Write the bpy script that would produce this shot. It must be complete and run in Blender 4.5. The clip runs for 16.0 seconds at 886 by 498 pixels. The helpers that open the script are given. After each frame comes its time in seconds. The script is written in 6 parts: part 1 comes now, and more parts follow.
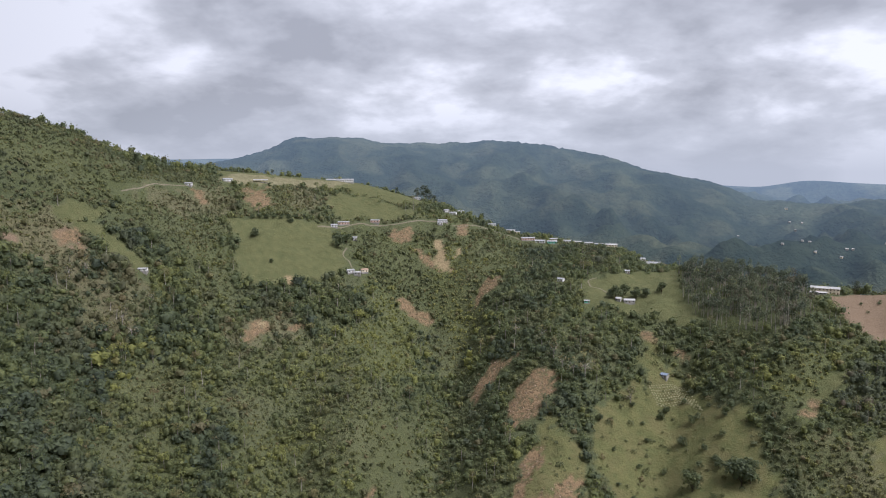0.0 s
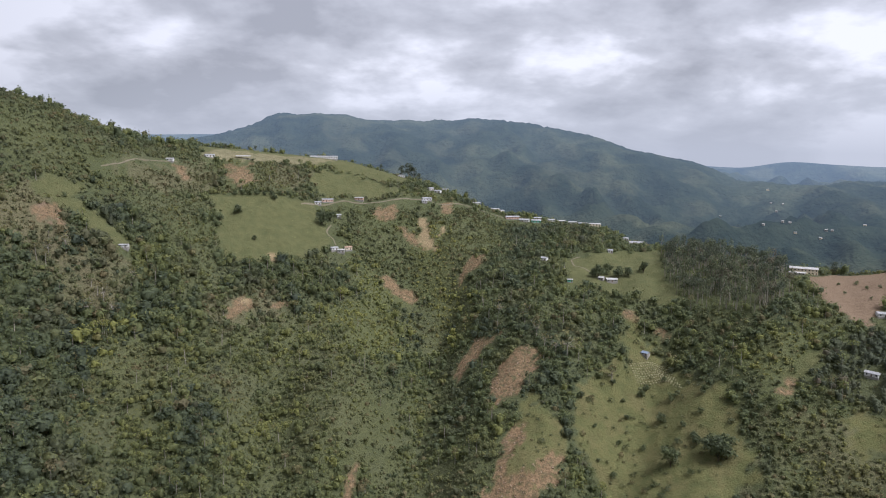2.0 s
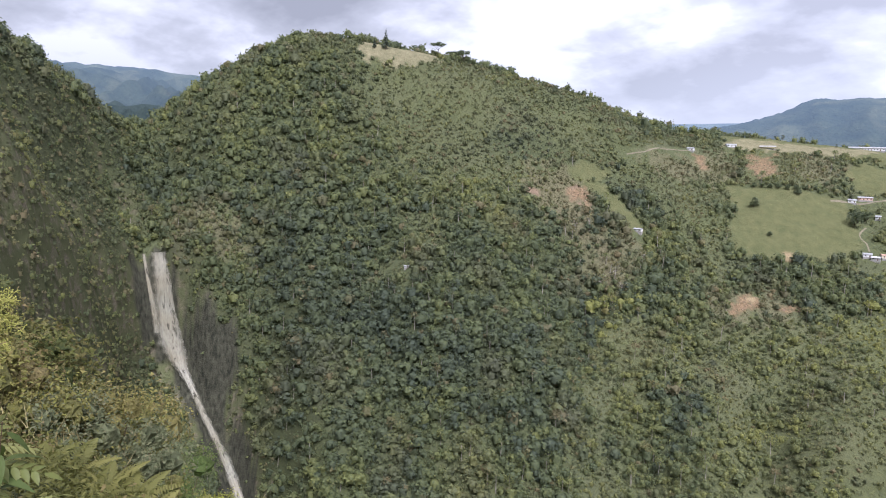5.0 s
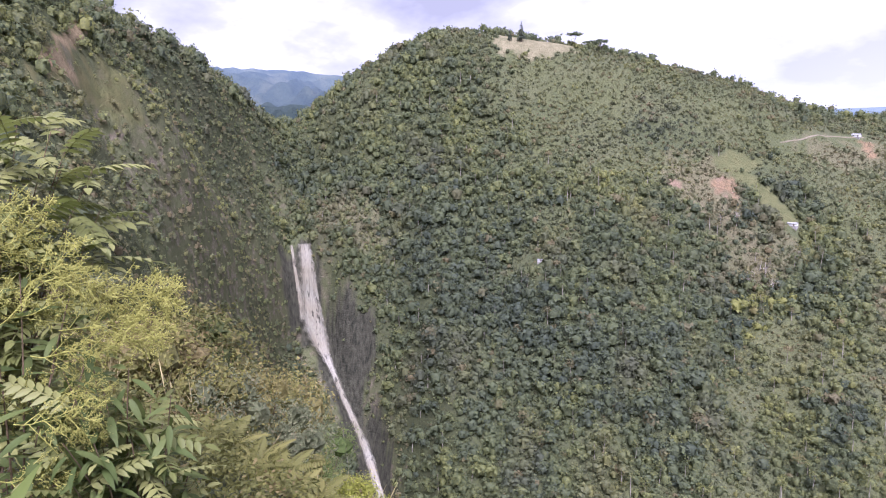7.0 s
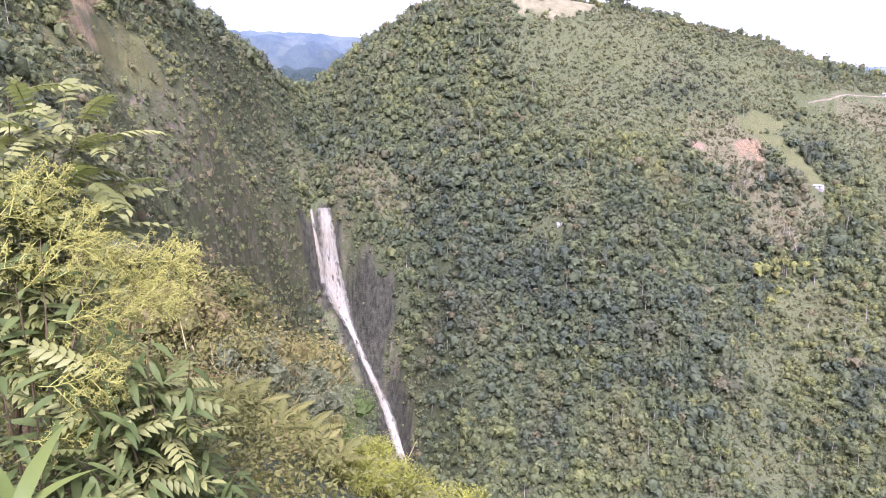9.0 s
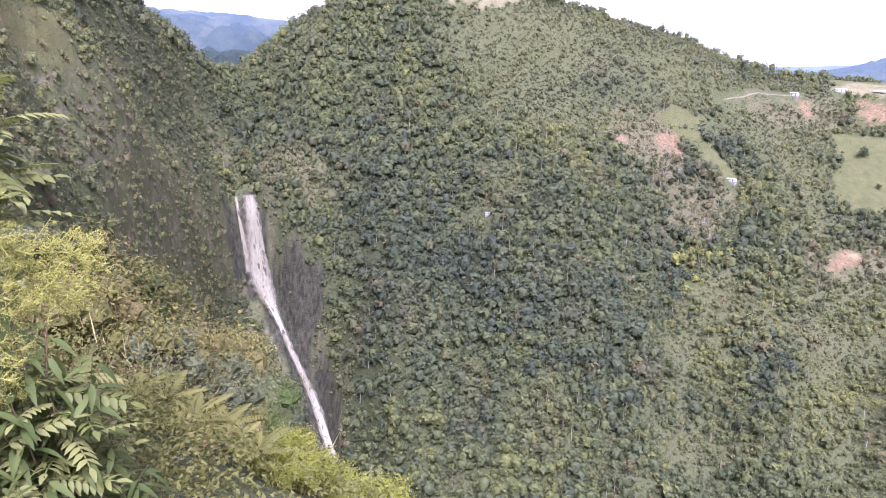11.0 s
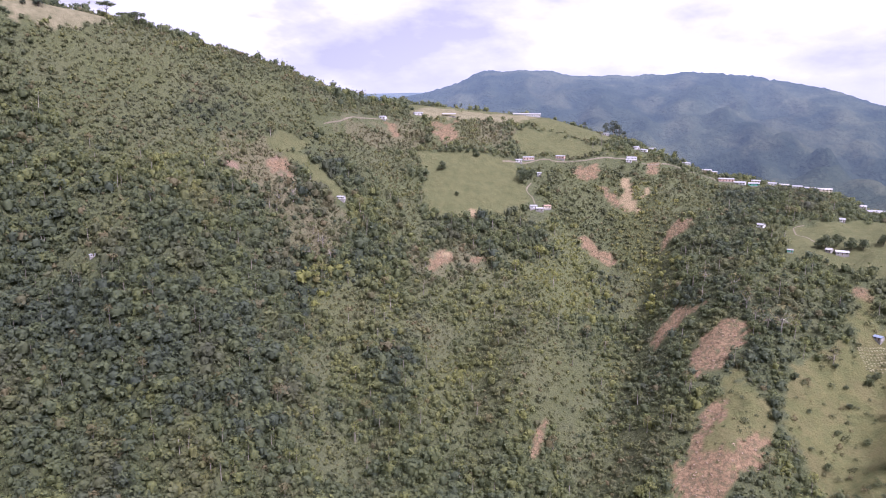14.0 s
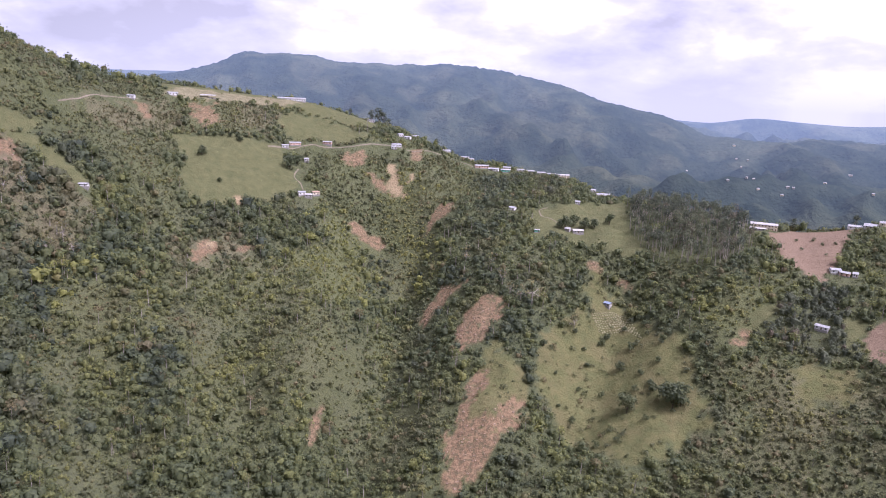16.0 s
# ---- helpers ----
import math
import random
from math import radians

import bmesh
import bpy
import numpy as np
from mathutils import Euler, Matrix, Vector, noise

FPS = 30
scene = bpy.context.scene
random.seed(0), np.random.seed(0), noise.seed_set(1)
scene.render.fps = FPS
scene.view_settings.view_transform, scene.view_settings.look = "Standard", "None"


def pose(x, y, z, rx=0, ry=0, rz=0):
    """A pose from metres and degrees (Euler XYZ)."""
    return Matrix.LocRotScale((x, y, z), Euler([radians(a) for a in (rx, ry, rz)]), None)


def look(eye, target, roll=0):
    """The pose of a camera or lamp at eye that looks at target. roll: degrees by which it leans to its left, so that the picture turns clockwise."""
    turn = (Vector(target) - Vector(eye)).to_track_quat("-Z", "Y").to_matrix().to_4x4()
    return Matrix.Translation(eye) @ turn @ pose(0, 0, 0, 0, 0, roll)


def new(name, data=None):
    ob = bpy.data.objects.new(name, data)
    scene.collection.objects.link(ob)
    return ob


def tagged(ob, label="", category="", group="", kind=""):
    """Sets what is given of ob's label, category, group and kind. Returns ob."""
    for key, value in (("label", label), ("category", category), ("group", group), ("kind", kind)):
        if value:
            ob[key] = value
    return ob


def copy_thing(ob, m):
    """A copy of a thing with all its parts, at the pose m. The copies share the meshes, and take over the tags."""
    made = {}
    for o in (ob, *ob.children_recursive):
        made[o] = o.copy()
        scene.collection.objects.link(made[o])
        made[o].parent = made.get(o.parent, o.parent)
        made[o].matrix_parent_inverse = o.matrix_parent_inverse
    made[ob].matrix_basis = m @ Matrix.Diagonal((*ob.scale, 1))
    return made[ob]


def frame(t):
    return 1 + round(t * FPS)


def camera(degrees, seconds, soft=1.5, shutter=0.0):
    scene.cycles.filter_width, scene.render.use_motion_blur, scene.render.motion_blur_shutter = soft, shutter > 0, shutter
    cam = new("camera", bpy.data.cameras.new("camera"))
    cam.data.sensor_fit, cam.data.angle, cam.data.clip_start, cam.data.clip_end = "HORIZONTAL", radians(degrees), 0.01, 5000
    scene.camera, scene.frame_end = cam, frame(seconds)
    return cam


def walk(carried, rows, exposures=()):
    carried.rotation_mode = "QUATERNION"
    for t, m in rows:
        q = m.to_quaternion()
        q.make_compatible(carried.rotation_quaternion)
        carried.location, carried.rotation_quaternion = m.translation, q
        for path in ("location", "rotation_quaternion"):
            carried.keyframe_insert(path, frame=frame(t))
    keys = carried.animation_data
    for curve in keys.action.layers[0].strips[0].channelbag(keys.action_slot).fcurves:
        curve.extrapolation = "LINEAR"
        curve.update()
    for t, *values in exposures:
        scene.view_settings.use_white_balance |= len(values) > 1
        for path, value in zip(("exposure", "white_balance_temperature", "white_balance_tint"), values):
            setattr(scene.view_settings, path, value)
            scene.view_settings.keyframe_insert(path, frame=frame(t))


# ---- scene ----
cam = camera(66.09, 16.0, soft=1.0)


def aim(yaw, pitch, roll, x=0.0, y=0.0, z=0.0):
    """A camera at x, y, z that is turned to the left, tilted and rolled, in degrees."""
    return pose(x, y, z, 0, 0, yaw) @ pose(0, 0, 0, 90 + pitch, 0, 0) @ pose(0, 0, 0, 0, 0, roll)


# held in the hand at the edge of a lookout; it hardly leaves its place while it turns
walk(cam, [
    (0.0, aim(0.13, -6.53, 0.11)),
    (0.5, aim(-0.34, -7.71, 0.62)),
    (1.0, aim(-1.33, -7.86, 0.58)),
    (1.5, aim(-1.07, -8.28, 0.54)),
    (2.0, aim(-1.22, -8.35, 0.68)),
    (2.5, aim(-0.90, -8.61, 0.35)),
    (3.0, aim(2.10, -7.65, -0.49)),
    (3.5, aim(8.18, -7.26, -0.59)),
    (4.0, aim(20.02, -8.32, -0.29)),
    (4.5, aim(30.93, -9.13, 0.63)),
    (5.0, aim(40.23, -9.71, 0.69)),
    (5.2, aim(42.71, -10.07, -0.07)),
    (7.3, aim(52.27, -10.77, -0.64)),
    (7.5, aim(52.66, -11.41, -0.75)),
    (8.0, aim(52.76, -12.44, -0.65)),
    (8.2, aim(53.26, -12.57, -0.86)),
    (10.3, aim(51.84, -14.21, -0.99, 0.05, 0.06, 0.02)),
    (10.5, aim(50.34, -13.68, 0.12, 0.05, 0.06, 0.02)),
    (11.0, aim(47.15, -14.25, 0.52, 0.05, 0.06, 0.02)),
    (11.5, aim(40.62, -14.15, 2.14, 0.05, 0.06, 0.02)),
    (12.0, aim(36.33, -13.74, 1.89, 0.05, 0.06, 0.02)),
    (12.5, aim(34.24, -14.51, 1.14, 0.05, 0.06, 0.02)),
    (13.0, aim(27.40, -15.06, 0.72, 0.05, 0.06, 0.02)),
    (13.5, aim(20.80, -12.85, 0.67, 0.05, 0.06, 0.02)),
    (14.0, aim(15.54, -11.97, 0.24, 0.05, 0.06, 0.02)),
    (14.5, aim(11.96, -12.07, 0.48, 0.05, 0.06, 0.02)),
    (15.0, aim(6.90, -11.76, 0.63, 0.05, 0.06, 0.02)),
    (15.5, aim(-0.79, -11.31, 2.22, 0.05, 0.06, 0.02)),
    (16.0, aim(-4.07, -12.67, 2.55, 0.05, 0.06, 0.02)),
], exposures=[
    (0.0, 0.13, 5700, 17), (3.5, 0.13, 5700, 17), (5.0, 0.72, 5500, 22), (7.5, 1.28, 5300, 42), (8.2, 1.48, 5300, 43), (10.3, 1.93, 5300, 43),
    (11.0, 1.55, 5250, 43), (12.5, 1.38, 5250, 44), (13.0, 1.32, 5300, 43), (14.0, 0.84, 5450, 41), (16.0, 0.70, 5500, 40)])

# ---- sky and sun: a high broken overcast with a soft sun behind it ----
SUN_HIGH, SUN_SIDE = 56.0, -124.0  # height, and bearing to the left of north, in degrees
world = bpy.data.worlds.new("overcast_sky")
scene.world = world
world.use_nodes = True
wt = world.node_tree
wt.nodes.clear()


def wmath(op, a, b=None, clamp=False):
    n = wt.nodes.new("ShaderNodeMath")
    n.operation, n.use_clamp = op, clamp
    for i, v in enumerate((a, b)):
        if v is None:
            continue
        if isinstance(v, (int, float)):
            n.inputs[i].default_value = v
        else:
            wt.links.new(v, n.inputs[i])
    return n.outputs[0]


w_co = wt.nodes.new("ShaderNodeTexCoord")
w_sep = wt.nodes.new("ShaderNodeSeparateXYZ")
wt.links.new(w_co.outputs["Generated"], w_sep.inputs[0])
w_up = wmath("ADD", wmath("MAXIMUM", w_sep.outputs["Z"], 0.0), 0.34)
w_flat = wt.nodes.new("ShaderNodeCombineXYZ")
wt.links.new(wmath("DIVIDE", w_sep.outputs["X"], w_up), w_flat.inputs[0])
wt.links.new(wmath("DIVIDE", w_sep.outputs["Y"], w_up), w_flat.inputs[1])


def wnoise(size, detail, rough, shift):
    m = wt.nodes.new("ShaderNodeMapping")
    m.inputs["Location"].default_value = shift
    wt.links.new(w_flat.outputs[0], m.inputs[0])
    n = wt.nodes.new("ShaderNodeTexNoise")
    n.inputs["Scale"].default_value, n.inputs["Detail"].default_value, n.inputs["Roughness"].default_value = size, detail, rough
    n.inputs["Distortion"].default_value = 0.12
    wt.links.new(m.outputs[0], n.inputs["Vector"])
    return n.outputs["Fac"]


w_big, w_small = wnoise(1.25, 6.0, 0.52, (11.4, 6.3, 2.9)), wnoise(3.4, 5.0, 0.55, (7.0, 2.0, 1.0))
w_cloud = wmath("ADD", wmath("MULTIPLY", w_big, 0.70), wmath("MULTIPLY", w_small, 0.30))
w_ramp = wt.nodes.new("ShaderNodeValToRGB")
w_ramp.color_ramp.elements[0].position, w_ramp.color_ramp.elements[0].color = 0.41, (1.14, 1.12, 1.09, 1)
w_ramp.color_ramp.elements[1].position, w_ramp.color_ramp.elements[1].color = 0.56, (0.50, 0.50, 0.50, 1)
w_mid = w_ramp.color_ramp.elements.new(0.475)
w_mid.color = (0.76, 0.755, 0.74, 1)
wt.links.new(w_cloud, w_ramp.inputs[0])
# low over the land the cloud base melts into haze
w_low = wt.nodes.new("ShaderNodeMix")
w_low.data_type = "RGBA"
w_haze = wmath("SUBTRACT", 1.0, wmath("MULTIPLY", wmath("MAXIMUM", w_sep.outputs["Z"], 0.0), 9.0), clamp=True)
wt.links.new(wmath("MULTIPLY", w_haze, 0.85), w_low.inputs["Factor"])
wt.links.new(w_ramp.outputs[0], w_low.inputs["A"])
w_low.inputs["B"].default_value = (0.62, 0.64, 0.66, 1)
w_sky = wt.nodes.new("ShaderNodeTexSky")
w_sky.sky_type, w_sky.sun_disc = "NISHITA", False
w_sky.sun_elevation, w_sky.sun_rotation = radians(SUN_HIGH), radians(-SUN_SIDE)
w_bg1, w_bg2, w_mix = wt.nodes.new("ShaderNodeBackground"), wt.nodes.new("ShaderNodeBackground"), wt.nodes.new("ShaderNodeMixShader")
wt.links.new(w_sky.outputs[0], w_bg1.inputs[0])
w_bg1.inputs[1].default_value = 0.10
# the cloud is thicker away from the sun
w_side = wmath("SUBTRACT", wmath("MULTIPLY", w_sep.outputs["Y"], 0.35), wmath("MULTIPLY", w_sep.outputs["X"], 0.94))
w_thick = wt.nodes.new("ShaderNodeMapRange")
w_thick.interpolation_type = "SMOOTHSTEP"
w_thick.inputs[1].default_value, w_thick.inputs[2].default_value = 0.50, 0.98
w_thick.inputs[3].default_value, w_thick.inputs[4].default_value = 0.80, 0.55
wt.links.new(w_side, w_thick.inputs[0])
wt.links.new(w_low.outputs["Result"], w_bg2.inputs[0])
wt.links.new(w_thick.outputs[0], w_bg2.inputs[1])
w_mix.inputs[0].default_value = 0.97
wt.links.new(w_bg1.outputs[0], w_mix.inputs[1])
wt.links.new(w_bg2.outputs[0], w_mix.inputs[2])
w_out = wt.nodes.new("ShaderNodeOutputWorld")
wt.links.new(w_mix.outputs[0], w_out.inputs[0])

sun = new("sun", bpy.data.lights.new("sun", "SUN"))
sun.data.energy, sun.data.angle, sun.data.color = 4.8, radians(30), (1.0, 0.955, 0.88)
SUN_WAY = Vector((-math.sin(radians(SUN_SIDE)) * math.cos(radians(SUN_HIGH)), math.cos(radians(SUN_SIDE)) * math.cos(radians(SUN_HIGH)), math.sin(radians(SUN_HIGH))))
sun.matrix_world = look(tuple(SUN_WAY * 300), (0, 0, 0))

# ---- materials ----
class Mat:
    """A small hand for node materials: a Principled surface and helpers that give sockets."""

    def __init__(self, name, rough=0.8, spec=0.25, metal=0.0):
        self.m = bpy.data.materials.new(name)
        self.m.use_nodes = True
        self.t = self.m.node_tree
        self.b = self.t.nodes["Principled BSDF"]
        self.b.inputs["Roughness"].default_value = rough
        self.b.inputs["Specular IOR Level"].default_value = spec
        self.b.inputs["Metallic"].default_value = metal
        self.co = self.t.nodes.new("ShaderNodeTexCoord")

    def put(self, value, socket):
        if isinstance(value, (int, float)):
            socket.default_value = value
        elif isinstance(value, tuple):
            socket.default_value = (*value, 1.0) if len(value) == 3 and len(socket.default_value) == 4 else value
        else:
            self.t.links.new(value, socket)

    def noise(self, size, detail=4.0, rough=0.55, stretch=None):
        n = self.t.nodes.new("ShaderNodeTexNoise")
        n.inputs["Scale"].default_value, n.inputs["Detail"].default_value, n.inputs["Roughness"].default_value = size, detail, rough
        src = self.co.outputs["Object"]
        if stretch:
            mp = self.t.nodes.new("ShaderNodeMapping")
            mp.inputs["Scale"].default_value = stretch
            self.t.links.new(src, mp.inputs[0])
            src = mp.outputs[0]
        self.t.links.new(src, n.inputs["Vector"])
        return n.outputs["Fac"]

    def math(self, op, a, b=0.0, clamp=False):
        n = self.t.nodes.new("ShaderNodeMath")
        n.operation, n.use_clamp = op, clamp
        self.put(a, n.inputs[0])
        self.put(b, n.inputs[1])
        return n.outputs[0]

    def spread(self, v, low, high):
        n = self.t.nodes.new("ShaderNodeMapRange")
        self.put(v, n.inputs[0])
        n.inputs[1].default_value, n.inputs[2].default_value = low, high
        return n.outputs[0]

    def mix(self, f, a, b):
        n = self.t.nodes.new("ShaderNodeMix")
        n.data_type = "RGBA"
        self.put(f, n.inputs["Factor"])
        self.put(a, n.inputs["A"])
        self.put(b, n.inputs["B"])
        return n.outputs["Result"]

    def attr(self, name):
        n = self.t.nodes.new("ShaderNodeAttribute")
        n.attribute_name = name
        return n

    def split(self, name):
        n = self.t.nodes.new("ShaderNodeSeparateColor")
        a = self.attr(name)
        self.t.links.new(a.outputs["Color"], n.inputs[0])
        return (*n.outputs, a.outputs["Alpha"])

    def island(self):
        return self.t.nodes.new("ShaderNodeNewGeometry").outputs["Random Per Island"]

    def each(self):
        return self.t.nodes.new("ShaderNodeObjectInfo").outputs["Random"]

    def color(self, c):
        self.put(c, self.b.inputs["Base Color"])
        return self

    def bump(self, h, strength=0.4, depth=0.05):
        n = self.t.nodes.new("ShaderNodeBump")
        n.inputs["Strength"].default_value, n.inputs["Distance"].default_value = strength, depth
        self.t.links.new(h, n.inputs["Height"])
        self.t.links.new(n.outputs[0], self.b.inputs["Normal"])
        return self

    def see_through_leaf(self, amount, c):
        """Lets some light pass through thin leaves."""
        tr = self.t.nodes.new("ShaderNodeBsdfTranslucent")
        self.put(c, tr.inputs[0])
        mx = self.t.nodes.new("ShaderNodeMixShader")
        mx.inputs[0].default_value = amount
        out = self.t.nodes["Material Output"]
        self.t.links.new(self.b.outputs[0], mx.inputs[1])
        self.t.links.new(tr.outputs[0], mx.inputs[2])
        self.t.links.new(mx.outputs[0], out.inputs[0])
        return self


def land_material():
    k = Mat("hillside", 0.95, 0.1)
    grass, pasture, soil, rock = k.split("cover_a")
    dry, plough, ochre, olive = k.split("cover_b")
    wet, burnt, lightness, dryness = k.split("cover_c")
    fine, mid, big = k.noise(0.9, 6), k.noise(0.12, 5), k.noise(0.018, 4)
    clumps = k.noise(0.42, 7, 0.72)
    leafy = k.math("ADD", k.spread(clumps, 0.34, 0.66), k.math("MULTIPLY", k.math("SUBTRACT", lightness, 0.5), 0.6), True)
    c = k.mix(leafy, (0.048, 0.056, 0.030), (0.094, 0.102, 0.038))
    c = k.mix(k.math("MULTIPLY", k.spread(mid, 0.35, 0.65), 0.35), c, (0.070, 0.082, 0.046))
    c = k.mix(k.math("MULTIPLY", k.spread(big, 0.45, 0.7), 0.25), c, (0.100, 0.096, 0.060))
    c = k.mix(k.math("MULTIPLY", dryness, k.spread(fine, 0.3, 0.6)), c, (0.175, 0.140, 0.088))
    g = k.mix(k.spread(mid, 0.3, 0.7), (0.076, 0.081, 0.034), (0.114, 0.112, 0.050))
    g = k.mix(k.math("MULTIPLY", k.spread(fine, 0.4, 0.75), 0.45), g, (0.068, 0.080, 0.034))
    p = k.mix(k.spread(mid, 0.32, 0.68), (0.086, 0.092, 0.036), (0.132, 0.126, 0.052))
    p = k.mix(k.math("MULTIPLY", k.spread(fine, 0.4, 0.7), 0.5), p, (0.060, 0.066, 0.025))
    p = k.mix(k.math("MULTIPLY", k.spread(k.noise(0.05, 5, 0.65), 0.46, 0.60), 0.35), p, (0.130, 0.106, 0.052))
    s = k.mix(k.spread(clumps, 0.34, 0.66), (0.100, 0.070, 0.040), (0.255, 0.172, 0.098))
    s = k.mix(k.math("MULTIPLY", k.spread(k.noise(0.28, 6, 0.65), 0.48, 0.60), 0.75), s, (0.085, 0.075, 0.040))
    r = k.mix(k.spread(fine, 0.3, 0.7), (0.095, 0.082, 0.056), (0.200, 0.170, 0.115))
    r = k.mix(k.spread(mid, 0.36, 0.52), r, (0.092, 0.098, 0.046))
    d = k.mix(k.spread(mid, 0.35, 0.65), (0.125, 0.118, 0.064), (0.190, 0.168, 0.098))
    q = k.mix(k.spread(fine, 0.3, 0.7), (0.132, 0.094, 0.062), (0.205, 0.148, 0.098))
    o = k.mix(k.spread(fine, 0.3, 0.7), (0.150, 0.112, 0.064), (0.300, 0.232, 0.130))
    v = k.mix(k.spread(mid, 0.35, 0.65), (0.075, 0.078, 0.038), (0.125, 0.118, 0.062))
    seams = k.noise(0.35, 6, 0.65, (1.0, 1.0, 0.3))
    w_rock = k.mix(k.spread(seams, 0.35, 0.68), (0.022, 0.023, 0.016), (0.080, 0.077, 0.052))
    # bare earth breaks up towards its edges and between gullies
    torn = k.spread(k.noise(0.16, 6, 0.7, (1.0, 1.0, 0.35)), 0.30, 0.46)
    soil, ochre = k.math("MULTIPLY", soil, torn), k.math("MULTIPLY", ochre, torn)
    olive = k.math("MULTIPLY", olive, k.spread(k.noise(0.035, 4), 0.4, 0.6))
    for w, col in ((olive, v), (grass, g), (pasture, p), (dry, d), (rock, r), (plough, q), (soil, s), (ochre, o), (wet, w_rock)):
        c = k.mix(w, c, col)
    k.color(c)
    k.bump(k.math("ADD", k.math("ADD", fine, k.math("MULTIPLY", clumps, 2.0)), k.math("MULTIPLY", mid, 3.0)), 0.8, 0.7)
    return k.m


def leaf_material(name, dark, light, brown, clear=0.2, grain=1.1, middle=None, gloss=0.6):
    k = Mat(name, gloss, 0.2)
    t, b = k.attr("tint").outputs["Fac"], k.attr("dryness").outputs["Fac"]
    sprays = k.noise(grain, 3.0, 0.7)
    f = k.math("ADD", k.math("MULTIPLY", t, 0.80), k.math("MULTIPLY", k.island(), 0.20))
    f = k.math("ADD", f, k.math("MULTIPLY", k.math("SUBTRACT", sprays, 0.5), 1.3), True)
    if middle:
        c = k.mix(k.spread(f, 0.0, 0.5), dark, k.mix(k.spread(f, 0.5, 1.0), middle, light))
    else:
        c = k.mix(f, dark, light)
    k.bump(sprays, 0.9, 0.45 / grain)
    c = k.mix(b, c, brown)
    k.color(c)
    return k.see_through_leaf(clear, c).m


def plain(name, dark, light, size=2.0, rough=0.85, spec=0.2, metal=0.0, stretch=None, relief=0.0):
    k = Mat(name, rough, spec, metal)
    n = k.noise(size, 5, 0.6, stretch)
    k.color(k.mix(k.spread(n, 0.3, 0.7), dark, light))
    if relief:
        k.bump(n, 0.5, relief)
    return k.m


M_LAND = land_material()
# darkest leaf tones lifted towards blue, which paints valley haze into the foliage
M_LEAF = leaf_material("canopy_leaves", (0.078, 0.098, 0.072), (0.300, 0.300, 0.088), (0.210, 0.176, 0.092), 0.5, 1.1, (0.140, 0.163, 0.074), 0.6)
M_SCRUB = leaf_material("scrub_leaves", (0.084, 0.099, 0.064), (0.300, 0.290, 0.088), (0.214, 0.178, 0.094), 0.5, 1.1, (0.150, 0.162, 0.075), 0.65)
M_TALL = leaf_material("plantation_leaves", (0.052, 0.066, 0.048), (0.165, 0.180, 0.100), (0.160, 0.130, 0.090), 0.4)
M_BARK = plain("pale_bark", (0.17, 0.15, 0.12), (0.42, 0.38, 0.32), 0.8, stretch=(1, 1, 0.2))
M_DARKBARK = plain("dark_bark", (0.045, 0.035, 0.026), (0.11, 0.085, 0.062), 1.5, stretch=(1, 1, 0.2))
# ---- the land: heights along ten lines that run round the lookout ----
def pchip(xs, ys, x):
    """Smooth curve through (xs, ys) that does not overshoot."""
    xs, ys = np.asarray(xs, float), np.asarray(ys, float)
    h, dy = np.diff(xs), np.diff(ys)
    s = dy / h
    m = np.zeros(len(xs))
    ok = s[:-1] * s[1:] > 0
    w1, w2 = 2 * h[1:] + h[:-1], h[1:] + 2 * h[:-1]
    with np.errstate(divide="ignore", invalid="ignore"):
        m[1:-1] = np.where(ok, (w1 + w2) / (w1 / s[:-1] + w2 / s[1:]), 0)
    m[0], m[-1] = s[0], s[-1]
    x = np.clip(x, xs[0], xs[-1])
    i = np.clip(np.searchsorted(xs, x) - 1, 0, len(h) - 1)
    u = (x - xs[i]) / h[i]
    return ((1 + 2 * u) * (1 - u) ** 2 * ys[i] + u * (1 - u) ** 2 * h[i] * m[i]
            + u * u * (3 - 2 * u) * ys[i + 1] + u * u * (u - 1) * h[i] * m[i + 1])


# bearing (degrees to the left of north), distance, angle of height as seen from the lookout
LIP = [(-180, 12, 8), (-110, 10, 0), (-60, 8, -34), (-40, 8, -40), (0, 8, -42), (30, 12, -44), (45, 24, -43), (50, 30, -41),
       (58, 42, -36), (63, 46, -33), (67, 52, -28.5), (73, 58, -20), (80, 60, -13), (90, 60, -5), (120, 40, 2), (180, 12, 8)]
RIVER = [(-180, 120, 24), (-110, 150, 10), (-70, 330, -52), (-40, 280, -56), (-10, 250, -59), (10, 240, -60), (30, 250, -58),
         (40, 270, -56), (50, 320, -50), (60, 400, -43), (64, 400, -40), (70, 350, -33), (80, 190, -24), (90, 125, -15), (120, 90, 6), (180, 120, 24)]
FOOT = [(-180, 260, 26), (-110, 300, 14), (-60, 430, -33), (-40, 430, -33), (-20, 420, -34), (0, 410, -35), (20, 405, -36),
        (40, 405, -37), (50, 440, -36), (55, 520, -33), (58, 585, -29.6), (60, 620, -24.6), (62, 662, -18.6), (63.5, 668, -18),
        (65, 650, -18.5), (67, 570, -21), (70, 470, -22), (75, 330, -20), (80, 240, -17), (90, 155, -9), (120, 180, 10), (180, 260, 26)]
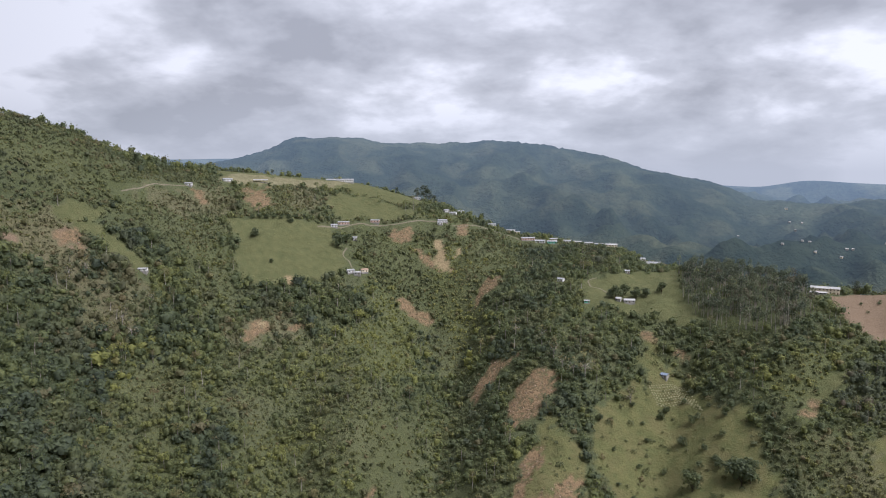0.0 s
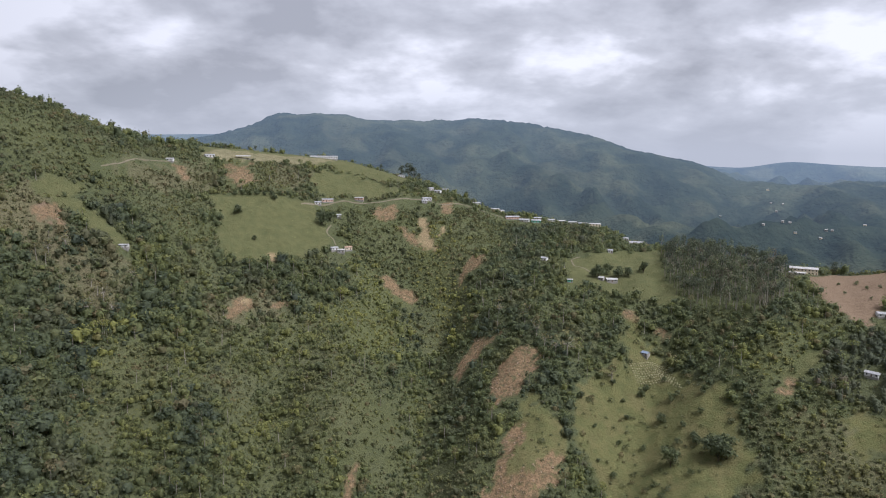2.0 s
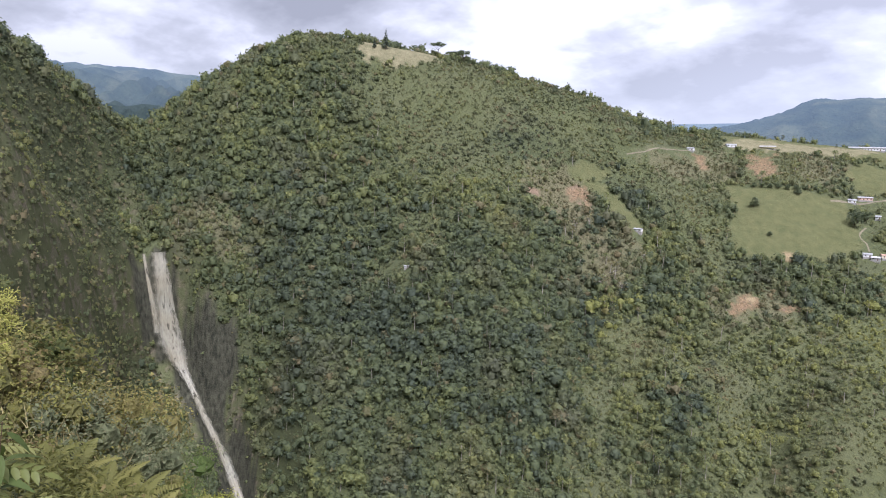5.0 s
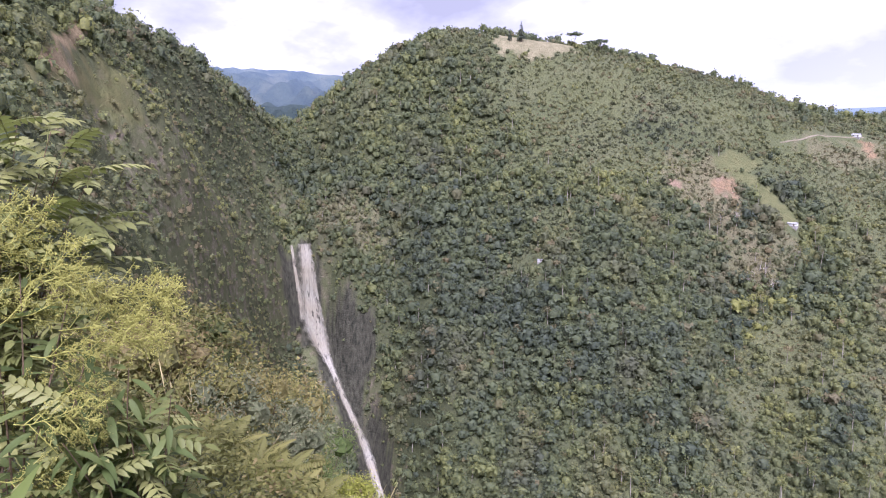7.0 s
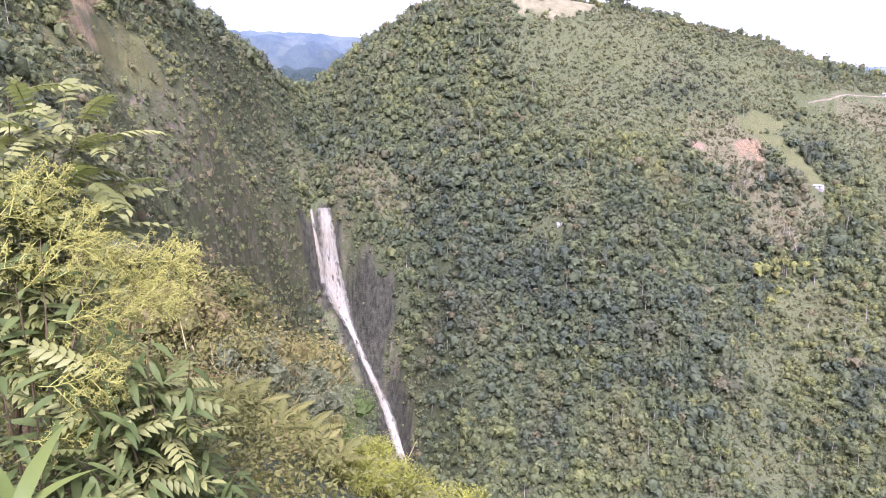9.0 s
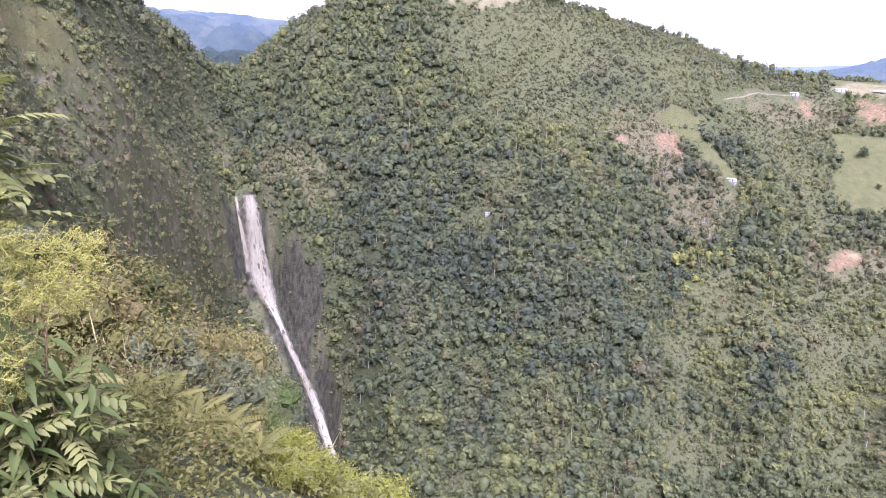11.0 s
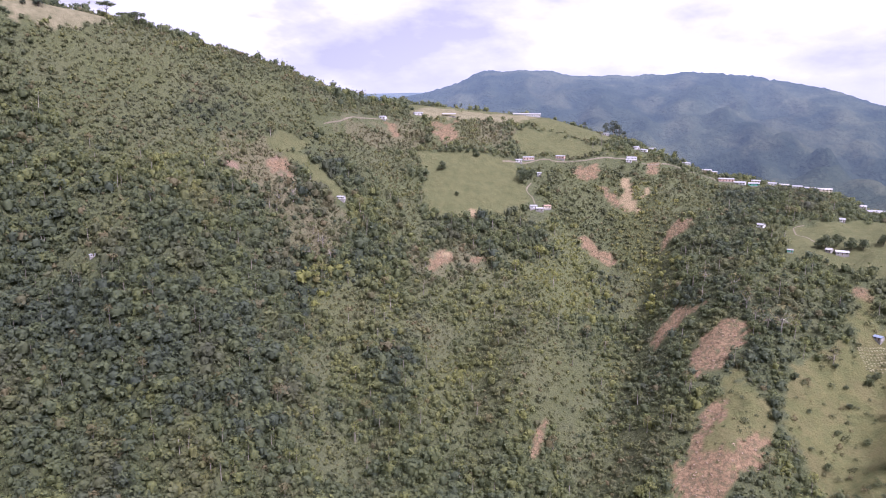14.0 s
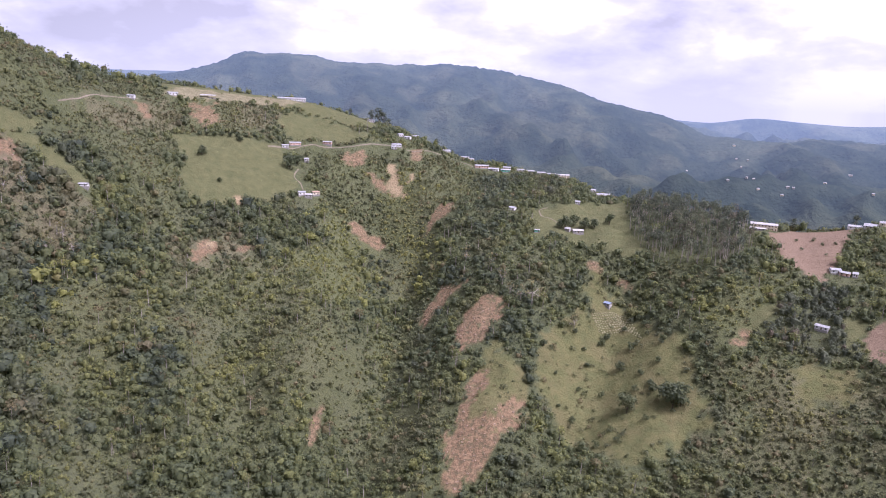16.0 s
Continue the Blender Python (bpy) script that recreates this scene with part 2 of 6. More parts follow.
MID = [(-180, 380, 24), (-110, 420, 12), (-60, 560, -20), (-40, 580, -18), (-20, 600, -18), (0, 640, -17), (10, 660, -16),
       (20, 640, -15), (30, 600, -15), (40, 570, -15), (50, 565, -18), (55, 625, -16.5), (58, 656, -12.5), (60, 672, -8.6),
       (62, 684, -8.2), (63, 692, -9.75), (64.4, 692, -9.75), (65.5, 684, -8.5), (67, 640, -9), (70, 545, -9), (75, 400, -7.5), (80, 300, -6), (90, 205, -1), (120, 260, 11), (180, 380, 24)]
UPPER = [(-180, 480, 20), (-110, 560, 9), (-60, 680, -13), (-40, 690, -11.6), (-28, 690, -11.2), (-20, 690, -11.5), (-10, 760, -9.5), (0, 820, -7.2), (10, 830, -6.2),
         (15, 830, -5.0), (20, 800, -4.8), (30, 735, -4.4), (40, 705, -3.5), (50, 705, -3.2), (55, 725, -3), (58, 735, -3), (60, 748, -4),
         (62, 765, -5.2), (64, 775, -5.2), (66, 740, -4), (70, 625, -1), (75, 500, 1), (80, 400, 4), (90, 300, 6), (120, 360, 10), (180, 480, 20)]
CREST = [(-180, 620, 17), (-110, 700, 6), (-60, 800, -6.0), (-37.6, 800, -7.6), (-35, 800, -8.3), (-31.7, 795, -8.9), (-28.2, 790, -8.9), (-25, 810, -8.3), (-21, 830, -7.9),
         (-17.6, 860, -7.6), (-14.4, 900, -6.4), (-10.3, 930, -5.9), (-5.5, 960, -5.1), (-0.7, 985, -3.3), (2.1, 1000, -2.4),
         (7.8, 1020, -1.0), (14.2, 1010, -0.3), (20.7, 965, 0.1), (24.9, 920, 1.05), (28.7, 890, 2.85), (32.9, 870, 4.1)]
CREST += [(38, 860, 5.45), (44, 850, 6.6), (48.1, 850, 7.25), (50.6, 850, 7.5), (54.3, 850, 6.3), (58.3, 850, 4.2), (60.8, 860, 2.4),
          (64.1, 880, 0.2), (66.4, 815, 1.3), (69, 720, 4.3), (71, 665, 5.5), (73.6, 610, 6.7), (80, 490, 9.5), (90, 390, 12), (120, 480, 11), (180, 620, 17)]
BEHIND = [(-180, 900, 10), (-110, 950, 1), (-60, 1060, -9), (-30, 1050, -12), (-10, 1180, -11), (5, 1230, -8), (20, 1220, -6), (30, 1170, -2),
          (45, 1120, 1), (55, 1120, 0), (64, 1130, -5), (70, 980, 0), (80, 800, 4), (90, 720, 6), (120, 800, 6), (180, 900, 10)]
RIM = [(-180, 1500, 2), (-110, 1500, -4), (-60, 1500, -11), (-30, 1500, -12.5), (0, 1500, -12.5), (20, 1500, -10), (45, 1500, -6),
       (64, 1500, -4), (90, 1500, 0), (120, 1500, 1), (180, 1500, 2)]
LINES = [LIP, RIVER, FOOT, MID, UPPER, CREST, BEHIND, RIM]
# folds of the slopes: bearing, distance pairs with depth (down is positive) and half width
FOLDS = []


def fold(pts, deep, wide):
    FOLDS.append((pts, deep, wide))


fold([(1.5, 900), (1.0, 760), (0.2, 640), (1.5, 540), (4.5, 430), (6, 380)], 35, 42)
fold([(-2.5, 800), (-1.5, 700), (0.2, 640)], 14, 22)
fold([(13.5, 640), (13.5, 560), (13, 480), (12.5, 400)], 17, 28)
fold([(29, 700), (27, 600), (24.5, 520), (22.5, 410)], 19, 34)
fold([(9, 690), (7, 600), (8, 500)], -14, 45)
fold([(48, 700), (46.5, 600), (44, 500), (40, 405)], 17, 34)
fold([(38, 720), (36, 600), (33, 470)], -17, 40)
fold([(54.5, 720), (53, 620), (52, 540)], -13, 30)
fold([(-20, 690), (-19.5, 620), (-17.5, 540), (-13.5, 450)], 23, 32)
fold([(-9, 720), (-9.5, 620), (-10.5, 520), (-10.5, 440)], -17, 48)
fold([(-28.5, 700), (-28, 620), (-27, 540)], -13, 40)
fold([(64, 860), (62.6, 800), (62.2, 760), (63.6, 700)], 23, 26)
fold([(66, 760), (64, 745), (61.4, 735), (59.6, 728)], -20, 18)
fold([(63.5, 850), (62, 800), (60, 765), (59.0, 735)], 18, 20)
fold([(77.5, 450), (74.5, 484), (72.5, 500), (69.5, 548), (66.6, 608)], -24, 20)
fold([(75.9, 525), (72.9, 560), (70.2, 590), (68.1, 622)], 15, 15)
fold([(69.9, 675), (67.3, 723), (65.3, 727), (64.2, 720)], 20, 18)
fold([(75.5, 560), (73, 500), (70.5, 470)], -14, 20)
fold([(79, 460), (76, 400), (73, 370)], 14, 16)
fold([(59.6, 650), (58.4, 600), (57, 560), (55, 480)], 20, 20)


def plan(yaw, d):
    return -d * math.sin(radians(yaw)), d * math.cos(radians(yaw))


def near_line(x, y, pts):
    """The distance of points to a line of (bearing, distance) corners, and how far along it they are (0 to 1)."""
    best, along = np.full(np.shape(x), 1e9), np.zeros(np.shape(x))
    q = [plan(*p) for p in pts]
    for i in range(len(q) - 1):
        (ax, ay), (bx, by) = q[i], q[i + 1]
        u = np.clip(((x - ax) * (bx - ax) + (y - ay) * (by - ay)) / ((bx - ax) ** 2 + (by - ay) ** 2), 0, 1)
        r = np.hypot(x - ax - u * (bx - ax), y - ay - u * (by - ay))
        along = np.where(r < best, (i + u) / (len(q) - 1), along)
        best = np.minimum(best, r)
    return best, along


def waves(x, y, size, seed):
    """Cheap smooth noise, about -1 to 1."""
    rng = np.random.default_rng(seed)
    out = 0
    for k in range(7):
        a, f, p = rng.uniform(0, 6.283), rng.uniform(0.6, 1.7), rng.uniform(0, 6.283)
        out = out + np.sin((x * math.cos(a) + y * math.sin(a)) * f * 6.283 / size + p)
    return out / 3.0


def height(yaw, d):
    """Heights on a grid of bearings (columns) and distances (rows)."""
    yaw, d = np.asarray(yaw, float), np.asarray(d, float)
    dist = np.stack([pchip([k[0] for k in line], [k[1] for k in line], yaw) for line in LINES])
    rise = np.stack([pchip([k[0] for k in line], [k[2] for k in line], yaw) for line in LINES])
    high = dist * np.tan(np.radians(rise))
    n = len(yaw)
    # the lookout's own ledge, and the fall of the ground between it and the lip
    part_way = 0.35 * dist[0]
    drop = np.where(rise[0] < -6, part_way * np.tan(np.radians(rise[0] - 2.0)), high[0] * 0.3 - 1.3)
    dist = np.vstack([np.zeros(n), np.full(n, 1.3), part_way, dist])
    high = np.vstack([np.full(n, -1.75), np.full(n, -1.85), np.minimum(drop, np.where(high[0] < 0, -1.95, drop)), high])
    z = np.empty((len(d), n))
    for j in range(n):
        z[:, j] = pchip(dist[:, j], high[:, j], d)
    x, y = -d[:, None] * np.sin(np.radians(yaw)), d[:, None] * np.cos(np.radians(yaw))
    for pts, deep, wide in FOLDS:
        r, u = near_line(x, y, pts)
        z -= deep * np.exp(-(r / wide) ** 2) * np.clip(np.minimum(u, 1 - u) * 5, 0, 1)
    far = np.clip((d[:, None] - 80) / 250, 0, 1)
    crest = pchip([k[0] for k in CREST], [k[1] for k in CREST], yaw)
    body = 1 - 0.75 * np.exp(-((d[:, None] - crest[None]) / 60) ** 2)
    z += far * body * (3.0 * waves(x, y, 150, 3) + 1.6 * waves(x, y, 62, 4) + 0.7 * waves(x, y, 24, 5))
    crag = np.clip((yaw - 57) / 5, 0, 1) * np.clip((d[:, None] - 150) / 120, 0, 1) * body
    z += crag * (7.0 * (1 - np.abs(waves(x, y, 58, 7))) + 3.0 * (1 - np.abs(waves(x, y, 23, 8))) - 4)
    z += 0.25 * np.clip(d[:, None] / 15 - 0.3, 0, 1) * waves(x, y, 7, 6) * (d[:, None] < 120)
    return z, x, y


# the grid of the near land
YAWS = np.concatenate([np.arange(-178, -46, 3.0), np.arange(-46, 94, 0.32), np.arange(94, 180, 3.0)])
DISTS = np.concatenate([[0.05], np.arange(1.0, 12, 1.0), np.arange(12, 80, 3.0), np.arange(80, 380, 9.0), np.arange(380, 1050, 4.2), np.arange(1050, 1500, 25), [1500.0]])
LAND, LAND_X, LAND_Y = height(YAWS, DISTS)


def ground_at(x, y):
    """The height of the built land at points in plan."""
    x, y = np.atleast_1d(np.asarray(x, float)), np.atleast_1d(np.asarray(y, float))
    yaw, d = np.degrees(np.arctan2(-x, y)), np.hypot(x, y)
    j = np.clip(np.searchsorted(YAWS, yaw) - 1, 0, len(YAWS) - 2)
    i = np.clip(np.searchsorted(DISTS, d) - 1, 0, len(DISTS) - 2)
    u = np.clip((yaw - YAWS[j]) / (YAWS[j + 1] - YAWS[j]), 0, 1)
    v = np.clip((d - DISTS[i]) / (DISTS[i + 1] - DISTS[i]), 0, 1)
    return ((LAND[i, j] * (1 - u) + LAND[i, j + 1] * u) * (1 - v) + (LAND[i + 1, j] * (1 - u) + LAND[i + 1, j + 1] * u) * v)

COVERS = {k: np.zeros(LAND.shape) for k in ("grass", "pasture", "dry", "soil", "ochre", "plough", "rock", "olive", "scrub", "thicket", "plantation", "orchard", "sward", "wet", "burnt")}
PATCHES = []


def inside(x, y, corners):
    """Which points lie within a polygon in plan."""
    res = np.zeros(np.shape(x), bool)
    for (ax, ay), (bx, by) in zip(corners, corners[1:] + corners[:1]):
        if ay == by:
            continue
        cross = ((ay > y) != (by > y)) & (x < (bx - ax) * (y - ay) / (by - ay) + ax)
        res ^= cross
    return res


def frayed(x, y, fray):
    return (x + fray * (waves(x, y, 23, 21) + 0.6 * waves(x, y, 8, 22)), y + fray * (waves(x, y, 23, 23) + 0.6 * waves(x, y, 8, 24)))


def patch(kind, corners, fray):
    """A piece of land with a cover of its own: a meadow, a field, bare earth."""
    PATCHES.append((kind, corners, fray))
    x, y = frayed(LAND_X, LAND_Y, fray)
    COVERS[kind] = np.maximum(COVERS[kind], inside(x, y, corners))


def covered(kinds, x, y):
    res = np.zeros(np.shape(x), bool)
    for kind, corners, fray in PATCHES:
        if kind in kinds:
            res |= inside(*frayed(x, y, fray), corners)
    return res


patch("grass", [(-262, 814), (-218, 831), (-177, 847), (-147, 859), (-127, 821), (-116, 799), (-119, 768), (-153, 744), (-185, 720), (-208, 715), (-222, 723), (-237, 770), (-249, 790)], 2)
patch("grass", [(-162, 928), (-114, 949), (-50, 929), (-19, 918), (-63, 899), (-122, 888), (-150, 886)], 5)
patch("dry", [(-299, 878), (-281, 929), (-184, 983), (-136, 996), (-148, 965), (-191, 937), (-257, 898)], 4)
patch("grass", [(-298, 898), (-244, 939), (-170, 956), (-76, 946), (-13, 957), (-47, 1012), (-110, 1030), (-175, 1022), (-267, 985), (-318, 925)], 4)
patch("scrub", [(-264, 895), (-176, 942), (-154, 879), (-239, 829)], 5)
patch("scrub", [(-156, 964), (-70, 993), (-19, 940), (-65, 927), (-143, 932)], 5)
patch("scrub", [(-356, 732), (-315, 833), (-260, 808), (-224, 721), (-263, 687), (-312, 696)], 12)
patch("scrub", [(-121, 880), (-18, 902), (87, 896), (123, 825), (61, 749), (35, 720), (10, 721), (-27, 737), (-61, 769), (-97, 800)], 10)
patch("grass", [(151, 755), (212, 770), (273, 796), (249, 707), (244, 641), (220, 650), (193, 675), (152, 697)], 4)
patch("pasture", [(131, 566), (159, 588), (183, 599), (183, 625), (197, 638), (208, 625), (213, 607), (221, 580), (240, 538), (241, 507), (243, 485), (237, 452), (220, 452), (190, 437), (169, 438), (138, 482), (124, 510), (122, 538)], 4)
patch("orchard", [(100, 679), (178, 683), (197, 638), (183, 601), (134, 567), (105, 581)], 8)
patch("pasture", [(83, 562), (103, 530), (111, 503), (97, 474), (75, 453), (53, 434), (41, 437), (38, 466), (55, 492), (72, 531)], 4)
patch("soil", [(23, 640), (49, 662), (71, 644), (67, 639), (48, 641), (31, 626)], 3)
patch("soil", [(57, 554), (54, 578), (64, 604), (86, 615), (104, 607), (99, 586), (77, 564)], 3)
patch("soil", [(41, 436), (38, 461), (48, 485), (63, 503), (70, 506), (65, 482), (77, 475), (98, 498), (109, 502), (97, 474), (75, 453), (53, 432)], 4)
patch("soil", [(56, 506), (67, 527), (83, 528), (78, 509), (67, 500)], 3)
patch("soil", [(-54, 769), (-45, 771), (-14, 765), (-16, 751), (-40, 750)], 2)
patch("soil", [(31, 764), (50, 781), (68, 778), (56, 762), (38, 757)], 2)
patch("ochre", [(-12, 870), (-3, 870), (3, 834), (6, 806), (-3, 817), (-13, 834)], 2)
patch("ochre", [(13, 850), (20, 849), (15, 829), (10, 833)], 2)
patch("soil", [(-39, 850), (-17, 842), (-6, 817), (-19, 821)], 2)
patch("soil", [(12, 910), (34, 926), (28, 883), (16, 878)], 2)
patch("soil", [(-69, 871), (-46, 881), (-36, 874), (-50, 857), (-66, 853)], 3)
patch("soil", [(-366, 639), (-351, 657), (-345, 643), (-358, 630)], 2)
patch("ochre", [(-176, 744), (-168, 748), (-167, 734), (-172, 731)], 1)
patch("soil", [(-197, 643), (-195, 667), (-182, 682), (-174, 673), (-177, 661)], 2)
patch("ochre", [(-189, 675), (-182, 680), (-180, 671), (-186, 667)], 1)
patch("soil", [(-169, 678), (-140, 692), (-147, 680)], 2)
patch("soil", [(-67, 484), (-65, 502), (-55, 519), (-57, 497)], 2)
patch("soil", [(190, 647), (204, 635), (199, 631), (188, 637)], 2)
patch("soil", [(216, 627), (233, 616), (227, 613), (216, 619)], 2)
patch("pasture", [(-371, 54), (-422, 74), (-436, 84), (-429, 83), (-473, 115), (-472, 128), (-438, 110), (-395, 78), (-366, 59)], 6)
patch("soil", [(-259, 883), (-235, 899), (-220, 856), (-241, 839)], 5)
patch("soil", [(-308, 834), (-299, 845), (-285, 819), (-292, 816)], 2)
patch("plough", [(376, 663), (424, 688), (468, 660), (431, 613), (390, 567), (369, 553), (363, 579), (359, 603)], 2)
patch("plough", [(377, 497), (407, 495), (382, 457), (364, 468)], 2)
patch("grass", [(369, 509), (381, 507), (360, 473), (360, 491)], 2)
patch("pasture", [(315, 483), (353, 465), (346, 439), (308, 451)], 4)
patch("grass", [(288, 526), (328, 540), (328, 530), (299, 519), (278, 509)], 3)
patch("soil", [(275, 509), (295, 520), (297, 514), (276, 500)], 2)
patch("thicket", [(295, 514), (337, 544), (382, 549), (374, 509), (356, 472), (329, 489)], 4)
patch("olive", [(261, 495), (318, 488), (372, 455), (330, 358), (198, 402), (232, 441)], 22)
patch("dry", [(-618, 572), (-590, 601), (-560, 638), (-535, 631), (-563, 574), (-591, 547)], 4)
patch("scrub", [(-616, 535), (-509, 697), (-407, 803), (-338, 821), (-310, 730), (-369, 634), (-408, 536), (-491, 518), (-554, 512)], 20)
patch("scrub", [(-398, 678), (-345, 837), (-304, 828), (-303, 745), (-348, 669), (-400, 636)], 10)
patch("olive", [(-395, 596), (-376, 648), (-347, 648), (-349, 618), (-376, 592)], 8)
patch("soil", [(-366, 634), (-356, 659), (-344, 646), (-356, 627)], 2)
patch("plantation", [(266, 777), (331, 760), (380, 714), (344, 625), (300, 585), (252, 633), (240, 655)], 4)
patch("plantation", [(-172, 841), (-148, 855), (-149, 835), (-171, 816)], 2)
patch("rock", [(-619, 286), (-602, 285), (-568, 293), (-530, 300), (-497, 304), (-477, 313), (-519, 326), (-544, 320), (-562, 320), (-588, 318), (-595, 320), (-602, 318)], 4)
patch("rock", [(-592, 316), (-560, 330), (-545, 331), (-528, 333), (-492, 329), (-449, 313), (-491, 313), (-542, 322)], 6)
patch("rock", [(-492, 150), (-597, 247), (-579, 244), (-478, 171), (-578, 258), (-545, 234), (-449, 153), (-400, 105)], 8)
patch("rock", [(-421, 84), (-435, 108), (-421, 124), (-450, 158), (-393, 113), (-376, 78)], 8)
patch("scrub", [(-354, 34), (-583, 171), (-741, 321), (-712, 357), (-622, 290), (-599, 292), (-537, 293), (-491, 277), (-304, 75), (-299, 18)], 10)
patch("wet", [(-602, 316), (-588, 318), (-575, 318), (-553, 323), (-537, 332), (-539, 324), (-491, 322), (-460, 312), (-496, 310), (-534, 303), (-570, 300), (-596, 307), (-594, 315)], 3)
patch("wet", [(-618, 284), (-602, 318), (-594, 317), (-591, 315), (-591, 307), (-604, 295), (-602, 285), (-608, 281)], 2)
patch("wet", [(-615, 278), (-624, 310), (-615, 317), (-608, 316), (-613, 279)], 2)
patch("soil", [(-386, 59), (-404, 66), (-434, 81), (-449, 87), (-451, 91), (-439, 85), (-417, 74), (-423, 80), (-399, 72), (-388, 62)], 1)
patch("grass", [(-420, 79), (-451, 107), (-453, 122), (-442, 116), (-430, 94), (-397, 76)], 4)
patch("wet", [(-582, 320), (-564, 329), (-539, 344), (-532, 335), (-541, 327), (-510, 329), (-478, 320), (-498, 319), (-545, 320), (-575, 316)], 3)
patch("grass", [(-400, 64), (-432, 78), (-447, 87), (-428, 79), (-437, 88), (-450, 104), (-456, 115), (-456, 122), (-443, 115), (-430, 98), (-430, 89), (-394, 67)], 2)
patch("ochre", [(-395, 63), (-414, 70), (-433, 79), (-453, 90), (-458, 96), (-439, 85), (-420, 75), (-418, 77), (-438, 92), (-424, 83)], 1)
patch("burnt", [(-401, 605), (-376, 644), (-352, 657), (-343, 647), (-326, 646), (-309, 622), (-321, 600), (-345, 580), (-368, 588)], 4)
patch("burnt", [(-319, 609), (-305, 622), (-279, 599), (-273, 576), (-299, 588)], 5)
patch("plough", [(-368, 638), (-355, 656), (-345, 645), (-353, 628), (-363, 625)], 3)
patch("plough", [(-395, 599), (-387, 612), (-375, 600), (-381, 592)], 3)
patch("grass", [(-369, 650), (-349, 676), (-324, 676), (-292, 665), (-295, 655), (-322, 657), (-347, 658)], 3)
patch("grass", [(-380, 654), (-367, 684), (-347, 699), (-347, 684), (-371, 651)], 3)
patch("sward", [(-580, 545), (-539, 606), (-490, 650), (-448, 660), (-456, 606), (-507, 570), (-545, 547)], 12)
patch("sward", [(-436, 655), (-414, 716), (-376, 759), (-366, 726), (-390, 667), (-418, 640)], 12)
patch("sward", [(-116, 868), (-62, 878), (-17, 854), (-36, 800), (-70, 800), (-94, 833)], 10)
patch("sward", [(26, 873), (85, 877), (71, 798), (34, 784), (22, 826)], 8)
patch("sward", [(263, 536), (309, 541), (324, 523), (276, 498), (251, 502)], 12)
patch("sward", [(-37, 757), (-5, 756), (26, 687), (3, 687), (-23, 719)], 8)
patch("sward", [(-100, 557), (-55, 589), (-19, 593), (-25, 530), (-66, 507)], 14)
patch("sward", [(-282, 551), (-247, 576), (-221, 545), (-248, 522)], 10)


# tones of the growth: how light, how dry and how large it is against the common kind
# "dense" is dark woods with a cloud's shade painted on top
TONE_KINDS = {"dense": (-0.40, 0.0, 1.1), "deep": (-0.28, 0.0, 1.15), "lush": (-0.15, 0.0, 1.05), "young": (0.06, 0.03, 0.74), "lime": (0.40, 0.0, 0.6),
              "straw": (0.13, 0.08, 0.70), "umber": (-0.08, 0.42, 0.6)}
TONES = []


def tone(kind, corners):
    TONES.append((kind, corners))


def tone_at(x, y, fray=9.0):
    """Lightness, dryness and size of the growth at points in plan."""
    out = np.stack([np.zeros(np.shape(x)), np.zeros(np.shape(x)), np.ones(np.shape(x))])
    px, py = frayed(x, y, fray)
    for kind, corners in TONES:
        hit = inside(px, py, corners)
        for i in range(3):
            out[i] = np.where(hit, TONE_KINDS[kind][i], out[i])
    return out


# dark woods low on the slope, their tint lowered further for cloud shade
tone("dense", [(-326, 514), (-315, 565), (-273, 583), (-231, 600), (-202, 580), (-182, 523), (-175, 474), (-273, 418)])
tone("lush", [(-394, 637), (-378, 665), (-333, 644), (-294, 634), (-247, 617), (-206, 584), (-231, 600), (-273, 583), (-315, 565), (-326, 514)])
tone("lush", [(-235, 686), (-190, 718), (-125, 760), (-73, 747), (-62, 695), (-114, 691), (-164, 683), (-203, 681), (-224, 658)])
tone("umber", [(-222, 643), (-203, 678), (-148, 687), (-132, 664), (-170, 635), (-204, 625)])
tone("young", [(-202, 619), (-143, 660), (-62, 630), (-46, 563), (-67, 495), (-162, 472), (-177, 549)])
tone("lime", [(-101, 770), (-42, 759), (9, 716), (20, 674), (3, 691), (-39, 700), (-70, 717)])
tone("lime", [(-25, 830), (10, 865), (30, 821), (22, 773), (54, 673), (27, 698), (3, 740), (-10, 783)])
tone("deep", [(-59, 692), (-40, 714), (-6, 706), (-3, 689), (-37, 671), (-54, 671)])
tone("deep", [(-40, 728), (-10, 749), (21, 712), (9, 707)])
tone("lush", [(45, 707), (69, 708), (136, 651), (147, 623), (125, 595), (74, 638), (49, 672)])
tone("deep", [(91, 882), (214, 902), (204, 796), (150, 795), (91, 814)])
tone("lush", [(61, 780), (135, 789), (148, 716), (87, 716), (35, 754)])
tone("deep", [(90, 594), (130, 591), (122, 561), (110, 537), (90, 557)])
tone("lush", [(3, 691), (47, 644), (39, 600), (46, 547), (17, 555), (-8, 618)])
tone("young", [(-59, 598), (-2, 635), (22, 544), (51, 503), (41, 476), (-50, 504)])
tone("lush", [(222, 605), (249, 571), (243, 537), (225, 568)])
tone("lush", [(249, 534), (259, 506), (254, 440), (230, 448)])
tone("lime", [(281, 556), (330, 558), (317, 534), (281, 514), (264, 527)])
tone("straw", [(276, 495), (342, 477), (308, 422), (280, 430), (270, 472)])
tone("straw", [(-281, 889), (-197, 935), (-188, 853), (-245, 833)])
tone("young", [(-364, 723), (-288, 865), (-251, 810), (-226, 721), (-257, 677), (-314, 710), (-351, 695)])
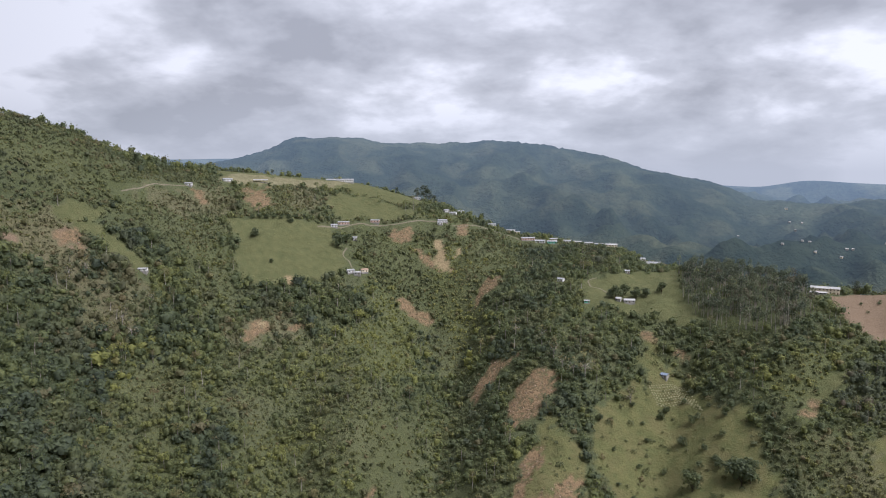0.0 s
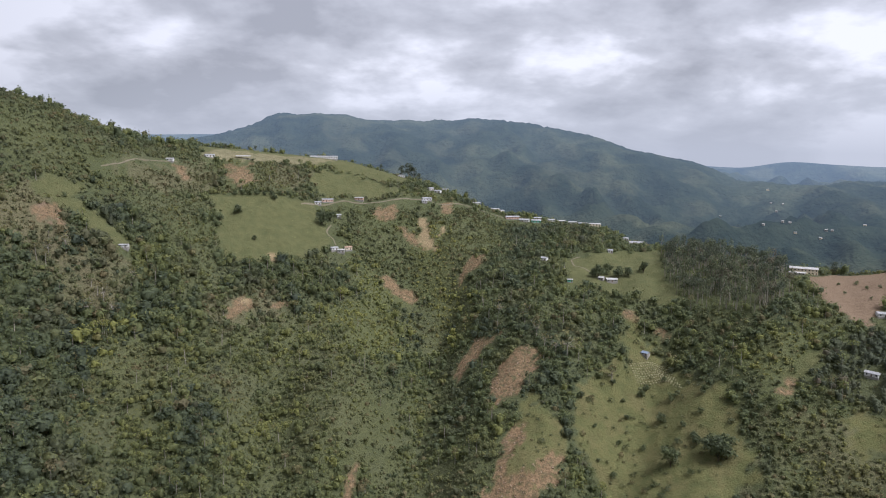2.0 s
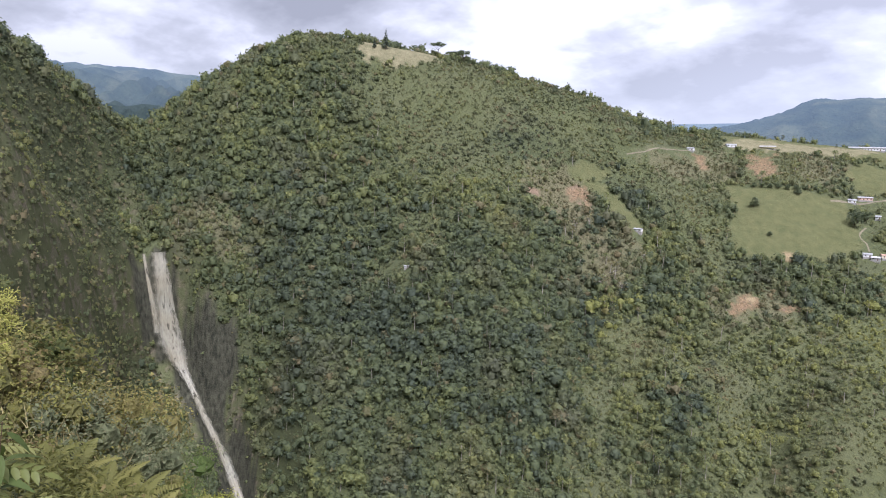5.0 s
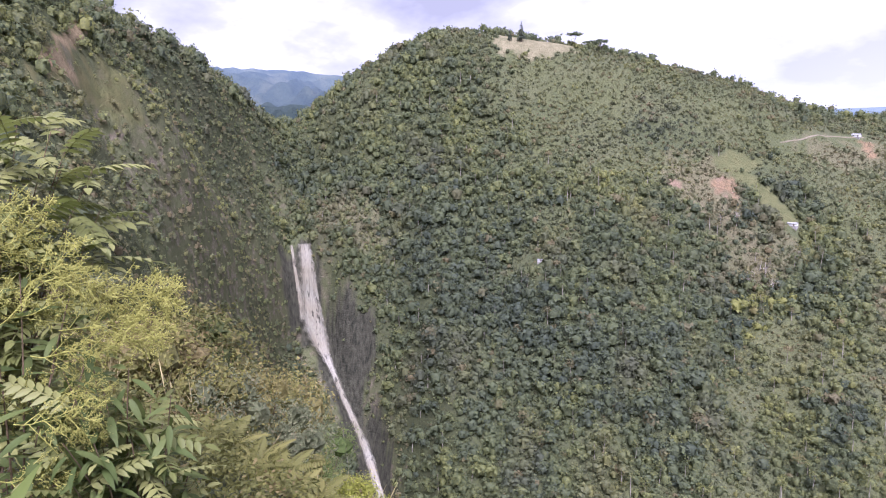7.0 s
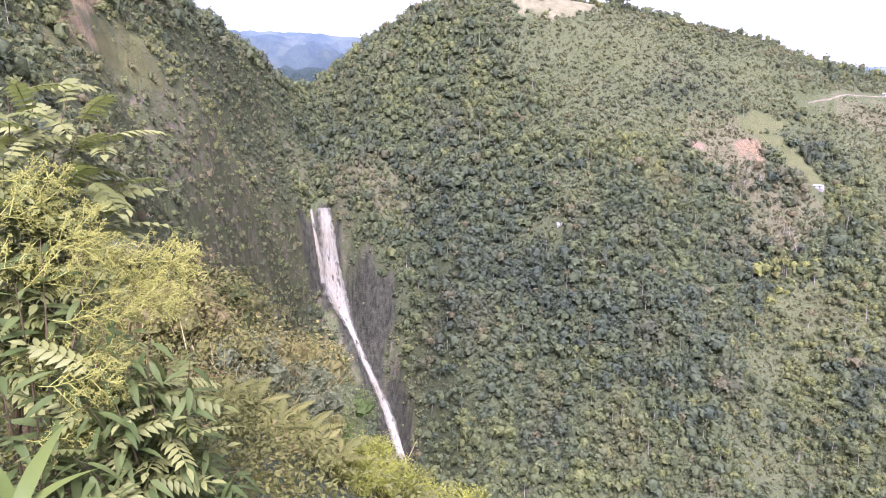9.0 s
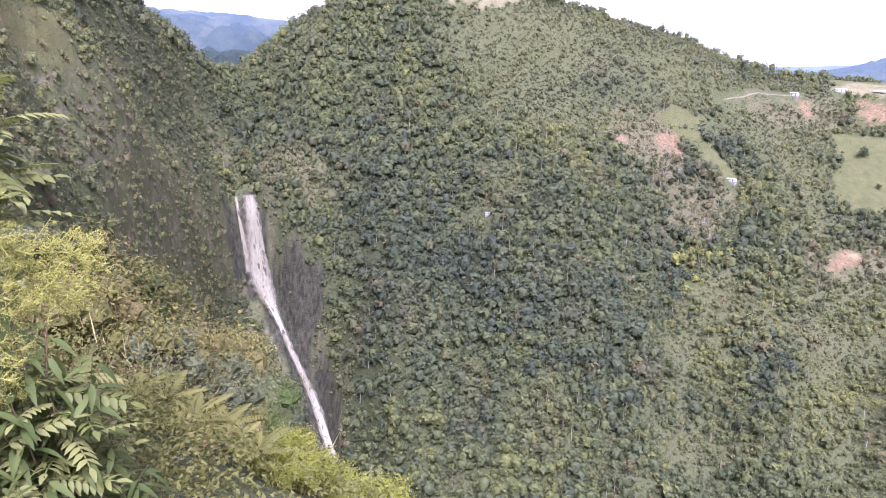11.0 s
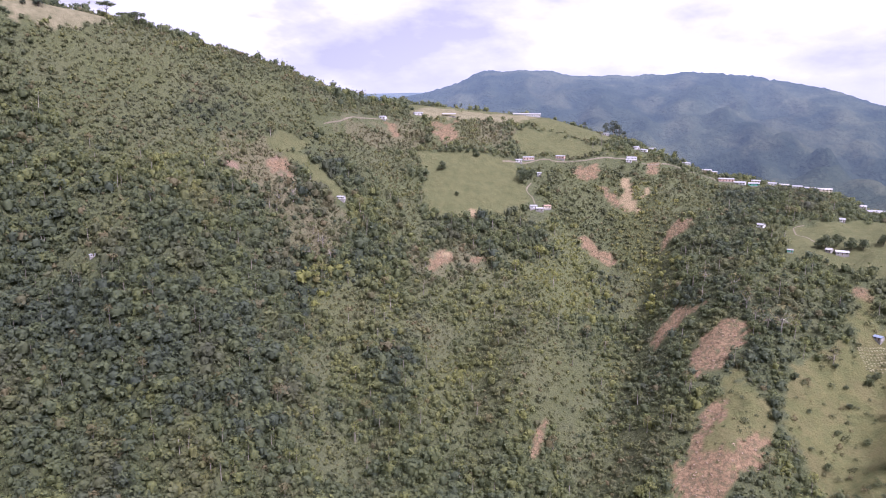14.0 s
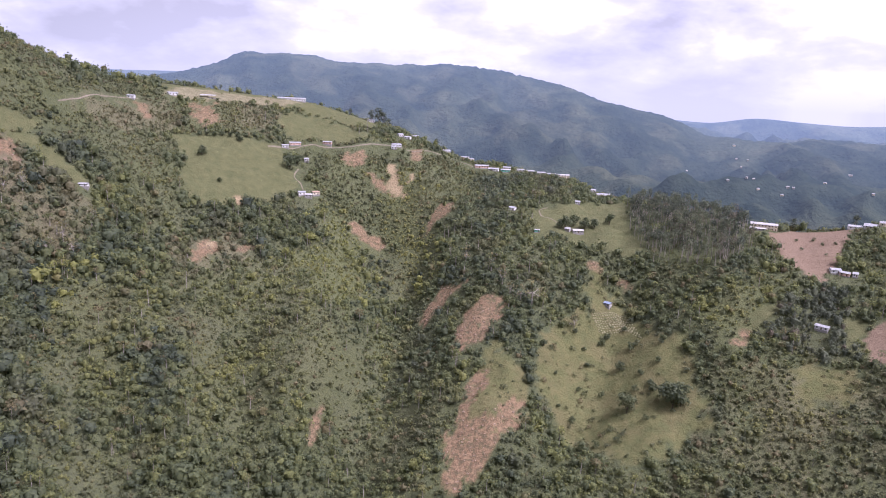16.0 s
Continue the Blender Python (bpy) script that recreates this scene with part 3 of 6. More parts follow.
tone("umber", [(-396, 642), (-375, 659), (-345, 648), (-351, 611), (-370, 593)])
tone("umber", [(-210, 925), (-167, 933), (-157, 875), (-190, 864)])
tone("lush", [(-543, 346), (-545, 402), (-502, 436), (-437, 404), (-377, 387), (-322, 342), (-485, 319), (-522, 335)])
tone("lush", [(-497, 462), (-413, 501), (-346, 502), (-312, 507), (-302, 441), (-356, 405), (-428, 410)])
tone("deep", [(-361, 432), (-337, 465), (-312, 480), (-297, 435), (-331, 418)])
tone("young", [(-523, 536), (-444, 614), (-377, 625), (-374, 539), (-426, 500), (-503, 499)])
tone("young", [(-571, 549), (-515, 642), (-430, 731), (-384, 733), (-421, 647), (-490, 592), (-544, 540)])
tone("deep", [(-456, 590), (-452, 647), (-423, 672), (-387, 664), (-420, 603)])
tone("umber", [(-401, 608), (-380, 652), (-352, 666), (-325, 609), (-346, 599), (-376, 592)])
tone("umber", [(-324, 597), (-300, 632), (-282, 611), (-296, 582), (-317, 574)])
tone("deep", [(-351, 689), (-326, 721), (-296, 687), (-308, 647), (-342, 660)])
tone("lush", [(-303, 638), (-265, 675), (-238, 629), (-265, 602)])
tone("young", [(-263, 685), (-225, 725), (-214, 697), (-209, 640), (-238, 629)])
tone("lime", [(-290, 561), (-247, 588), (-236, 543), (-263, 524)])
tone("young", [(-284, 482), (-257, 533), (-195, 533), (-171, 458), (-226, 408), (-265, 421)])
tone("deep", [(-220, 577), (-191, 595), (-177, 547), (-176, 500), (-181, 482), (-207, 528)])
tone("straw", [(-198, 626), (-133, 690), (-71, 668), (-46, 535), (-153, 465), (-171, 544)])
tone("straw", [(-272, 540), (-240, 553), (-235, 522), (-262, 512)])
tone("straw", [(-391, 394), (-356, 405), (-330, 390), (-356, 379)])
tone("umber", [(-343, 768), (-285, 869), (-257, 830), (-299, 767), (-324, 746)])
tone("umber", [(-411, 612), (-367, 675), (-340, 642), (-364, 593)])
tone("umber", [(-322, 604), (-301, 654), (-273, 633), (-282, 594), (-306, 589)])
tone("straw", [(-277, 544), (-236, 593), (-203, 605), (-186, 566), (-228, 509), (-260, 507)])
tone("deep", [(-605, 398), (-566, 429), (-464, 431), (-443, 398), (-505, 367), (-571, 375)])
tone("lush", [(-740, 324), (-754, 385), (-654, 387), (-596, 364), (-634, 332), (-740, 361), (-726, 329)])
tone("lush", [(-504, 133), (-608, 194), (-740, 324), (-739, 375), (-650, 291), (-601, 232), (-557, 182)])
tone("umber", [(-469, 133), (-590, 227), (-601, 251), (-579, 244), (-484, 170), (-441, 131)])
tone("straw", [(-362, 48), (-437, 84), (-479, 124), (-463, 125), (-429, 97), (-375, 64)])
tone("straw", [(-269, 531), (-248, 567), (-210, 558), (-207, 519), (-238, 505)])
tone("lime", [(-114, 703), (-41, 726), (-24, 683), (-43, 619), (-74, 632), (-111, 671)])
tone("lush", [(-422, 435), (-330, 518), (-287, 551), (-267, 496), (-318, 417), (-389, 414)])

tone("umber", [(-441, 113), (-454, 129), (-460, 144), (-497, 177), (-575, 227), (-567, 227), (-465, 164), (-404, 120), (-411, 111)])
# the cliff's lit spur and shaded gully, painted as lighter and darker growth
tone("straw", [(-440, 95), (-466, 128), (-452, 150), (-512, 190), (-556, 240), (-580, 225), (-520, 150), (-470, 100)])
tone("lush", [(-494, 125), (-520, 165), (-556, 202), (-577, 233), (-640, 250), (-668, 280), (-640, 200), (-560, 140)])
tone("umber", [(-635, 330), (-618, 352), (-585, 378), (-560, 372), (-570, 345), (-605, 322)])
tone("deep", [(-510, 373), (-458, 424), (-388, 443), (-313, 451), (-258, 482), (-222, 429), (-473, 333)])


def mesh_object(name, verts, faces, material, smooth=False, floats=None, colors=None):
    """A mesh from arrays of corners and of triangles or quads."""
    verts, faces = np.asarray(verts, np.float32), np.asarray(faces, np.int32)
    me = bpy.data.meshes.new(name)
    n, k = faces.shape
    me.vertices.add(len(verts))
    me.vertices.foreach_set("co", verts.ravel())
    me.loops.add(n * k)
    me.loops.foreach_set("vertex_index", faces.ravel())
    me.polygons.add(n)
    me.polygons.foreach_set("loop_start", np.arange(0, n * k, k, dtype=np.int32))
    me.polygons.foreach_set("loop_total", np.full(n, k, np.int32))
    me.polygons.foreach_set("use_smooth", np.full(n, smooth))
    for key, values in (floats or {}).items():
        me.attributes.new(key, "FLOAT", "POINT").data.foreach_set("value", np.asarray(values, np.float32).ravel())
    for key, values in (colors or {}).items():
        me.attributes.new(key, "FLOAT_COLOR", "POINT").data.foreach_set("color", np.asarray(values, np.float32).ravel())
    me.materials.append(material)
    me.update(calc_edges=True)
    return new(name, me)


def ring_faces(rows, cols):
    i, j = np.meshgrid(np.arange(rows - 1), np.arange(cols), indexing="ij")
    k = (j + 1) % cols
    return np.stack([i * cols + j, (i + 1) * cols + j, (i + 1) * cols + k, i * cols + k], -1).reshape(-1, 4)[:, ::-1]


slope = np.abs(np.gradient(LAND, axis=0) / np.gradient(DISTS)[:, None])
steep = np.clip((slope - 1.6) / 0.8, 0, 1) * (YAWS > 64.6)
COVERS["rock"] = np.maximum(COVERS["rock"], steep)
for kind, corners in TONES:
    if kind == "lime":
        COVERS["sward"] = np.maximum(COVERS["sward"], inside(*frayed(LAND_X, LAND_Y, 9.0), corners))
COVERS["grass"] = np.maximum(COVERS["grass"], 0.22 * COVERS["sward"])
COVERS["plough"] = np.maximum(COVERS["plough"], 0.12 * COVERS["burnt"])
cover_a = np.stack([COVERS[k] for k in ("grass", "pasture", "soil", "rock")], -1).reshape(-1, 4)
cover_b = np.stack([COVERS[k] for k in ("dry", "plough", "ochre", "olive")], -1).reshape(-1, 4)
land_tone = tone_at(LAND_X, LAND_Y)
cover_c = np.stack([COVERS["wet"], COVERS["burnt"], 0.5 + land_tone[0], land_tone[1]], -1).reshape(-1, 4)
land_verts = np.stack([LAND_X, LAND_Y, LAND], -1).reshape(-1, 3)
ground = mesh_object("ground", land_verts, ring_faces(len(DISTS), len(YAWS)), M_LAND, True, None, {"cover_a": cover_a, "cover_b": cover_b, "cover_c": cover_c})
tagged(ground, "steep green valley sides with meadows and bare earth slips", "ground", kind="structure")

# ---- the far land, beyond the rim of the near hills ----
FAR_VALLEY = [(-180, 2100, 2), (-110, 2100, -4), (-60, 2100, -9), (-30, 2000, -10), (0, 2200, -9.5), (25, 2100, -6), (50, 2000, -2), (64, 1900, -1), (90, 2000, 1), (180, 2100, 2)]
FAR_SLOPE = [(-180, 2800, 2), (-110, 2800, -3), (-60, 2700, -6), (-35, 2600, -6.0), (-25, 2600, -5.5), (-15, 2800, -4), (0, 3000, -2.5), (15, 3100, -2.0), (30, 2900, -2), (50, 2800, 0.5), (64, 2900, 1.4), (90, 2400, 2), (180, 2800, 2)]
FAR_CREST = [(-180, 3600, 3), (-110, 3600, 1), (-60, 3500, -2.4), (-40, 3400, -2.3), (-34, 3400, -2.05), (-32, 3400, -2.0), (-28.3, 3420, -2.35), (-24.4, 3450, -2.1), (-22.4, 3500, -1.2), (-20.2, 3530, -0.65), (-15.8, 3580, 0.3), (-14, 3600, 0.95), (-9.9, 3700, 1.8),
             (-3.5, 3800, 2.5), (0, 3800, 2.35), (4, 3800, 2.2), (8.4, 3800, 2.7), (11.2, 3800, 2.7), (16.4, 3800, 1.1), (22.7, 3800, 0.2), (35, 3600, 0.5), (50, 3700, 3.0), (60, 4000, 4.0), (65, 4050, 4.3), (68, 4050, 4.4), (75, 4000, 4.0), (90, 3600, 3), (180, 3600, 3)]
FAR_BACK = [(-180, 4200, 1), (-60, 4100, -3), (-30, 4000, -2.6), (0, 4300, 0), (30, 4300, -0.5), (64, 4350, 2), (180, 4200, 1)]
FAR_EDGE = [(-180, 4650, 1), (-60, 4650, -0.6), (-40, 4650, -0.5), (-34, 4650, -0.9), (-31, 4650, -0.8), (-28.2, 4650, -0.65), (-24.3, 4650, -1.15), (-20, 4650, -0.9), (-10, 4650, 0), (10, 4650, 0.5), (17, 4650, 0.95), (22, 4650, 0.85), (27, 4650, 0.9), (40, 4650, 0.5), (90, 4650, 1), (180, 4650, 1)]
FAR_OUT = [(-180, 4900, -1), (0, 4900, -1.2), (180, 4900, -1)]
FAR_LINES = [RIM, FAR_VALLEY, FAR_SLOPE, FAR_CREST, FAR_BACK, FAR_EDGE, FAR_OUT]
FAR_YAWS = np.concatenate([np.arange(-178, -46, 4.0), np.arange(-46, 94, 0.3), np.arange(94, 179, 4.0)])
FAR_DISTS = np.concatenate([np.arange(1500, 4650, 36.0), np.arange(4650, 4901, 50.0)])


def far_height(yaw, d):
    yaw, d = np.asarray(yaw, float), np.asarray(d, float)
    dist = np.stack([pchip([k[0] for k in line], [k[1] for k in line], yaw) for line in FAR_LINES])
    high = dist * np.tan(np.radians(np.stack([pchip([k[0] for k in line], [k[2] for k in line], yaw) for line in FAR_LINES])))
    z = np.stack([pchip(dist[:, j], high[:, j], d) for j in range(len(yaw))], 1)
    x, y = -d[:, None] * np.sin(np.radians(yaw)), d[:, None] * np.cos(np.radians(yaw))
    crest = pchip([k[0] for k in FAR_CREST], [k[1] for k in FAR_CREST], yaw)
    body = np.clip((d[:, None] - 1500) / 500, 0, 1) * (1 - 0.93 * np.exp(-((d[:, None] - crest[None]) / 420) ** 2)) * np.clip((4500 - d[:, None]) / 300, 0, 1)
    ridges = 1 - np.abs(waves(x, y, 1150, 31))
    z += body * (95 * ridges + 55 * (1 - np.abs(waves(x, y, 430, 32))) + 16 * waves(x, y, 170, 33) - 85)
    rough = np.exp(-((d[:, None] - crest[None]) / 160) ** 2)
    z += rough * (4.5 * waves(x, y, 75, 34) + 6.0 * waves(x, y, 260, 35))
    return z, x, y


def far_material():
    """Forested mountains far off; the blue air before them is painted in as glow."""
    k = Mat("far_mountains", 1.0, 0.0)
    big, mid, fine = k.noise(0.0026, 6, 0.62), k.noise(0.011, 6, 0.65), k.noise(0.06, 4)
    fields = k.noise(0.0052, 3, 0.45)
    c = k.mix(k.spread(mid, 0.36, 0.64), (0.018, 0.027, 0.021), (0.036, 0.046, 0.030))
    c = k.mix(k.math("MULTIPLY", k.spread(big, 0.48, 0.62), 0.6), c, (0.070, 0.080, 0.048))
    c = k.mix(k.math("MULTIPLY", k.spread(fields, 0.52, 0.62), 0.3), c, (0.085, 0.086, 0.050))
    c = k.mix(k.math("MULTIPLY", k.spread(fine, 0.45, 0.62), 0.35), c, (0.020, 0.030, 0.018))
    k.color(c)
    k.bump(k.math("ADD", fine, k.math("MULTIPLY", mid, 4.0)), 1.0, 9.0)
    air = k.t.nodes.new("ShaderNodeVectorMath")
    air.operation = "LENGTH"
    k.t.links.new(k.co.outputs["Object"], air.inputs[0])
    # haze painted as blue emission that strengthens with distance
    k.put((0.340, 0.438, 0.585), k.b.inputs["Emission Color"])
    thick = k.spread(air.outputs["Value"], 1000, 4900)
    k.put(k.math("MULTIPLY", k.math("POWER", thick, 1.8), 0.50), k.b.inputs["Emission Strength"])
    return k.m


FAR_Z, FAR_X, FAR_Y = far_height(FAR_YAWS, FAR_DISTS)
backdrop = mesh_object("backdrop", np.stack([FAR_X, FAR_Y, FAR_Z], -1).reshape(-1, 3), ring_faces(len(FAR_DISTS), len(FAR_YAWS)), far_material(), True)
tagged(backdrop, "hazy blue forested mountains behind the valley", "mountains", kind="structure")

# ---- woods and scrub on the slopes ----
def crowns(rng, x, y, z, wide, tall, quads, leaf, flat=0.0, sides=3):
    """Loose crowns of leaf clumps: for each tree a dome of small tilted pieces, lumpy and open. Returns corners, faces and tree numbers."""
    n = len(x)
    u = rng.normal(size=(n, quads, 3))
    u /= np.linalg.norm(u, axis=2, keepdims=True)
    u[..., 2] = np.where(u[..., 2] < -0.6, -u[..., 2], u[..., 2])
    az = np.arctan2(u[..., 1], u[..., 0])
    p1, p2 = rng.uniform(0, 6.28, (n, 1)), rng.uniform(0, 6.28, (n, 1))
    lump = 1 + 0.20 * np.sin(3 * az + p1) + 0.14 * np.sin(5 * az + 4 * u[..., 2] + p2)
    r = lump * rng.uniform(0.70, 1.10, (n, quads))
    centre = np.stack([x[:, None] + u[..., 0] * r * wide[:, None] * 0.5, y[:, None] + u[..., 1] * r * wide[:, None] * 0.5,
                       z[:, None] + u[..., 2] * r * tall[:, None] * 0.5], -1)
    nrm = u + rng.normal(size=u.shape) * 0.55 + np.array([0, 0, 0.18 + flat])
    nrm /= np.linalg.norm(nrm, axis=2, keepdims=True)
    a = np.cross(nrm, rng.normal(size=u.shape))
    a /= np.linalg.norm(a, axis=2, keepdims=True) + 1e-9
    b = np.cross(nrm, a)
    s = (wide[:, None] * leaf * rng.uniform(0.6, 1.35, (n, quads)))[..., None]
    bend = rng.normal(size=(n, quads, 1)) * 0.3
    if sides == 4:
        corners = np.stack([centre + s * a, centre + s * (0.5 * b + bend * nrm), centre - s * a, centre - s * (0.5 * b - bend * nrm)], 2)
    else:
        corners = np.stack([centre + s * a, centre - s * (0.6 * a - 0.8 * b), centre - s * (0.6 * a + 0.8 * b)], 2)
    faces = np.arange(n * quads * sides).reshape(-1, sides)
    which = np.repeat(np.arange(n), quads * sides)
    return corners.reshape(-1, 3), faces, which


def bodies(rng, x, y, z, wide, tall, sides, rings):
    """The closed lumpy mass inside each crown. Returns corners, faces and tree numbers."""
    n = len(x)
    el = np.radians(np.linspace(-46, 34, rings))
    az = np.arange(sides) * 2 * math.pi / sides
    p1 = rng.uniform(0, 6.28, (n, 1, 1))
    grow = 0.5 * rng.uniform(0.55, 0.86, (n, rings, sides)) * (1 + 0.14 * np.sin(3 * az[None, None] + p1))
    turn = az[None, None] + p1 + 0.4 * np.arange(rings)[None, :, None]
    ring = np.stack([x[:, None, None] + grow * wide[:, None, None] * np.cos(el)[None, :, None] * np.cos(turn),
                     y[:, None, None] + grow * wide[:, None, None] * np.cos(el)[None, :, None] * np.sin(turn),
                     z[:, None, None] + grow * tall[:, None, None] * np.sin(el)[None, :, None]], -1).reshape(n, -1, 3)
    top = np.stack([x, y, z + 0.5 * tall * rng.uniform(0.66, 0.84, n)], -1)[:, None]
    verts = np.concatenate([ring, top], 1)
    k = rings * sides + 1
    tri = []
    for i in range(rings - 1):
        for j in range(sides):
            a, b, c, d = i * sides + j, i * sides + (j + 1) % sides, (i + 1) * sides + (j + 1) % sides, (i + 1) * sides + j
            tri += [(a, b, c), (a, c, d)]
    tri += [((rings - 1) * sides + j, (rings - 1) * sides + (j + 1) % sides, k - 1) for j in range(sides)]
    faces = (np.array(tri)[None] + (np.arange(n) * k)[:, None, None]).reshape(-1, 3)
    return verts.reshape(-1, 3), faces, np.repeat(np.arange(n), k)


def split(quads):
    return np.concatenate([quads[:, [0, 1, 2]], quads[:, [0, 2, 3]]])


def trunks(rng, x, y, z, high, thick, lean=0.04):
    """Slim four-sided tapering trunks."""
    n = len(x)
    k = np.arange(4) * math.pi / 2
    ring = np.stack([np.cos(k), np.sin(k)], -1)
    tip = rng.normal(size=(n, 2)) * lean * high[:, None]
    low = np.concatenate([np.stack([x, y], -1)[:, None] + ring[None] * thick[:, None, None], np.broadcast_to((z - 0.6)[:, None, None], (n, 4, 1))], -1)
    top = np.concatenate([(np.stack([x, y], -1) + tip)[:, None] + ring[None] * thick[:, None, None] * 0.55, np.broadcast_to((z + high)[:, None, None], (n, 4, 1))], -1)
    v = np.concatenate([low, top], 1).reshape(-1, 3)
    f = np.stack([np.stack([np.arange(n) * 8 + i, np.arange(n) * 8 + (i + 1) % 4, np.arange(n) * 8 + 4 + (i + 1) % 4, np.arange(n) * 8 + 4 + i], -1) for i in range(4)], 1)
    return v, f.reshape(-1, 4)


def wooded(name, label, category, material, rng, x, y, wide, tall, quads, leaf, lift=0.45, tint=(0.0, 1.0), brown=0.035, flat=0.0, sides=3, body=()):
    """A wood as one thing that nobody could count."""
    z = ground_at(x, y) + (tall * rng.uniform(-0.25, 0.35, len(x)) if body else 0)
    n = len(x)
    v, f, which = crowns(rng, x, y, z + tall * lift, wide, tall, quads, leaf, flat, sides)
    if body:
        v2, f2, w2 = bodies(rng, x, y, z + tall * lift, wide, tall, *body)
        f = split(f) if sides == 4 else f
        v, f, which = np.concatenate([v, v2]), np.concatenate([f, f2 + len(v)]), np.concatenate([which, w2])
    mood = 0.44 + 0.17 * waves(x, y, 110, 51) + 0.17 * waves(x, y, 38, 52)
    blur = rng.normal(size=(2, n)) * 7
    light, sere, _ = tone_at(x + blur[0], y + blur[1])
    shade = np.clip(tint[0] + (tint[1] - tint[0]) * (0.60 * mood + 0.40 * rng.random(n)) + light, 0, 1)
    dry = np.clip((rng.random(n) < brown) * rng.uniform(0.3, 0.9, n) + 0.25 * np.clip(waves(x, y, 90, 53) - 0.35, 0, 1) + sere * rng.uniform(0.3, 1.3, n), 0, 1)
    ob = mesh_object(name, v, f, material, bool(body), {"tint": shade[which], "dryness": dry[which]})
    return tagged(ob, label, category, kind="stuff")


# ---- dirt roads and paths ----
M_ROAD = plain("pale_dirt_road", (0.11, 0.097, 0.066), (0.21, 0.18, 0.13), 0.5, 0.95, 0.1, relief=0.05)
LANES = []


def lane(name, corners, wide):
    """A strip of trodden earth that follows the land, with ragged sides."""
    r = np.random.default_rng(len(LANES) + 90)
    LANES.append((corners, wide))
    a = np.array(corners, float)
    s = np.linspace(0, len(a) - 1, len(a) * 14)
    x, y = pchip(np.arange(len(a)), a[:, 0], s), pchip(np.arange(len(a)), a[:, 1], s)
    tx, ty = np.gradient(x), np.gradient(y)
    k = np.hypot(tx, ty) + 1e-9
    side = np.array([-0.34, -0.17, 0.0, 0.17, 0.34])
    v = []
    for i in range(len(s)):
        w = wide * (1 + 0.15 * r.normal())
        for q in side:
            px, py = x[i] - ty[i] / k[i] * w * q, y[i] + tx[i] / k[i] * w * q
            v.append((px, py, ground_at(px, py)[0] + 0.22 - 0.3 * abs(q)))
    i, j = np.meshgrid(np.arange(len(s) - 1), np.arange(4), indexing="ij")
    f = np.stack([i * 5 + j, i * 5 + j + 1, (i + 1) * 5 + j + 1, (i + 1) * 5 + j], -1).reshape(-1, 4)
    ob = mesh_object(name, v, f, M_ROAD, True)
    return tagged(ob, "pale trodden dirt track across the slope", "road", kind="structure")


def covered_lane(x, y):
    """Points on or just below a track, which stay clear of trees."""
    res = np.zeros(np.shape(x), bool)
    for corners, wide in LANES:
        for (ax, ay), (bx, by) in zip(corners, corners[1:]):
            u = np.clip(((x - ax) * (bx - ax) + (y - ay) * (by - ay)) / ((bx - ax) ** 2 + (by - ay) ** 2 + 1e-9), 0, 1)
            qx, qy = ax + u * (bx - ax), ay + u * (by - ay)
            d = np.hypot(qx, qy)
            ahead = ((x - qx) * qx + (y - qy) * qy) / d
            res |= (np.hypot(x - qx, y - qy) < 12 + wide) & (ahead < 4)
    return res


lane("dirt_road", [(-159, 849), (-133, 863), (-106, 881), (-63, 887), (-26, 904), (4, 906), (27, 915), (51, 931), (75, 928), (100, 909)], 3.5)
lane("dirt_road", [(-308, 843), (-328, 814), (-339, 769), (-350, 738)], 1.8)
lane("footpath", [(172, 761), (161, 755), (161, 744), (172, 732), (183, 724)], 2.0)
lane("footpath", [(-119, 826), (-122, 813), (-114, 803), (-108, 788)], 2.2)

# ---- the waterfall ----
def water_material():
    k = Mat("falling_water", 0.45, 0.3)
    streak = k.noise(0.8, 4, 0.5, (1.0, 1.0, 0.035))
    mud = k.noise(0.03, 3)
    c = k.mix(k.spread(streak, 0.3, 0.62), (0.135, 0.128, 0.095), (0.250, 0.238, 0.180))
    k.color(k.mix(k.math("MULTIPLY", k.spread(mud, 0.40, 0.65), 0.6), c, (0.195, 0.165, 0.105)))
    k.bump(streak, 0.35, 0.5)
    gaps = k.noise(0.32, 4, 0.6, (1.0, 1.0, 0.04))
    k.put(k.math("MULTIPLY", k.spread(gaps, 0.22, 0.46), k.attr("body").outputs["Fac"], True), k.b.inputs["Alpha"])
    return k.m


M_WATER = water_material()


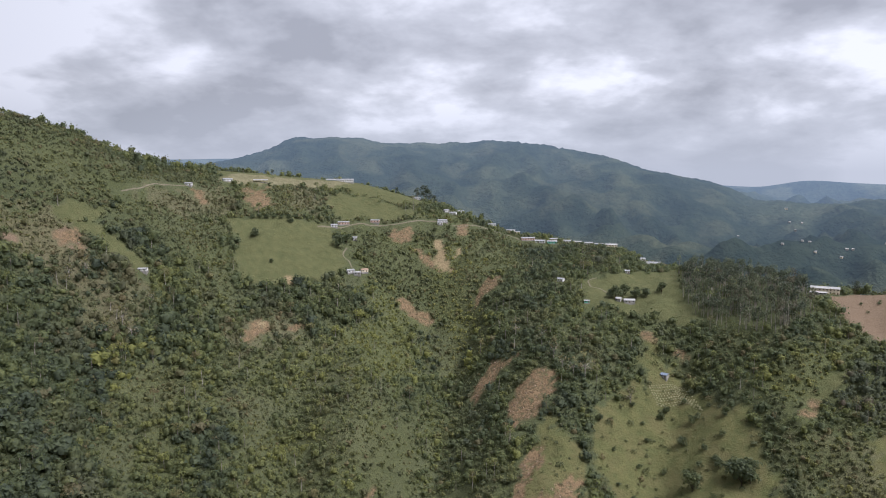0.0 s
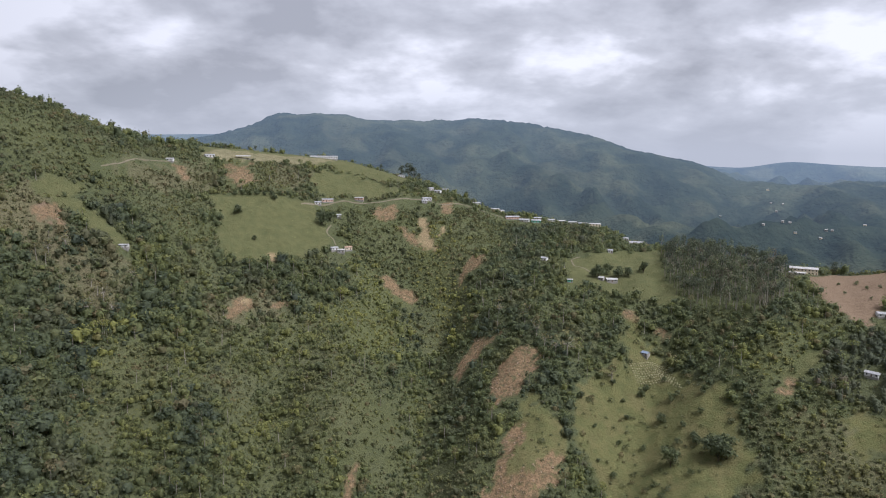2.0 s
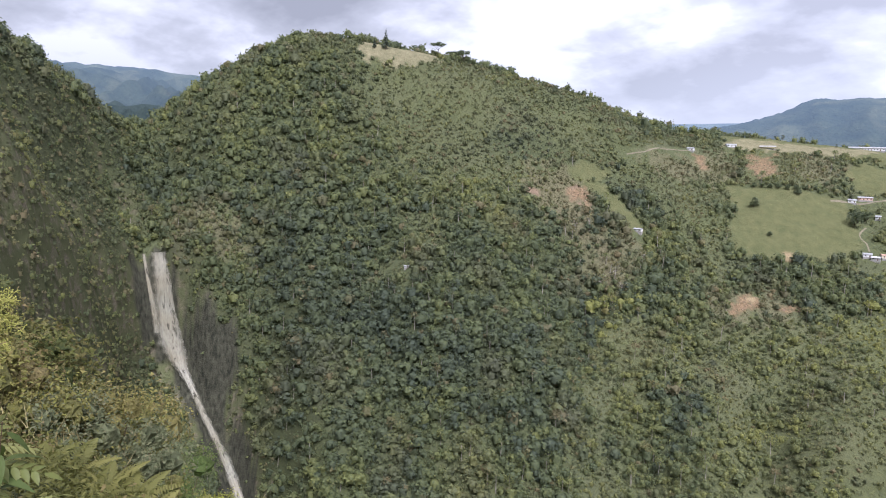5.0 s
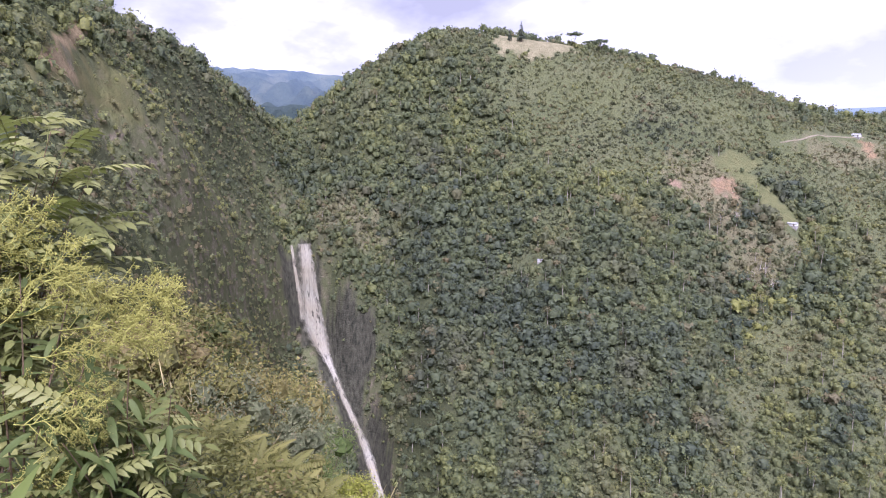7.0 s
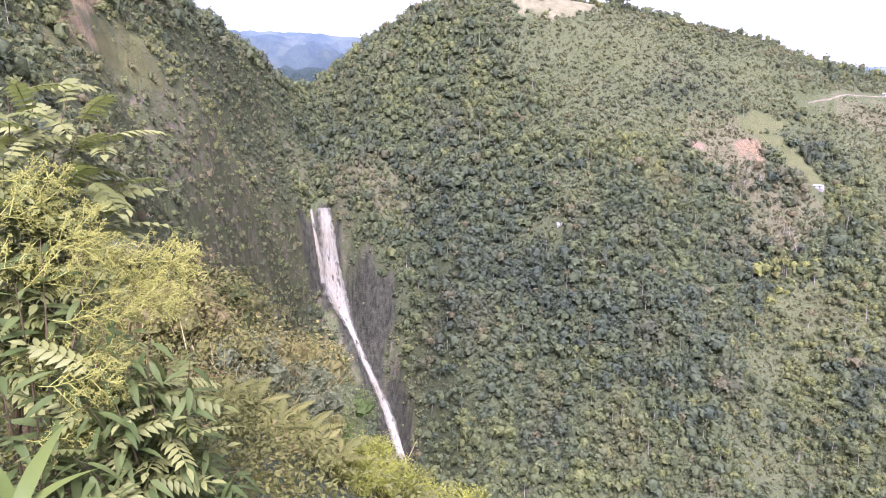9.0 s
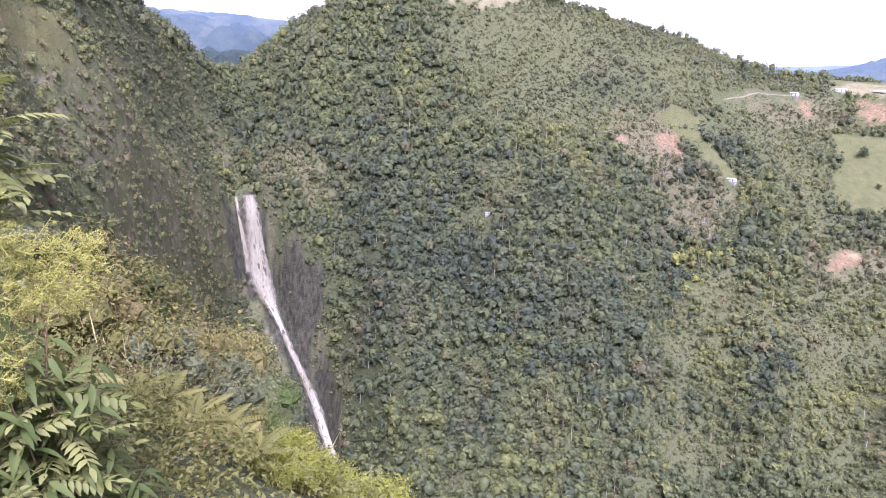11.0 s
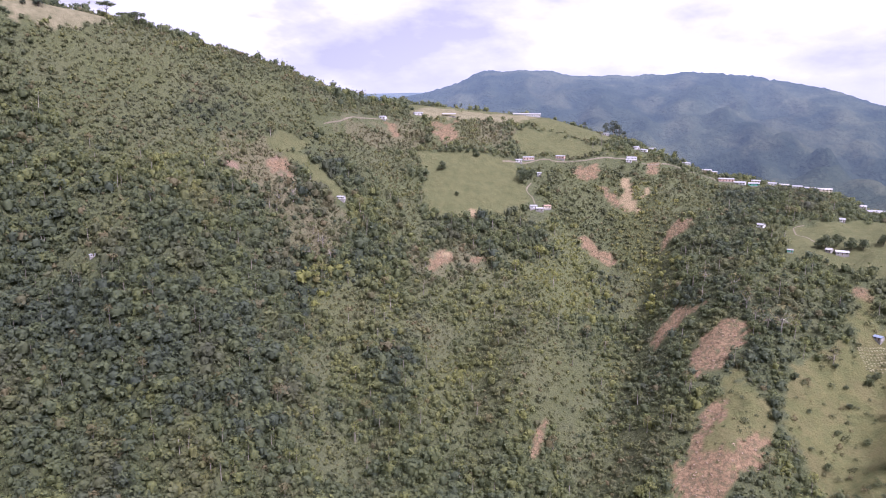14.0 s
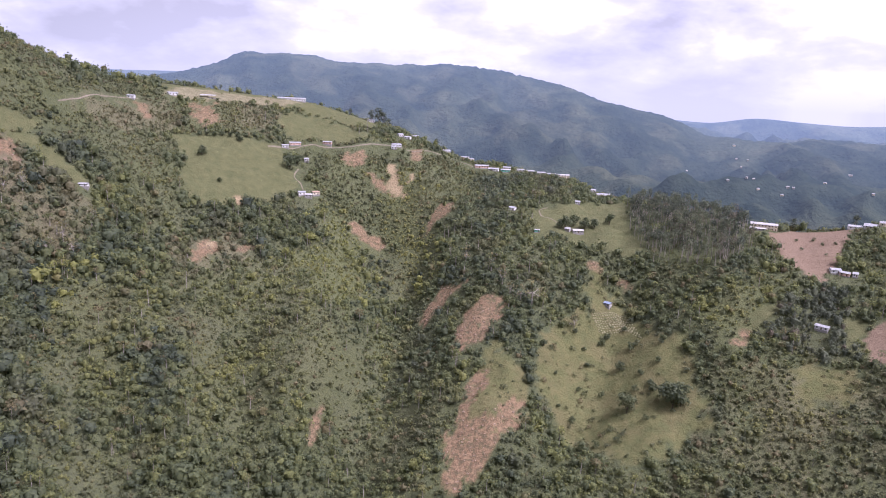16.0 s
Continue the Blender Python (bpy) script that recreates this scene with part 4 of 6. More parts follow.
def water_sheet(path, seed, gap=6.0):
    """A curtain of water down a line of (bearing, distance, height, half width): bowed, ragged at its sides."""
    r = np.random.default_rng(seed)
    s = np.linspace(0, len(path) - 1, 110)
    idx = np.arange(len(path))
    yaw, d, z, half = [pchip(idx, [p[i] for p in path], s) for i in range(4)]
    cols = 15
    side = np.linspace(-1, 1, cols)
    wob = np.cumsum(r.normal(size=(110, 2)) * 0.10, 0)
    verts, body = [], []
    for i in range(110):
        cx, cy = plan(yaw[i], d[i] - gap)
        tx, ty = math.cos(radians(yaw[i])), math.sin(radians(yaw[i]))
        for j, q in enumerate(side):
            w = 1.22 * half[i] * q * (1 + 0.10 * math.sin(i * 0.7 + seed) * (abs(q) > 0.7)) + 0.3 * wob[i, 0] * (abs(q) > 0.8)
            out = (1 - q * q) * 1.3 + 0.35 * math.sin(j * 2.1 + i * 0.13) + 0.04 * r.normal()
            verts.append((cx + tx * w + math.sin(radians(yaw[i])) * out, cy + ty * w - math.cos(radians(yaw[i])) * out, z[i] + 0.04 * r.normal()))
            body.append(min(1.0, 1.6 * (1 - abs(q)) ** 1.0 + 0.03) * min(1, 0.70 + i / 20))
    i, j = np.meshgrid(np.arange(109), np.arange(cols - 1), indexing="ij")
    faces = np.stack([i * cols + j, (i + 1) * cols + j, (i + 1) * cols + j + 1, i * cols + j + 1], -1).reshape(-1, 4)
    return verts, faces, body


def water_part(name, path, seed, parent, label="", gap=6.0):
    v, f, b = water_sheet(path, seed, gap)
    ob = mesh_object(name, v, f, M_WATER, True, {"body": b})
    ob.parent = parent
    return tagged(ob, label)


waterfall = tagged(new("waterfall"), "tall white waterfall plunging down a dark rock gorge", "waterfall")
water_part("curtain", [(63.25, 694, -114.5, 5.6), (63.05, 686, -138, 7.4), (62.9, 681, -164, 9.6), (62.75, 674, -190, 10.5), (62.3, 667, -210, 8.0), (61.9, 661, -222, 4.6)], 1, waterfall, "broad upper curtain")
water_part("strand", [(64.3, 694, -115.5, 1.5), (64.15, 688, -135, 1.7), (63.9, 682, -160, 2.6), (63.6, 676, -188, 3.6)], 2, waterfall, "thin side strand", 5.0)
water_part("cascade", [(61.95, 661, -220, 5.0), (61.3, 649, -236, 3.0), (60.6, 639, -256, 3.0), (59.65, 627, -279, 3.3), (58.75, 617, -302, 4.2), (57.75, 596, -331, 4.4), (57.0, 575, -345, 5)], 3, waterfall, "lower cascade", 6.5)

# ---- houses of the village on the ridge ----
M_WHITE = plain("whitewash", (0.50, 0.49, 0.46), (0.72, 0.71, 0.69), 0.8)
M_CREAM = plain("cream_plaster", (0.56, 0.47, 0.34), (0.70, 0.62, 0.47), 0.8)
M_PINK = plain("salmon_plaster", (0.52, 0.34, 0.26), (0.66, 0.46, 0.37), 0.8)
M_BLUE = plain("blue_paint", (0.10, 0.26, 0.50), (0.16, 0.36, 0.62), 0.8)
M_GREEN = plain("green_paint", (0.10, 0.36, 0.26), (0.18, 0.48, 0.36), 0.8)
M_GREYW = plain("bare_blockwork", (0.25, 0.24, 0.22), (0.38, 0.36, 0.33), 0.9)
M_ZINC = plain("zinc_sheet", (0.20, 0.19, 0.19), (0.46, 0.46, 0.46), 0.7, 0.45, 0.5, 0.25)
M_RUST = plain("rusty_sheet", (0.22, 0.13, 0.09), (0.40, 0.29, 0.22), 0.7, 0.7)
M_FIBRE = plain("fibre_cement", (0.24, 0.23, 0.22), (0.46, 0.45, 0.43), 0.6, 0.8)
M_STEEL = plain("blue_grey_sheet", (0.12, 0.15, 0.20), (0.22, 0.26, 0.33), 0.7, 0.5, 0.4)
M_DARK = plain("dark_window", (0.015, 0.017, 0.02), (0.035, 0.037, 0.04), 1.0, 0.25, 0.5)
M_WOOD = plain("old_door_wood", (0.08, 0.05, 0.03), (0.17, 0.11, 0.07), 3.0, stretch=(1, 1, 0.2))
M_STONE = plain("foundation_concrete", (0.20, 0.19, 0.17), (0.34, 0.32, 0.29), 1.5)
LOOKS = {
    "white": (M_WHITE, M_ZINC, "small whitewashed house with a pale tin roof"),
    "cream": (M_CREAM, M_ZINC, "small cream house with a pale tin roof"),
    "pink": (M_PINK, M_ZINC, "salmon plastered house with a tin roof"),
    "green": (M_GREEN, M_ZINC, "green painted house with a tin roof"),
    "grey": (M_GREYW, M_FIBRE, "bare block house with a grey sheet roof"),
    "rust": (M_CREAM, M_RUST, "cream house with a rusty sheet roof"),
    "blue": (M_BLUE, M_ZINC, "house with a bright blue front"),
    "steel": (M_GREYW, M_STEEL, "low shed with a blue-grey roof on the pasture"),
    "white_porch": (M_WHITE, M_ZINC, "long white house with an open porch on posts"),
    "long_white": (M_WHITE, M_ZINC, "very long white building on the hilltop"),
    "open_shed": (M_GREYW, M_ZINC, "open-sided shed on posts with a tin roof"),
    "beige_storey": (M_CREAM, M_FIBRE, "two-storey beige house at the end of the village"),
    "school": (M_CREAM, M_FIBRE, "two-storey cream building with rows of windows"),
}


def box(bm, x0, y0, z0, x1, y1, z1):
    v = [bm.verts.new(c) for c in ((x0, y0, z0), (x1, y0, z0), (x1, y1, z0), (x0, y1, z0), (x0, y0, z1), (x1, y0, z1), (x1, y1, z1), (x0, y1, z1))]
    for q in ((3, 2, 1, 0), (4, 5, 6, 7), (0, 1, 5, 4), (1, 2, 6, 5), (2, 3, 7, 6), (3, 0, 4, 7)):
        bm.faces.new([v[i] for i in q])


def part(name, bm, material, parent, label=""):
    me = bpy.data.meshes.new(name)
    bm.to_mesh(me)
    bm.free()
    me.materials.append(material)
    ob = new(name, me)
    ob.parent = parent
    return tagged(ob, label)


def boxed(name, size, material, parent, label=""):
    bm = bmesh.new()
    box(bm, *size)
    return part(name, bm, material, parent, label)


def pierced_wall(wide, tall, holes, thick=0.2):
    """The front wall in pieces round its openings (x0, x1, z0, z1), all of one row apart from each other."""
    bm = bmesh.new()
    cuts = sorted({-wide / 2, wide / 2, *[h[0] for h in holes], *[h[1] for h in holes]})
    for a, b in zip(cuts, cuts[1:]):
        inside_holes = sorted([h for h in holes if h[0] <= a + 1e-6 and h[1] >= b - 1e-6], key=lambda h: h[2])
        z = 0.0
        for h in inside_holes:
            if h[2] > z + 1e-3:
                box(bm, a, 0, z, b, thick, h[2])
            z = h[3]
        if tall > z + 1e-3:
            box(bm, a, 0, z, b, thick, tall)
    return bm


HOMES = []


def house(x, y, wide, deep, tall, turn, kind):
    HOMES.append((x, y, wide))
    wall, roofing, label = LOOKS[kind]
    foot = [ground_at(x + a * math.cos(radians(turn)) - b * math.sin(radians(turn)), y + a * math.sin(radians(turn)) + b * math.cos(radians(turn)))[0]
            for a in (-wide / 2, 0, wide / 2) for b in (-deep / 2, deep / 2)]
    base = 0.55 * min(foot) + 0.45 * max(foot) + 0.1
    home = tagged(new("shed" if kind in ("open_shed", "steel") else "school_building" if kind == "school" else "house"), label,
                  "shed" if kind in ("open_shed", "steel") else "house", group="houses of the ridge village")
    home.matrix_world = pose(x, y, base, 0, 0, turn)
    w, h = wide / 2, deep / 2
    boxed("foundation", (-w - 0.15, -h - 0.15, min(foot) - base - 0.8, w + 0.15, h + 0.15, 0), M_STONE, home)
    storeys = 2 if tall > 4 else 1
    rise = 0.16 * deep
    if kind == "open_shed":
        n = max(3, int(wide / 4))
        for i in range(n + 1):
            for yy in (-h, h):
                px = -w + i * wide / n
                boxed("post", (px - 0.1, yy - 0.1, 0, px + 0.1, yy + 0.1, tall), M_WOOD, home)
    else:
        holes, doors = [], []
        per = tall / storeys
        for s in range(storeys):
            n = max(2, int(wide / 3.2))
            for i in range(n):
                cx = -w + (i + 0.5) * wide / n
                if s == 0 and i % 3 == 1:
                    doors.append((cx - 0.5, cx + 0.5, 0.0, 2.05))
                else:
                    holes.append((cx - 0.6, cx + 0.6, s * per + 0.95, s * per + min(2.1, per - 0.3)))
        bm = pierced_wall(wide, tall, holes + doors)
        bmesh.ops.translate(bm, verts=bm.verts, vec=(0, -h, 0))
        part("front_wall", bm, wall, home)
        boxed("back_wall", (-w, h - 0.2, 0, w, h, tall), wall, home)
        for sgn in (-1, 1):
            bm = bmesh.new()
            x0, x1 = (-w, -w + 0.2) if sgn < 0 else (w - 0.2, w)
            box(bm, x0, -h + 0.2, 0, x1, h - 0.2, tall)
            vs = [bm.verts.new(c) for c in ((x0, -h + 0.2, tall), (x1, -h + 0.2, tall), (x1, h - 0.2, tall), (x0, h - 0.2, tall), (x0, 0, tall + rise), (x1, 0, tall + rise))]
            for q in ((0, 1, 5, 4), (2, 3, 4, 5), (0, 4, 3), (1, 2, 5)):
                bm.faces.new([vs[i] for i in q])
            part("gable_wall", bm, wall, home)
        for a, b, c, d in holes:
            win = boxed("window", (a, -h + 0.12, c, b, -h + 0.15, d), M_DARK, home)
            boxed("sill", (a - 0.08, -h - 0.08, c - 0.1, b + 0.08, -h + 0.11, c - 0.004), M_STONE, win)
        for a, b, c, d in doors:
            boxed("door", (a, -h + 0.10, c, b, -h + 0.15, d), M_WOOD, home)
    # two roof pitches of ribbed sheet
    over = 0.5
    for sgn in (-1, 1):
        bm = bmesh.new()
        n = max(6, int(wide / 0.9))
        front = over + (1.8 if kind == "white_porch" and sgn < 0 else 0)
        ridge_z, eave_z = tall + rise + 0.12, tall + 0.12 - front * rise / h
        top, low = [], []
        for i in range(n * 2 + 1):
            xx = -w - over + i * (wide + 2 * over) / (n * 2)
            lift = 0.05 * (i % 2)
            top.append((xx, 0, ridge_z + lift))
            low.append((xx, sgn * (h + front), eave_z + lift))
        vt = [bm.verts.new(c) for c in top + low + [(c[0], c[1], c[2] - 0.06) for c in top + low]]
        m = len(top)
        for i in range(m - 1):
            for k, flip in ((0, False), (2 * m, True)):
                q = [vt[k + i], vt[k + i + 1], vt[k + m + i + 1], vt[k + m + i]]
                bm.faces.new(q[::-1] if flip != (sgn > 0) else q)
        for a in (0, m - 1):
            bm.faces.new([vt[a], vt[m + a], vt[3 * m + a], vt[2 * m + a]])
        for i in range(m - 1):
            bm.faces.new([vt[m + i], vt[m + i + 1], vt[3 * m + i + 1], vt[3 * m + i]])
        part("roof", bm, roofing, home)
    if kind == "white_porch":
        n = max(3, int(wide / 3.5))
        for i in range(n + 1):
            px = -w + 0.1 + i * (wide - 0.2) / n
            boxed("porch_post", (px - 0.08, -h - 1.9, -1.2, px + 0.08, -h - 1.74, tall - 0.35), wall, home)
        boxed("porch_floor", (-w, -h - 2.0, -1.3, w, -h - 0.16, -0.05), M_STONE, home)
    return home


house(-153, 999, 39, 8, 3.2, 9, "long_white")
house(-246, 913, 18, 6, 3, 15, "open_shed")
house(-283, 890, 12, 6.0, 2.7, 38, "white")
house(-314, 838, 8, 6.0, 2.7, 1, "white")
house(-130, 874, 14, 6.0, 2.7, 18, "pink")
house(-140, 861, 8, 6.0, 2.7, 9, "white")
house(-91, 890, 11, 6.0, 2.7, -9, "pink")
house(-3, 908, 12, 7, 2.7, 15, "white")
house(-6, 898, 7, 6.0, 2.7, 0, "white")
house(12, 948, 9, 6.0, 2.7, -21, "white")
house(23, 989, 9, 6.0, 2.7, 9, "white")
house(2, 953, 7, 6.0, 2.7, 30, "white")
house(-41, 1002, 10, 6.0, 2.7, 12, "white")
house(68, 976, 10, 6.0, 2.7, 11, "white")
house(94, 964, 11, 6.0, 2.7, -16, "cream")
house(102, 963, 9, 6.0, 2.7, 4, "cream")
house(112, 911, 18, 7, 2.7, 5, "pink")
house(127, 901, 13, 7, 2.7, -16, "white")
house(143, 903, 12, 7, 2.7, -1, "green")
house(148, 921, 10, 6.0, 2.7, -9, "cream")
house(167, 923, 11, 6.0, 2.7, -5, "white")
house(181, 923, 10, 6.0, 2.7, -16, "grey")
house(194, 914, 11, 6.0, 2.7, -7, "white")
house(206, 904, 11, 6, 3.2, -13, "blue")
house(219, 891, 15, 7, 4.6, -6, "beige_storey")
house(259, 837, 17, 7, 3.2, -11, "white_porch")
house(248, 847, 6, 6.0, 2.7, 4, "white")
house(131, 758, 7, 6.0, 2.7, -35, "white")
house(150, 707, 5, 4, 2.2, -2, "green")
house(193, 702, 11, 7, 2.7, -0, "grey")
house(183, 704, 5, 6.0, 2.7, -35, "grey")
house(202, 607, 6, 6, 2.4, -43, "steel")
house(-109, 781, 8, 6.0, 2.7, 23, "white")
house(-101, 780, 8, 6.0, 2.7, 2, "grey")
house(-94, 787, 8, 6.0, 2.7, 27, "rust")
house(-295, 658, 9, 5, 2.2, 4, "white")
house(-112, 847, 5, 6.0, 2.7, 8, "white")
house(389, 688, 26, 9, 5.6, -26, "school")
house(378, 680, 15, 5, 2.4, -25, "grey")
house(471, 662, 12, 7, 2.7, -25, "white")
house(475, 643, 12, 8, 3.2, -42, "white_porch")
house(487, 636, 15, 8, 3.2, -29, "cream")
house(393, 568, 8, 7, 2.7, -15, "white")
house(398, 561, 8, 6, 2.7, -45, "pink")
house(405, 557, 4, 6.0, 2.7, -36, "white")
house(350, 509, 10, 6, 2.7, -50, "white")
house(-421, 446, 4, 3, 1.5, 43, "white")
house(209, 771, 5, 6.0, 2.7, -15, "white")

# scattered farmhouses on the far valley side
def far_ground(yaw, d):
    j, i = np.abs(FAR_YAWS - yaw).argmin(), np.abs(FAR_DISTS - d).argmin()
    return FAR_Z[i, j]


def far_house(yaw, d, wide, turn, kind="white"):
    wall, roofing, _ = LOOKS[kind]
    x, y = plan(yaw, d)
    home = tagged(new("farmhouse"), "far white farmhouse among trees on the hazy valley side", "house", group="farmhouses across the far valley")
    home.matrix_world = pose(x, y, far_ground(yaw, d) + 0.4, 0, 0, yaw + turn)
    w = wide / 2
    boxed("wall", (-w, -4, -2.2, w, 4, 3.4), wall, home)
    for s in (-1, 1):
        bm = bmesh.new()
        v = [bm.verts.new(c) for c in ((-w - 0.6, 0, 5.2), (w + 0.6, 0, 5.2), (w + 0.6, s * 4.8, 3.2), (-w - 0.6, s * 4.8, 3.2), (-w - 0.6, 0, 5.0), (w + 0.6, 0, 5.0), (w + 0.6, s * 4.8, 3.0), (-w - 0.6, s * 4.8, 3.0))]
        for q in ((0, 1, 2, 3), (7, 6, 5, 4), (3, 2, 6, 7), (0, 3, 7, 4), (2, 1, 5, 6)):
            bm.faces.new([v[i] for i in q])
        part("roof", bm, roofing, home)
    n = max(2, int(wide / 5))
    for i in range(n):
        cx = -w + (i + 0.5) * wide / n
        boxed("window", (cx - 0.8, -4.06, 0.9, cx + 0.8, -4.0, 2.4), M_DARK, home)


def on_far_side(yaw, rise):
    """The distance at which the far valley side shows at this bearing and angle of height."""
    j = np.abs(FAR_YAWS - yaw).argmin()
    seen = np.where(FAR_Z[:, j] >= FAR_DISTS * math.tan(radians(rise)))[0]
    return FAR_DISTS[seen[0]] if len(seen) else 2600.0


# far white houses in grey and cream: dulling by haze put into the walls
for k, (fy, fe, fw) in enumerate([(-26.9, -4.2, 14), (-26.6, -3.1, 22), (-28.3, -5.3, 16), (-27.8, -5.8, 12), (-28.7, -6.5, 14), (-30.7, -5.9, 18), (-31.1, -6.0, 14),
                                  (-30.4, -6.8, 16), (-27.3, -4.9, 12), (-27.7, -4.1, 12), (-33.1, -5.1, 18), (-26.5, -6.3, 14), (-34.6, -4.6, 24), (-36.2, -5.6, 16), (-23.4, -5.0, 12)]):
    far_house(fy, on_far_side(fy, fe), fw * 0.5, (k * 37) % 50 - 25, ("grey", "cream", "grey")[k % 3])

# ---- single trees that can be told apart ----
def limb(bm, a, b, r0, r1, sides=6):
    a, b = Vector(a), Vector(b)
    q = (b - a).to_track_quat("Z", "Y")
    rings = []
    for c, r in ((a, r0), (b, r1)):
        rings.append([bm.verts.new(c + q @ Vector((r * math.cos(k * 2 * math.pi / sides), r * math.sin(k * 2 * math.pi / sides), 0))) for k in range(sides)])
    for k in range(sides):
        bm.faces.new([rings[0][k], rings[0][(k + 1) % sides], rings[1][(k + 1) % sides], rings[1][k]])
    bm.faces.new(rings[1])
    return b


def tree_crown(name, parent, seed, lobes, quads, leaf, material, tint, brown=0.0):
    """A crown of leafy lobes (x, y, z, width, height)."""
    r = np.random.default_rng(seed)
    a = np.array(lobes, float)
    v, f, which = crowns(r, a[:, 0], a[:, 1], a[:, 2], a[:, 3], a[:, 4], quads, leaf)
    ob = mesh_object(name, v, f, material, False, {"tint": np.clip(tint + r.uniform(-0.15, 0.15, len(a)), 0, 1)[which], "dryness": np.full(len(which), brown)})
    ob.parent = parent
    return ob


TREE_LOOKS = {
    "conifer": "dark narrow conifer on the bare hilltop",
    "spreading": "spreading tree with a flat crown on the skyline",
    "broadleaf": "round leafy tree standing alone in a meadow",
    "tall": "tall slender tree on the ridge beside houses",
    "bush": "low round bush on open ground",
    "snag": "tall pale dead trunk standing out of the forest",
    "bare": "pale grey tree with nearly bare branches",
}
stand_count = [0]


def stand(kind, x, y, tall):
    stand_count[0] += 1
    seed = 500 + stand_count[0]
    r = random.Random(seed)
    tall = max(tall, 1.6)
    t = tagged(new("bush" if kind == "bush" else "dead_tree" if kind == "snag" else "tree"), TREE_LOOKS[kind], "bush" if kind == "bush" else "tree", group="single trees on the slopes")
    t.matrix_world = pose(x, y, ground_at(x, y)[0] - 0.15, 0, 0, r.uniform(0, 360))
    bm = bmesh.new()
    thick = 0.03 * tall if kind != "bush" else 0.02 * tall
    lobes = []
    if kind == "conifer":
        limb(bm, (0, 0, 0), (0, 0, tall * 0.95), thick, 0.04)
        for i in range(9):
            f = i / 8
            lobes.append((0, 0, tall * (0.18 + 0.78 * f), tall * (0.42 - 0.33 * f), tall * 0.2))
    elif kind == "snag":
        p = (r.uniform(-0.3, 0.3), r.uniform(-0.3, 0.3), tall * 0.6)
        limb(bm, (0, 0, 0), p, max(thick * 0.55, 0.16), 0.15)
        limb(bm, p, (p[0] * 2, p[1] * 2, tall), 0.15, 0.06)
        for i in range(4):
            a = r.uniform(0, 6.28)
            z = tall * r.uniform(0.6, 0.9)
            limb(bm, (p[0], p[1], z), (p[0] + 1.3 * math.cos(a), p[1] + 1.3 * math.sin(a), z + 1.0), 0.07, 0.03, 4)
    else:
        fork = tall * {"spreading": 0.5, "broadleaf": 0.16, "tall": 0.45, "bush": 0.15, "bare": 0.5}[kind]
        limb(bm, (0, 0, 0), (0, 0, fork), thick * 0.8, thick * 0.55)
        n = {"spreading": 8, "broadleaf": 9, "tall": 7, "bush": 5, "bare": 9}[kind]
        reach = tall * {"spreading": 0.55, "broadleaf": 0.36, "tall": 0.2, "bush": 0.45, "bare": 0.3}[kind]
        for i in range(n):
            a, f = i * 2.4 + r.uniform(-0.4, 0.4), r.uniform(0.35, 1)
            top = tall * (r.uniform(0.72, 0.88) if kind == "spreading" else r.uniform(0.28, 0.82))
            tip = (reach * f * math.cos(a), reach * f * math.sin(a), top)
            limb(bm, (0, 0, fork * r.uniform(0.75, 1)), tip, thick * 0.35, thick * 0.1, 5)
            if kind == "bare":
                for _ in range(3):
                    b = r.uniform(0, 6.28)
                    limb(bm, tip, (tip[0] + 0.12 * tall * math.cos(b), tip[1] + 0.12 * tall * math.sin(b), top + 0.1 * tall), thick * 0.1, 0.02, 4)
            lobes.append((*tip, tall * {"spreading": 0.38, "broadleaf": 0.46, "tall": 0.26, "bush": 0.55, "bare": 0.2}[kind], tall * {"spreading": 0.2, "broadleaf": 0.40, "tall": 0.3, "bush": 0.5, "bare": 0.16}[kind]))
        lobes.append((0, 0, tall * 0.8, tall * 0.4, tall * 0.3))
    part("trunk", bm, M_BARK if kind in ("snag", "bare", "tall") else M_DARKBARK, t)
    if kind == "bare":
        tree_crown("crown", t, seed, lobes, 9, 0.16, M_SCRUB, 0.7, 0.55)
    elif kind != "snag":
        tree_crown("crown", t, seed, lobes, 64, 0.125, M_TALL if kind in ("conifer", "tall") else M_LEAF, {"conifer": 0.1, "spreading": 0.3, "bush": 0.35}.get(kind, 0.3))
    return t


stand("conifer", -585, 584, 22.1)
stand("conifer", -593, 573, 12.4)
stand("spreading", -554, 642, 17.0)
stand("spreading", -525, 655, 16.8)
stand("spreading", -540, 647, 9.9)
stand("broadleaf", -233, 823, 6.4)
stand("broadleaf", -225, 826, 6.4)
stand("broadleaf", -217, 829, 6.4)
stand("broadleaf", -209, 832, 6.4)
stand("broadleaf", -200, 834, 6.4)
stand("broadleaf", -192, 836, 6.4)
stand("broadleaf", -184, 844, 6.5)
stand("broadleaf", -221, 787, 11.6)
stand("broadleaf", -193, 753, 5.8)
stand("broadleaf", -187, 828, 9.9)
stand("broadleaf", -129, 820, 16.6)
stand("broadleaf", -121, 835, 11.3)
stand("tall", -40, 1002, 18.4)
stand("tall", -30, 1001, 25.1)
stand("tall", -23, 1002, 20.1)
stand("tall", -15, 998, 13.3)
stand("tall", -71, 1010, 10.1)
stand("tall", 54, 983, 13.2)
stand("tall", 64, 980, 8.2)
stand("tall", -283, 962, 7.5)
stand("tall", -255, 976, 5.9)
stand("tall", -246, 978, 8.4)
stand("tall", -335, 909, 9.7)
stand("tall", -342, 906, 8.1)
stand("tall", -324, 931, 7.4)
stand("tall", -184, 983, 5.0)
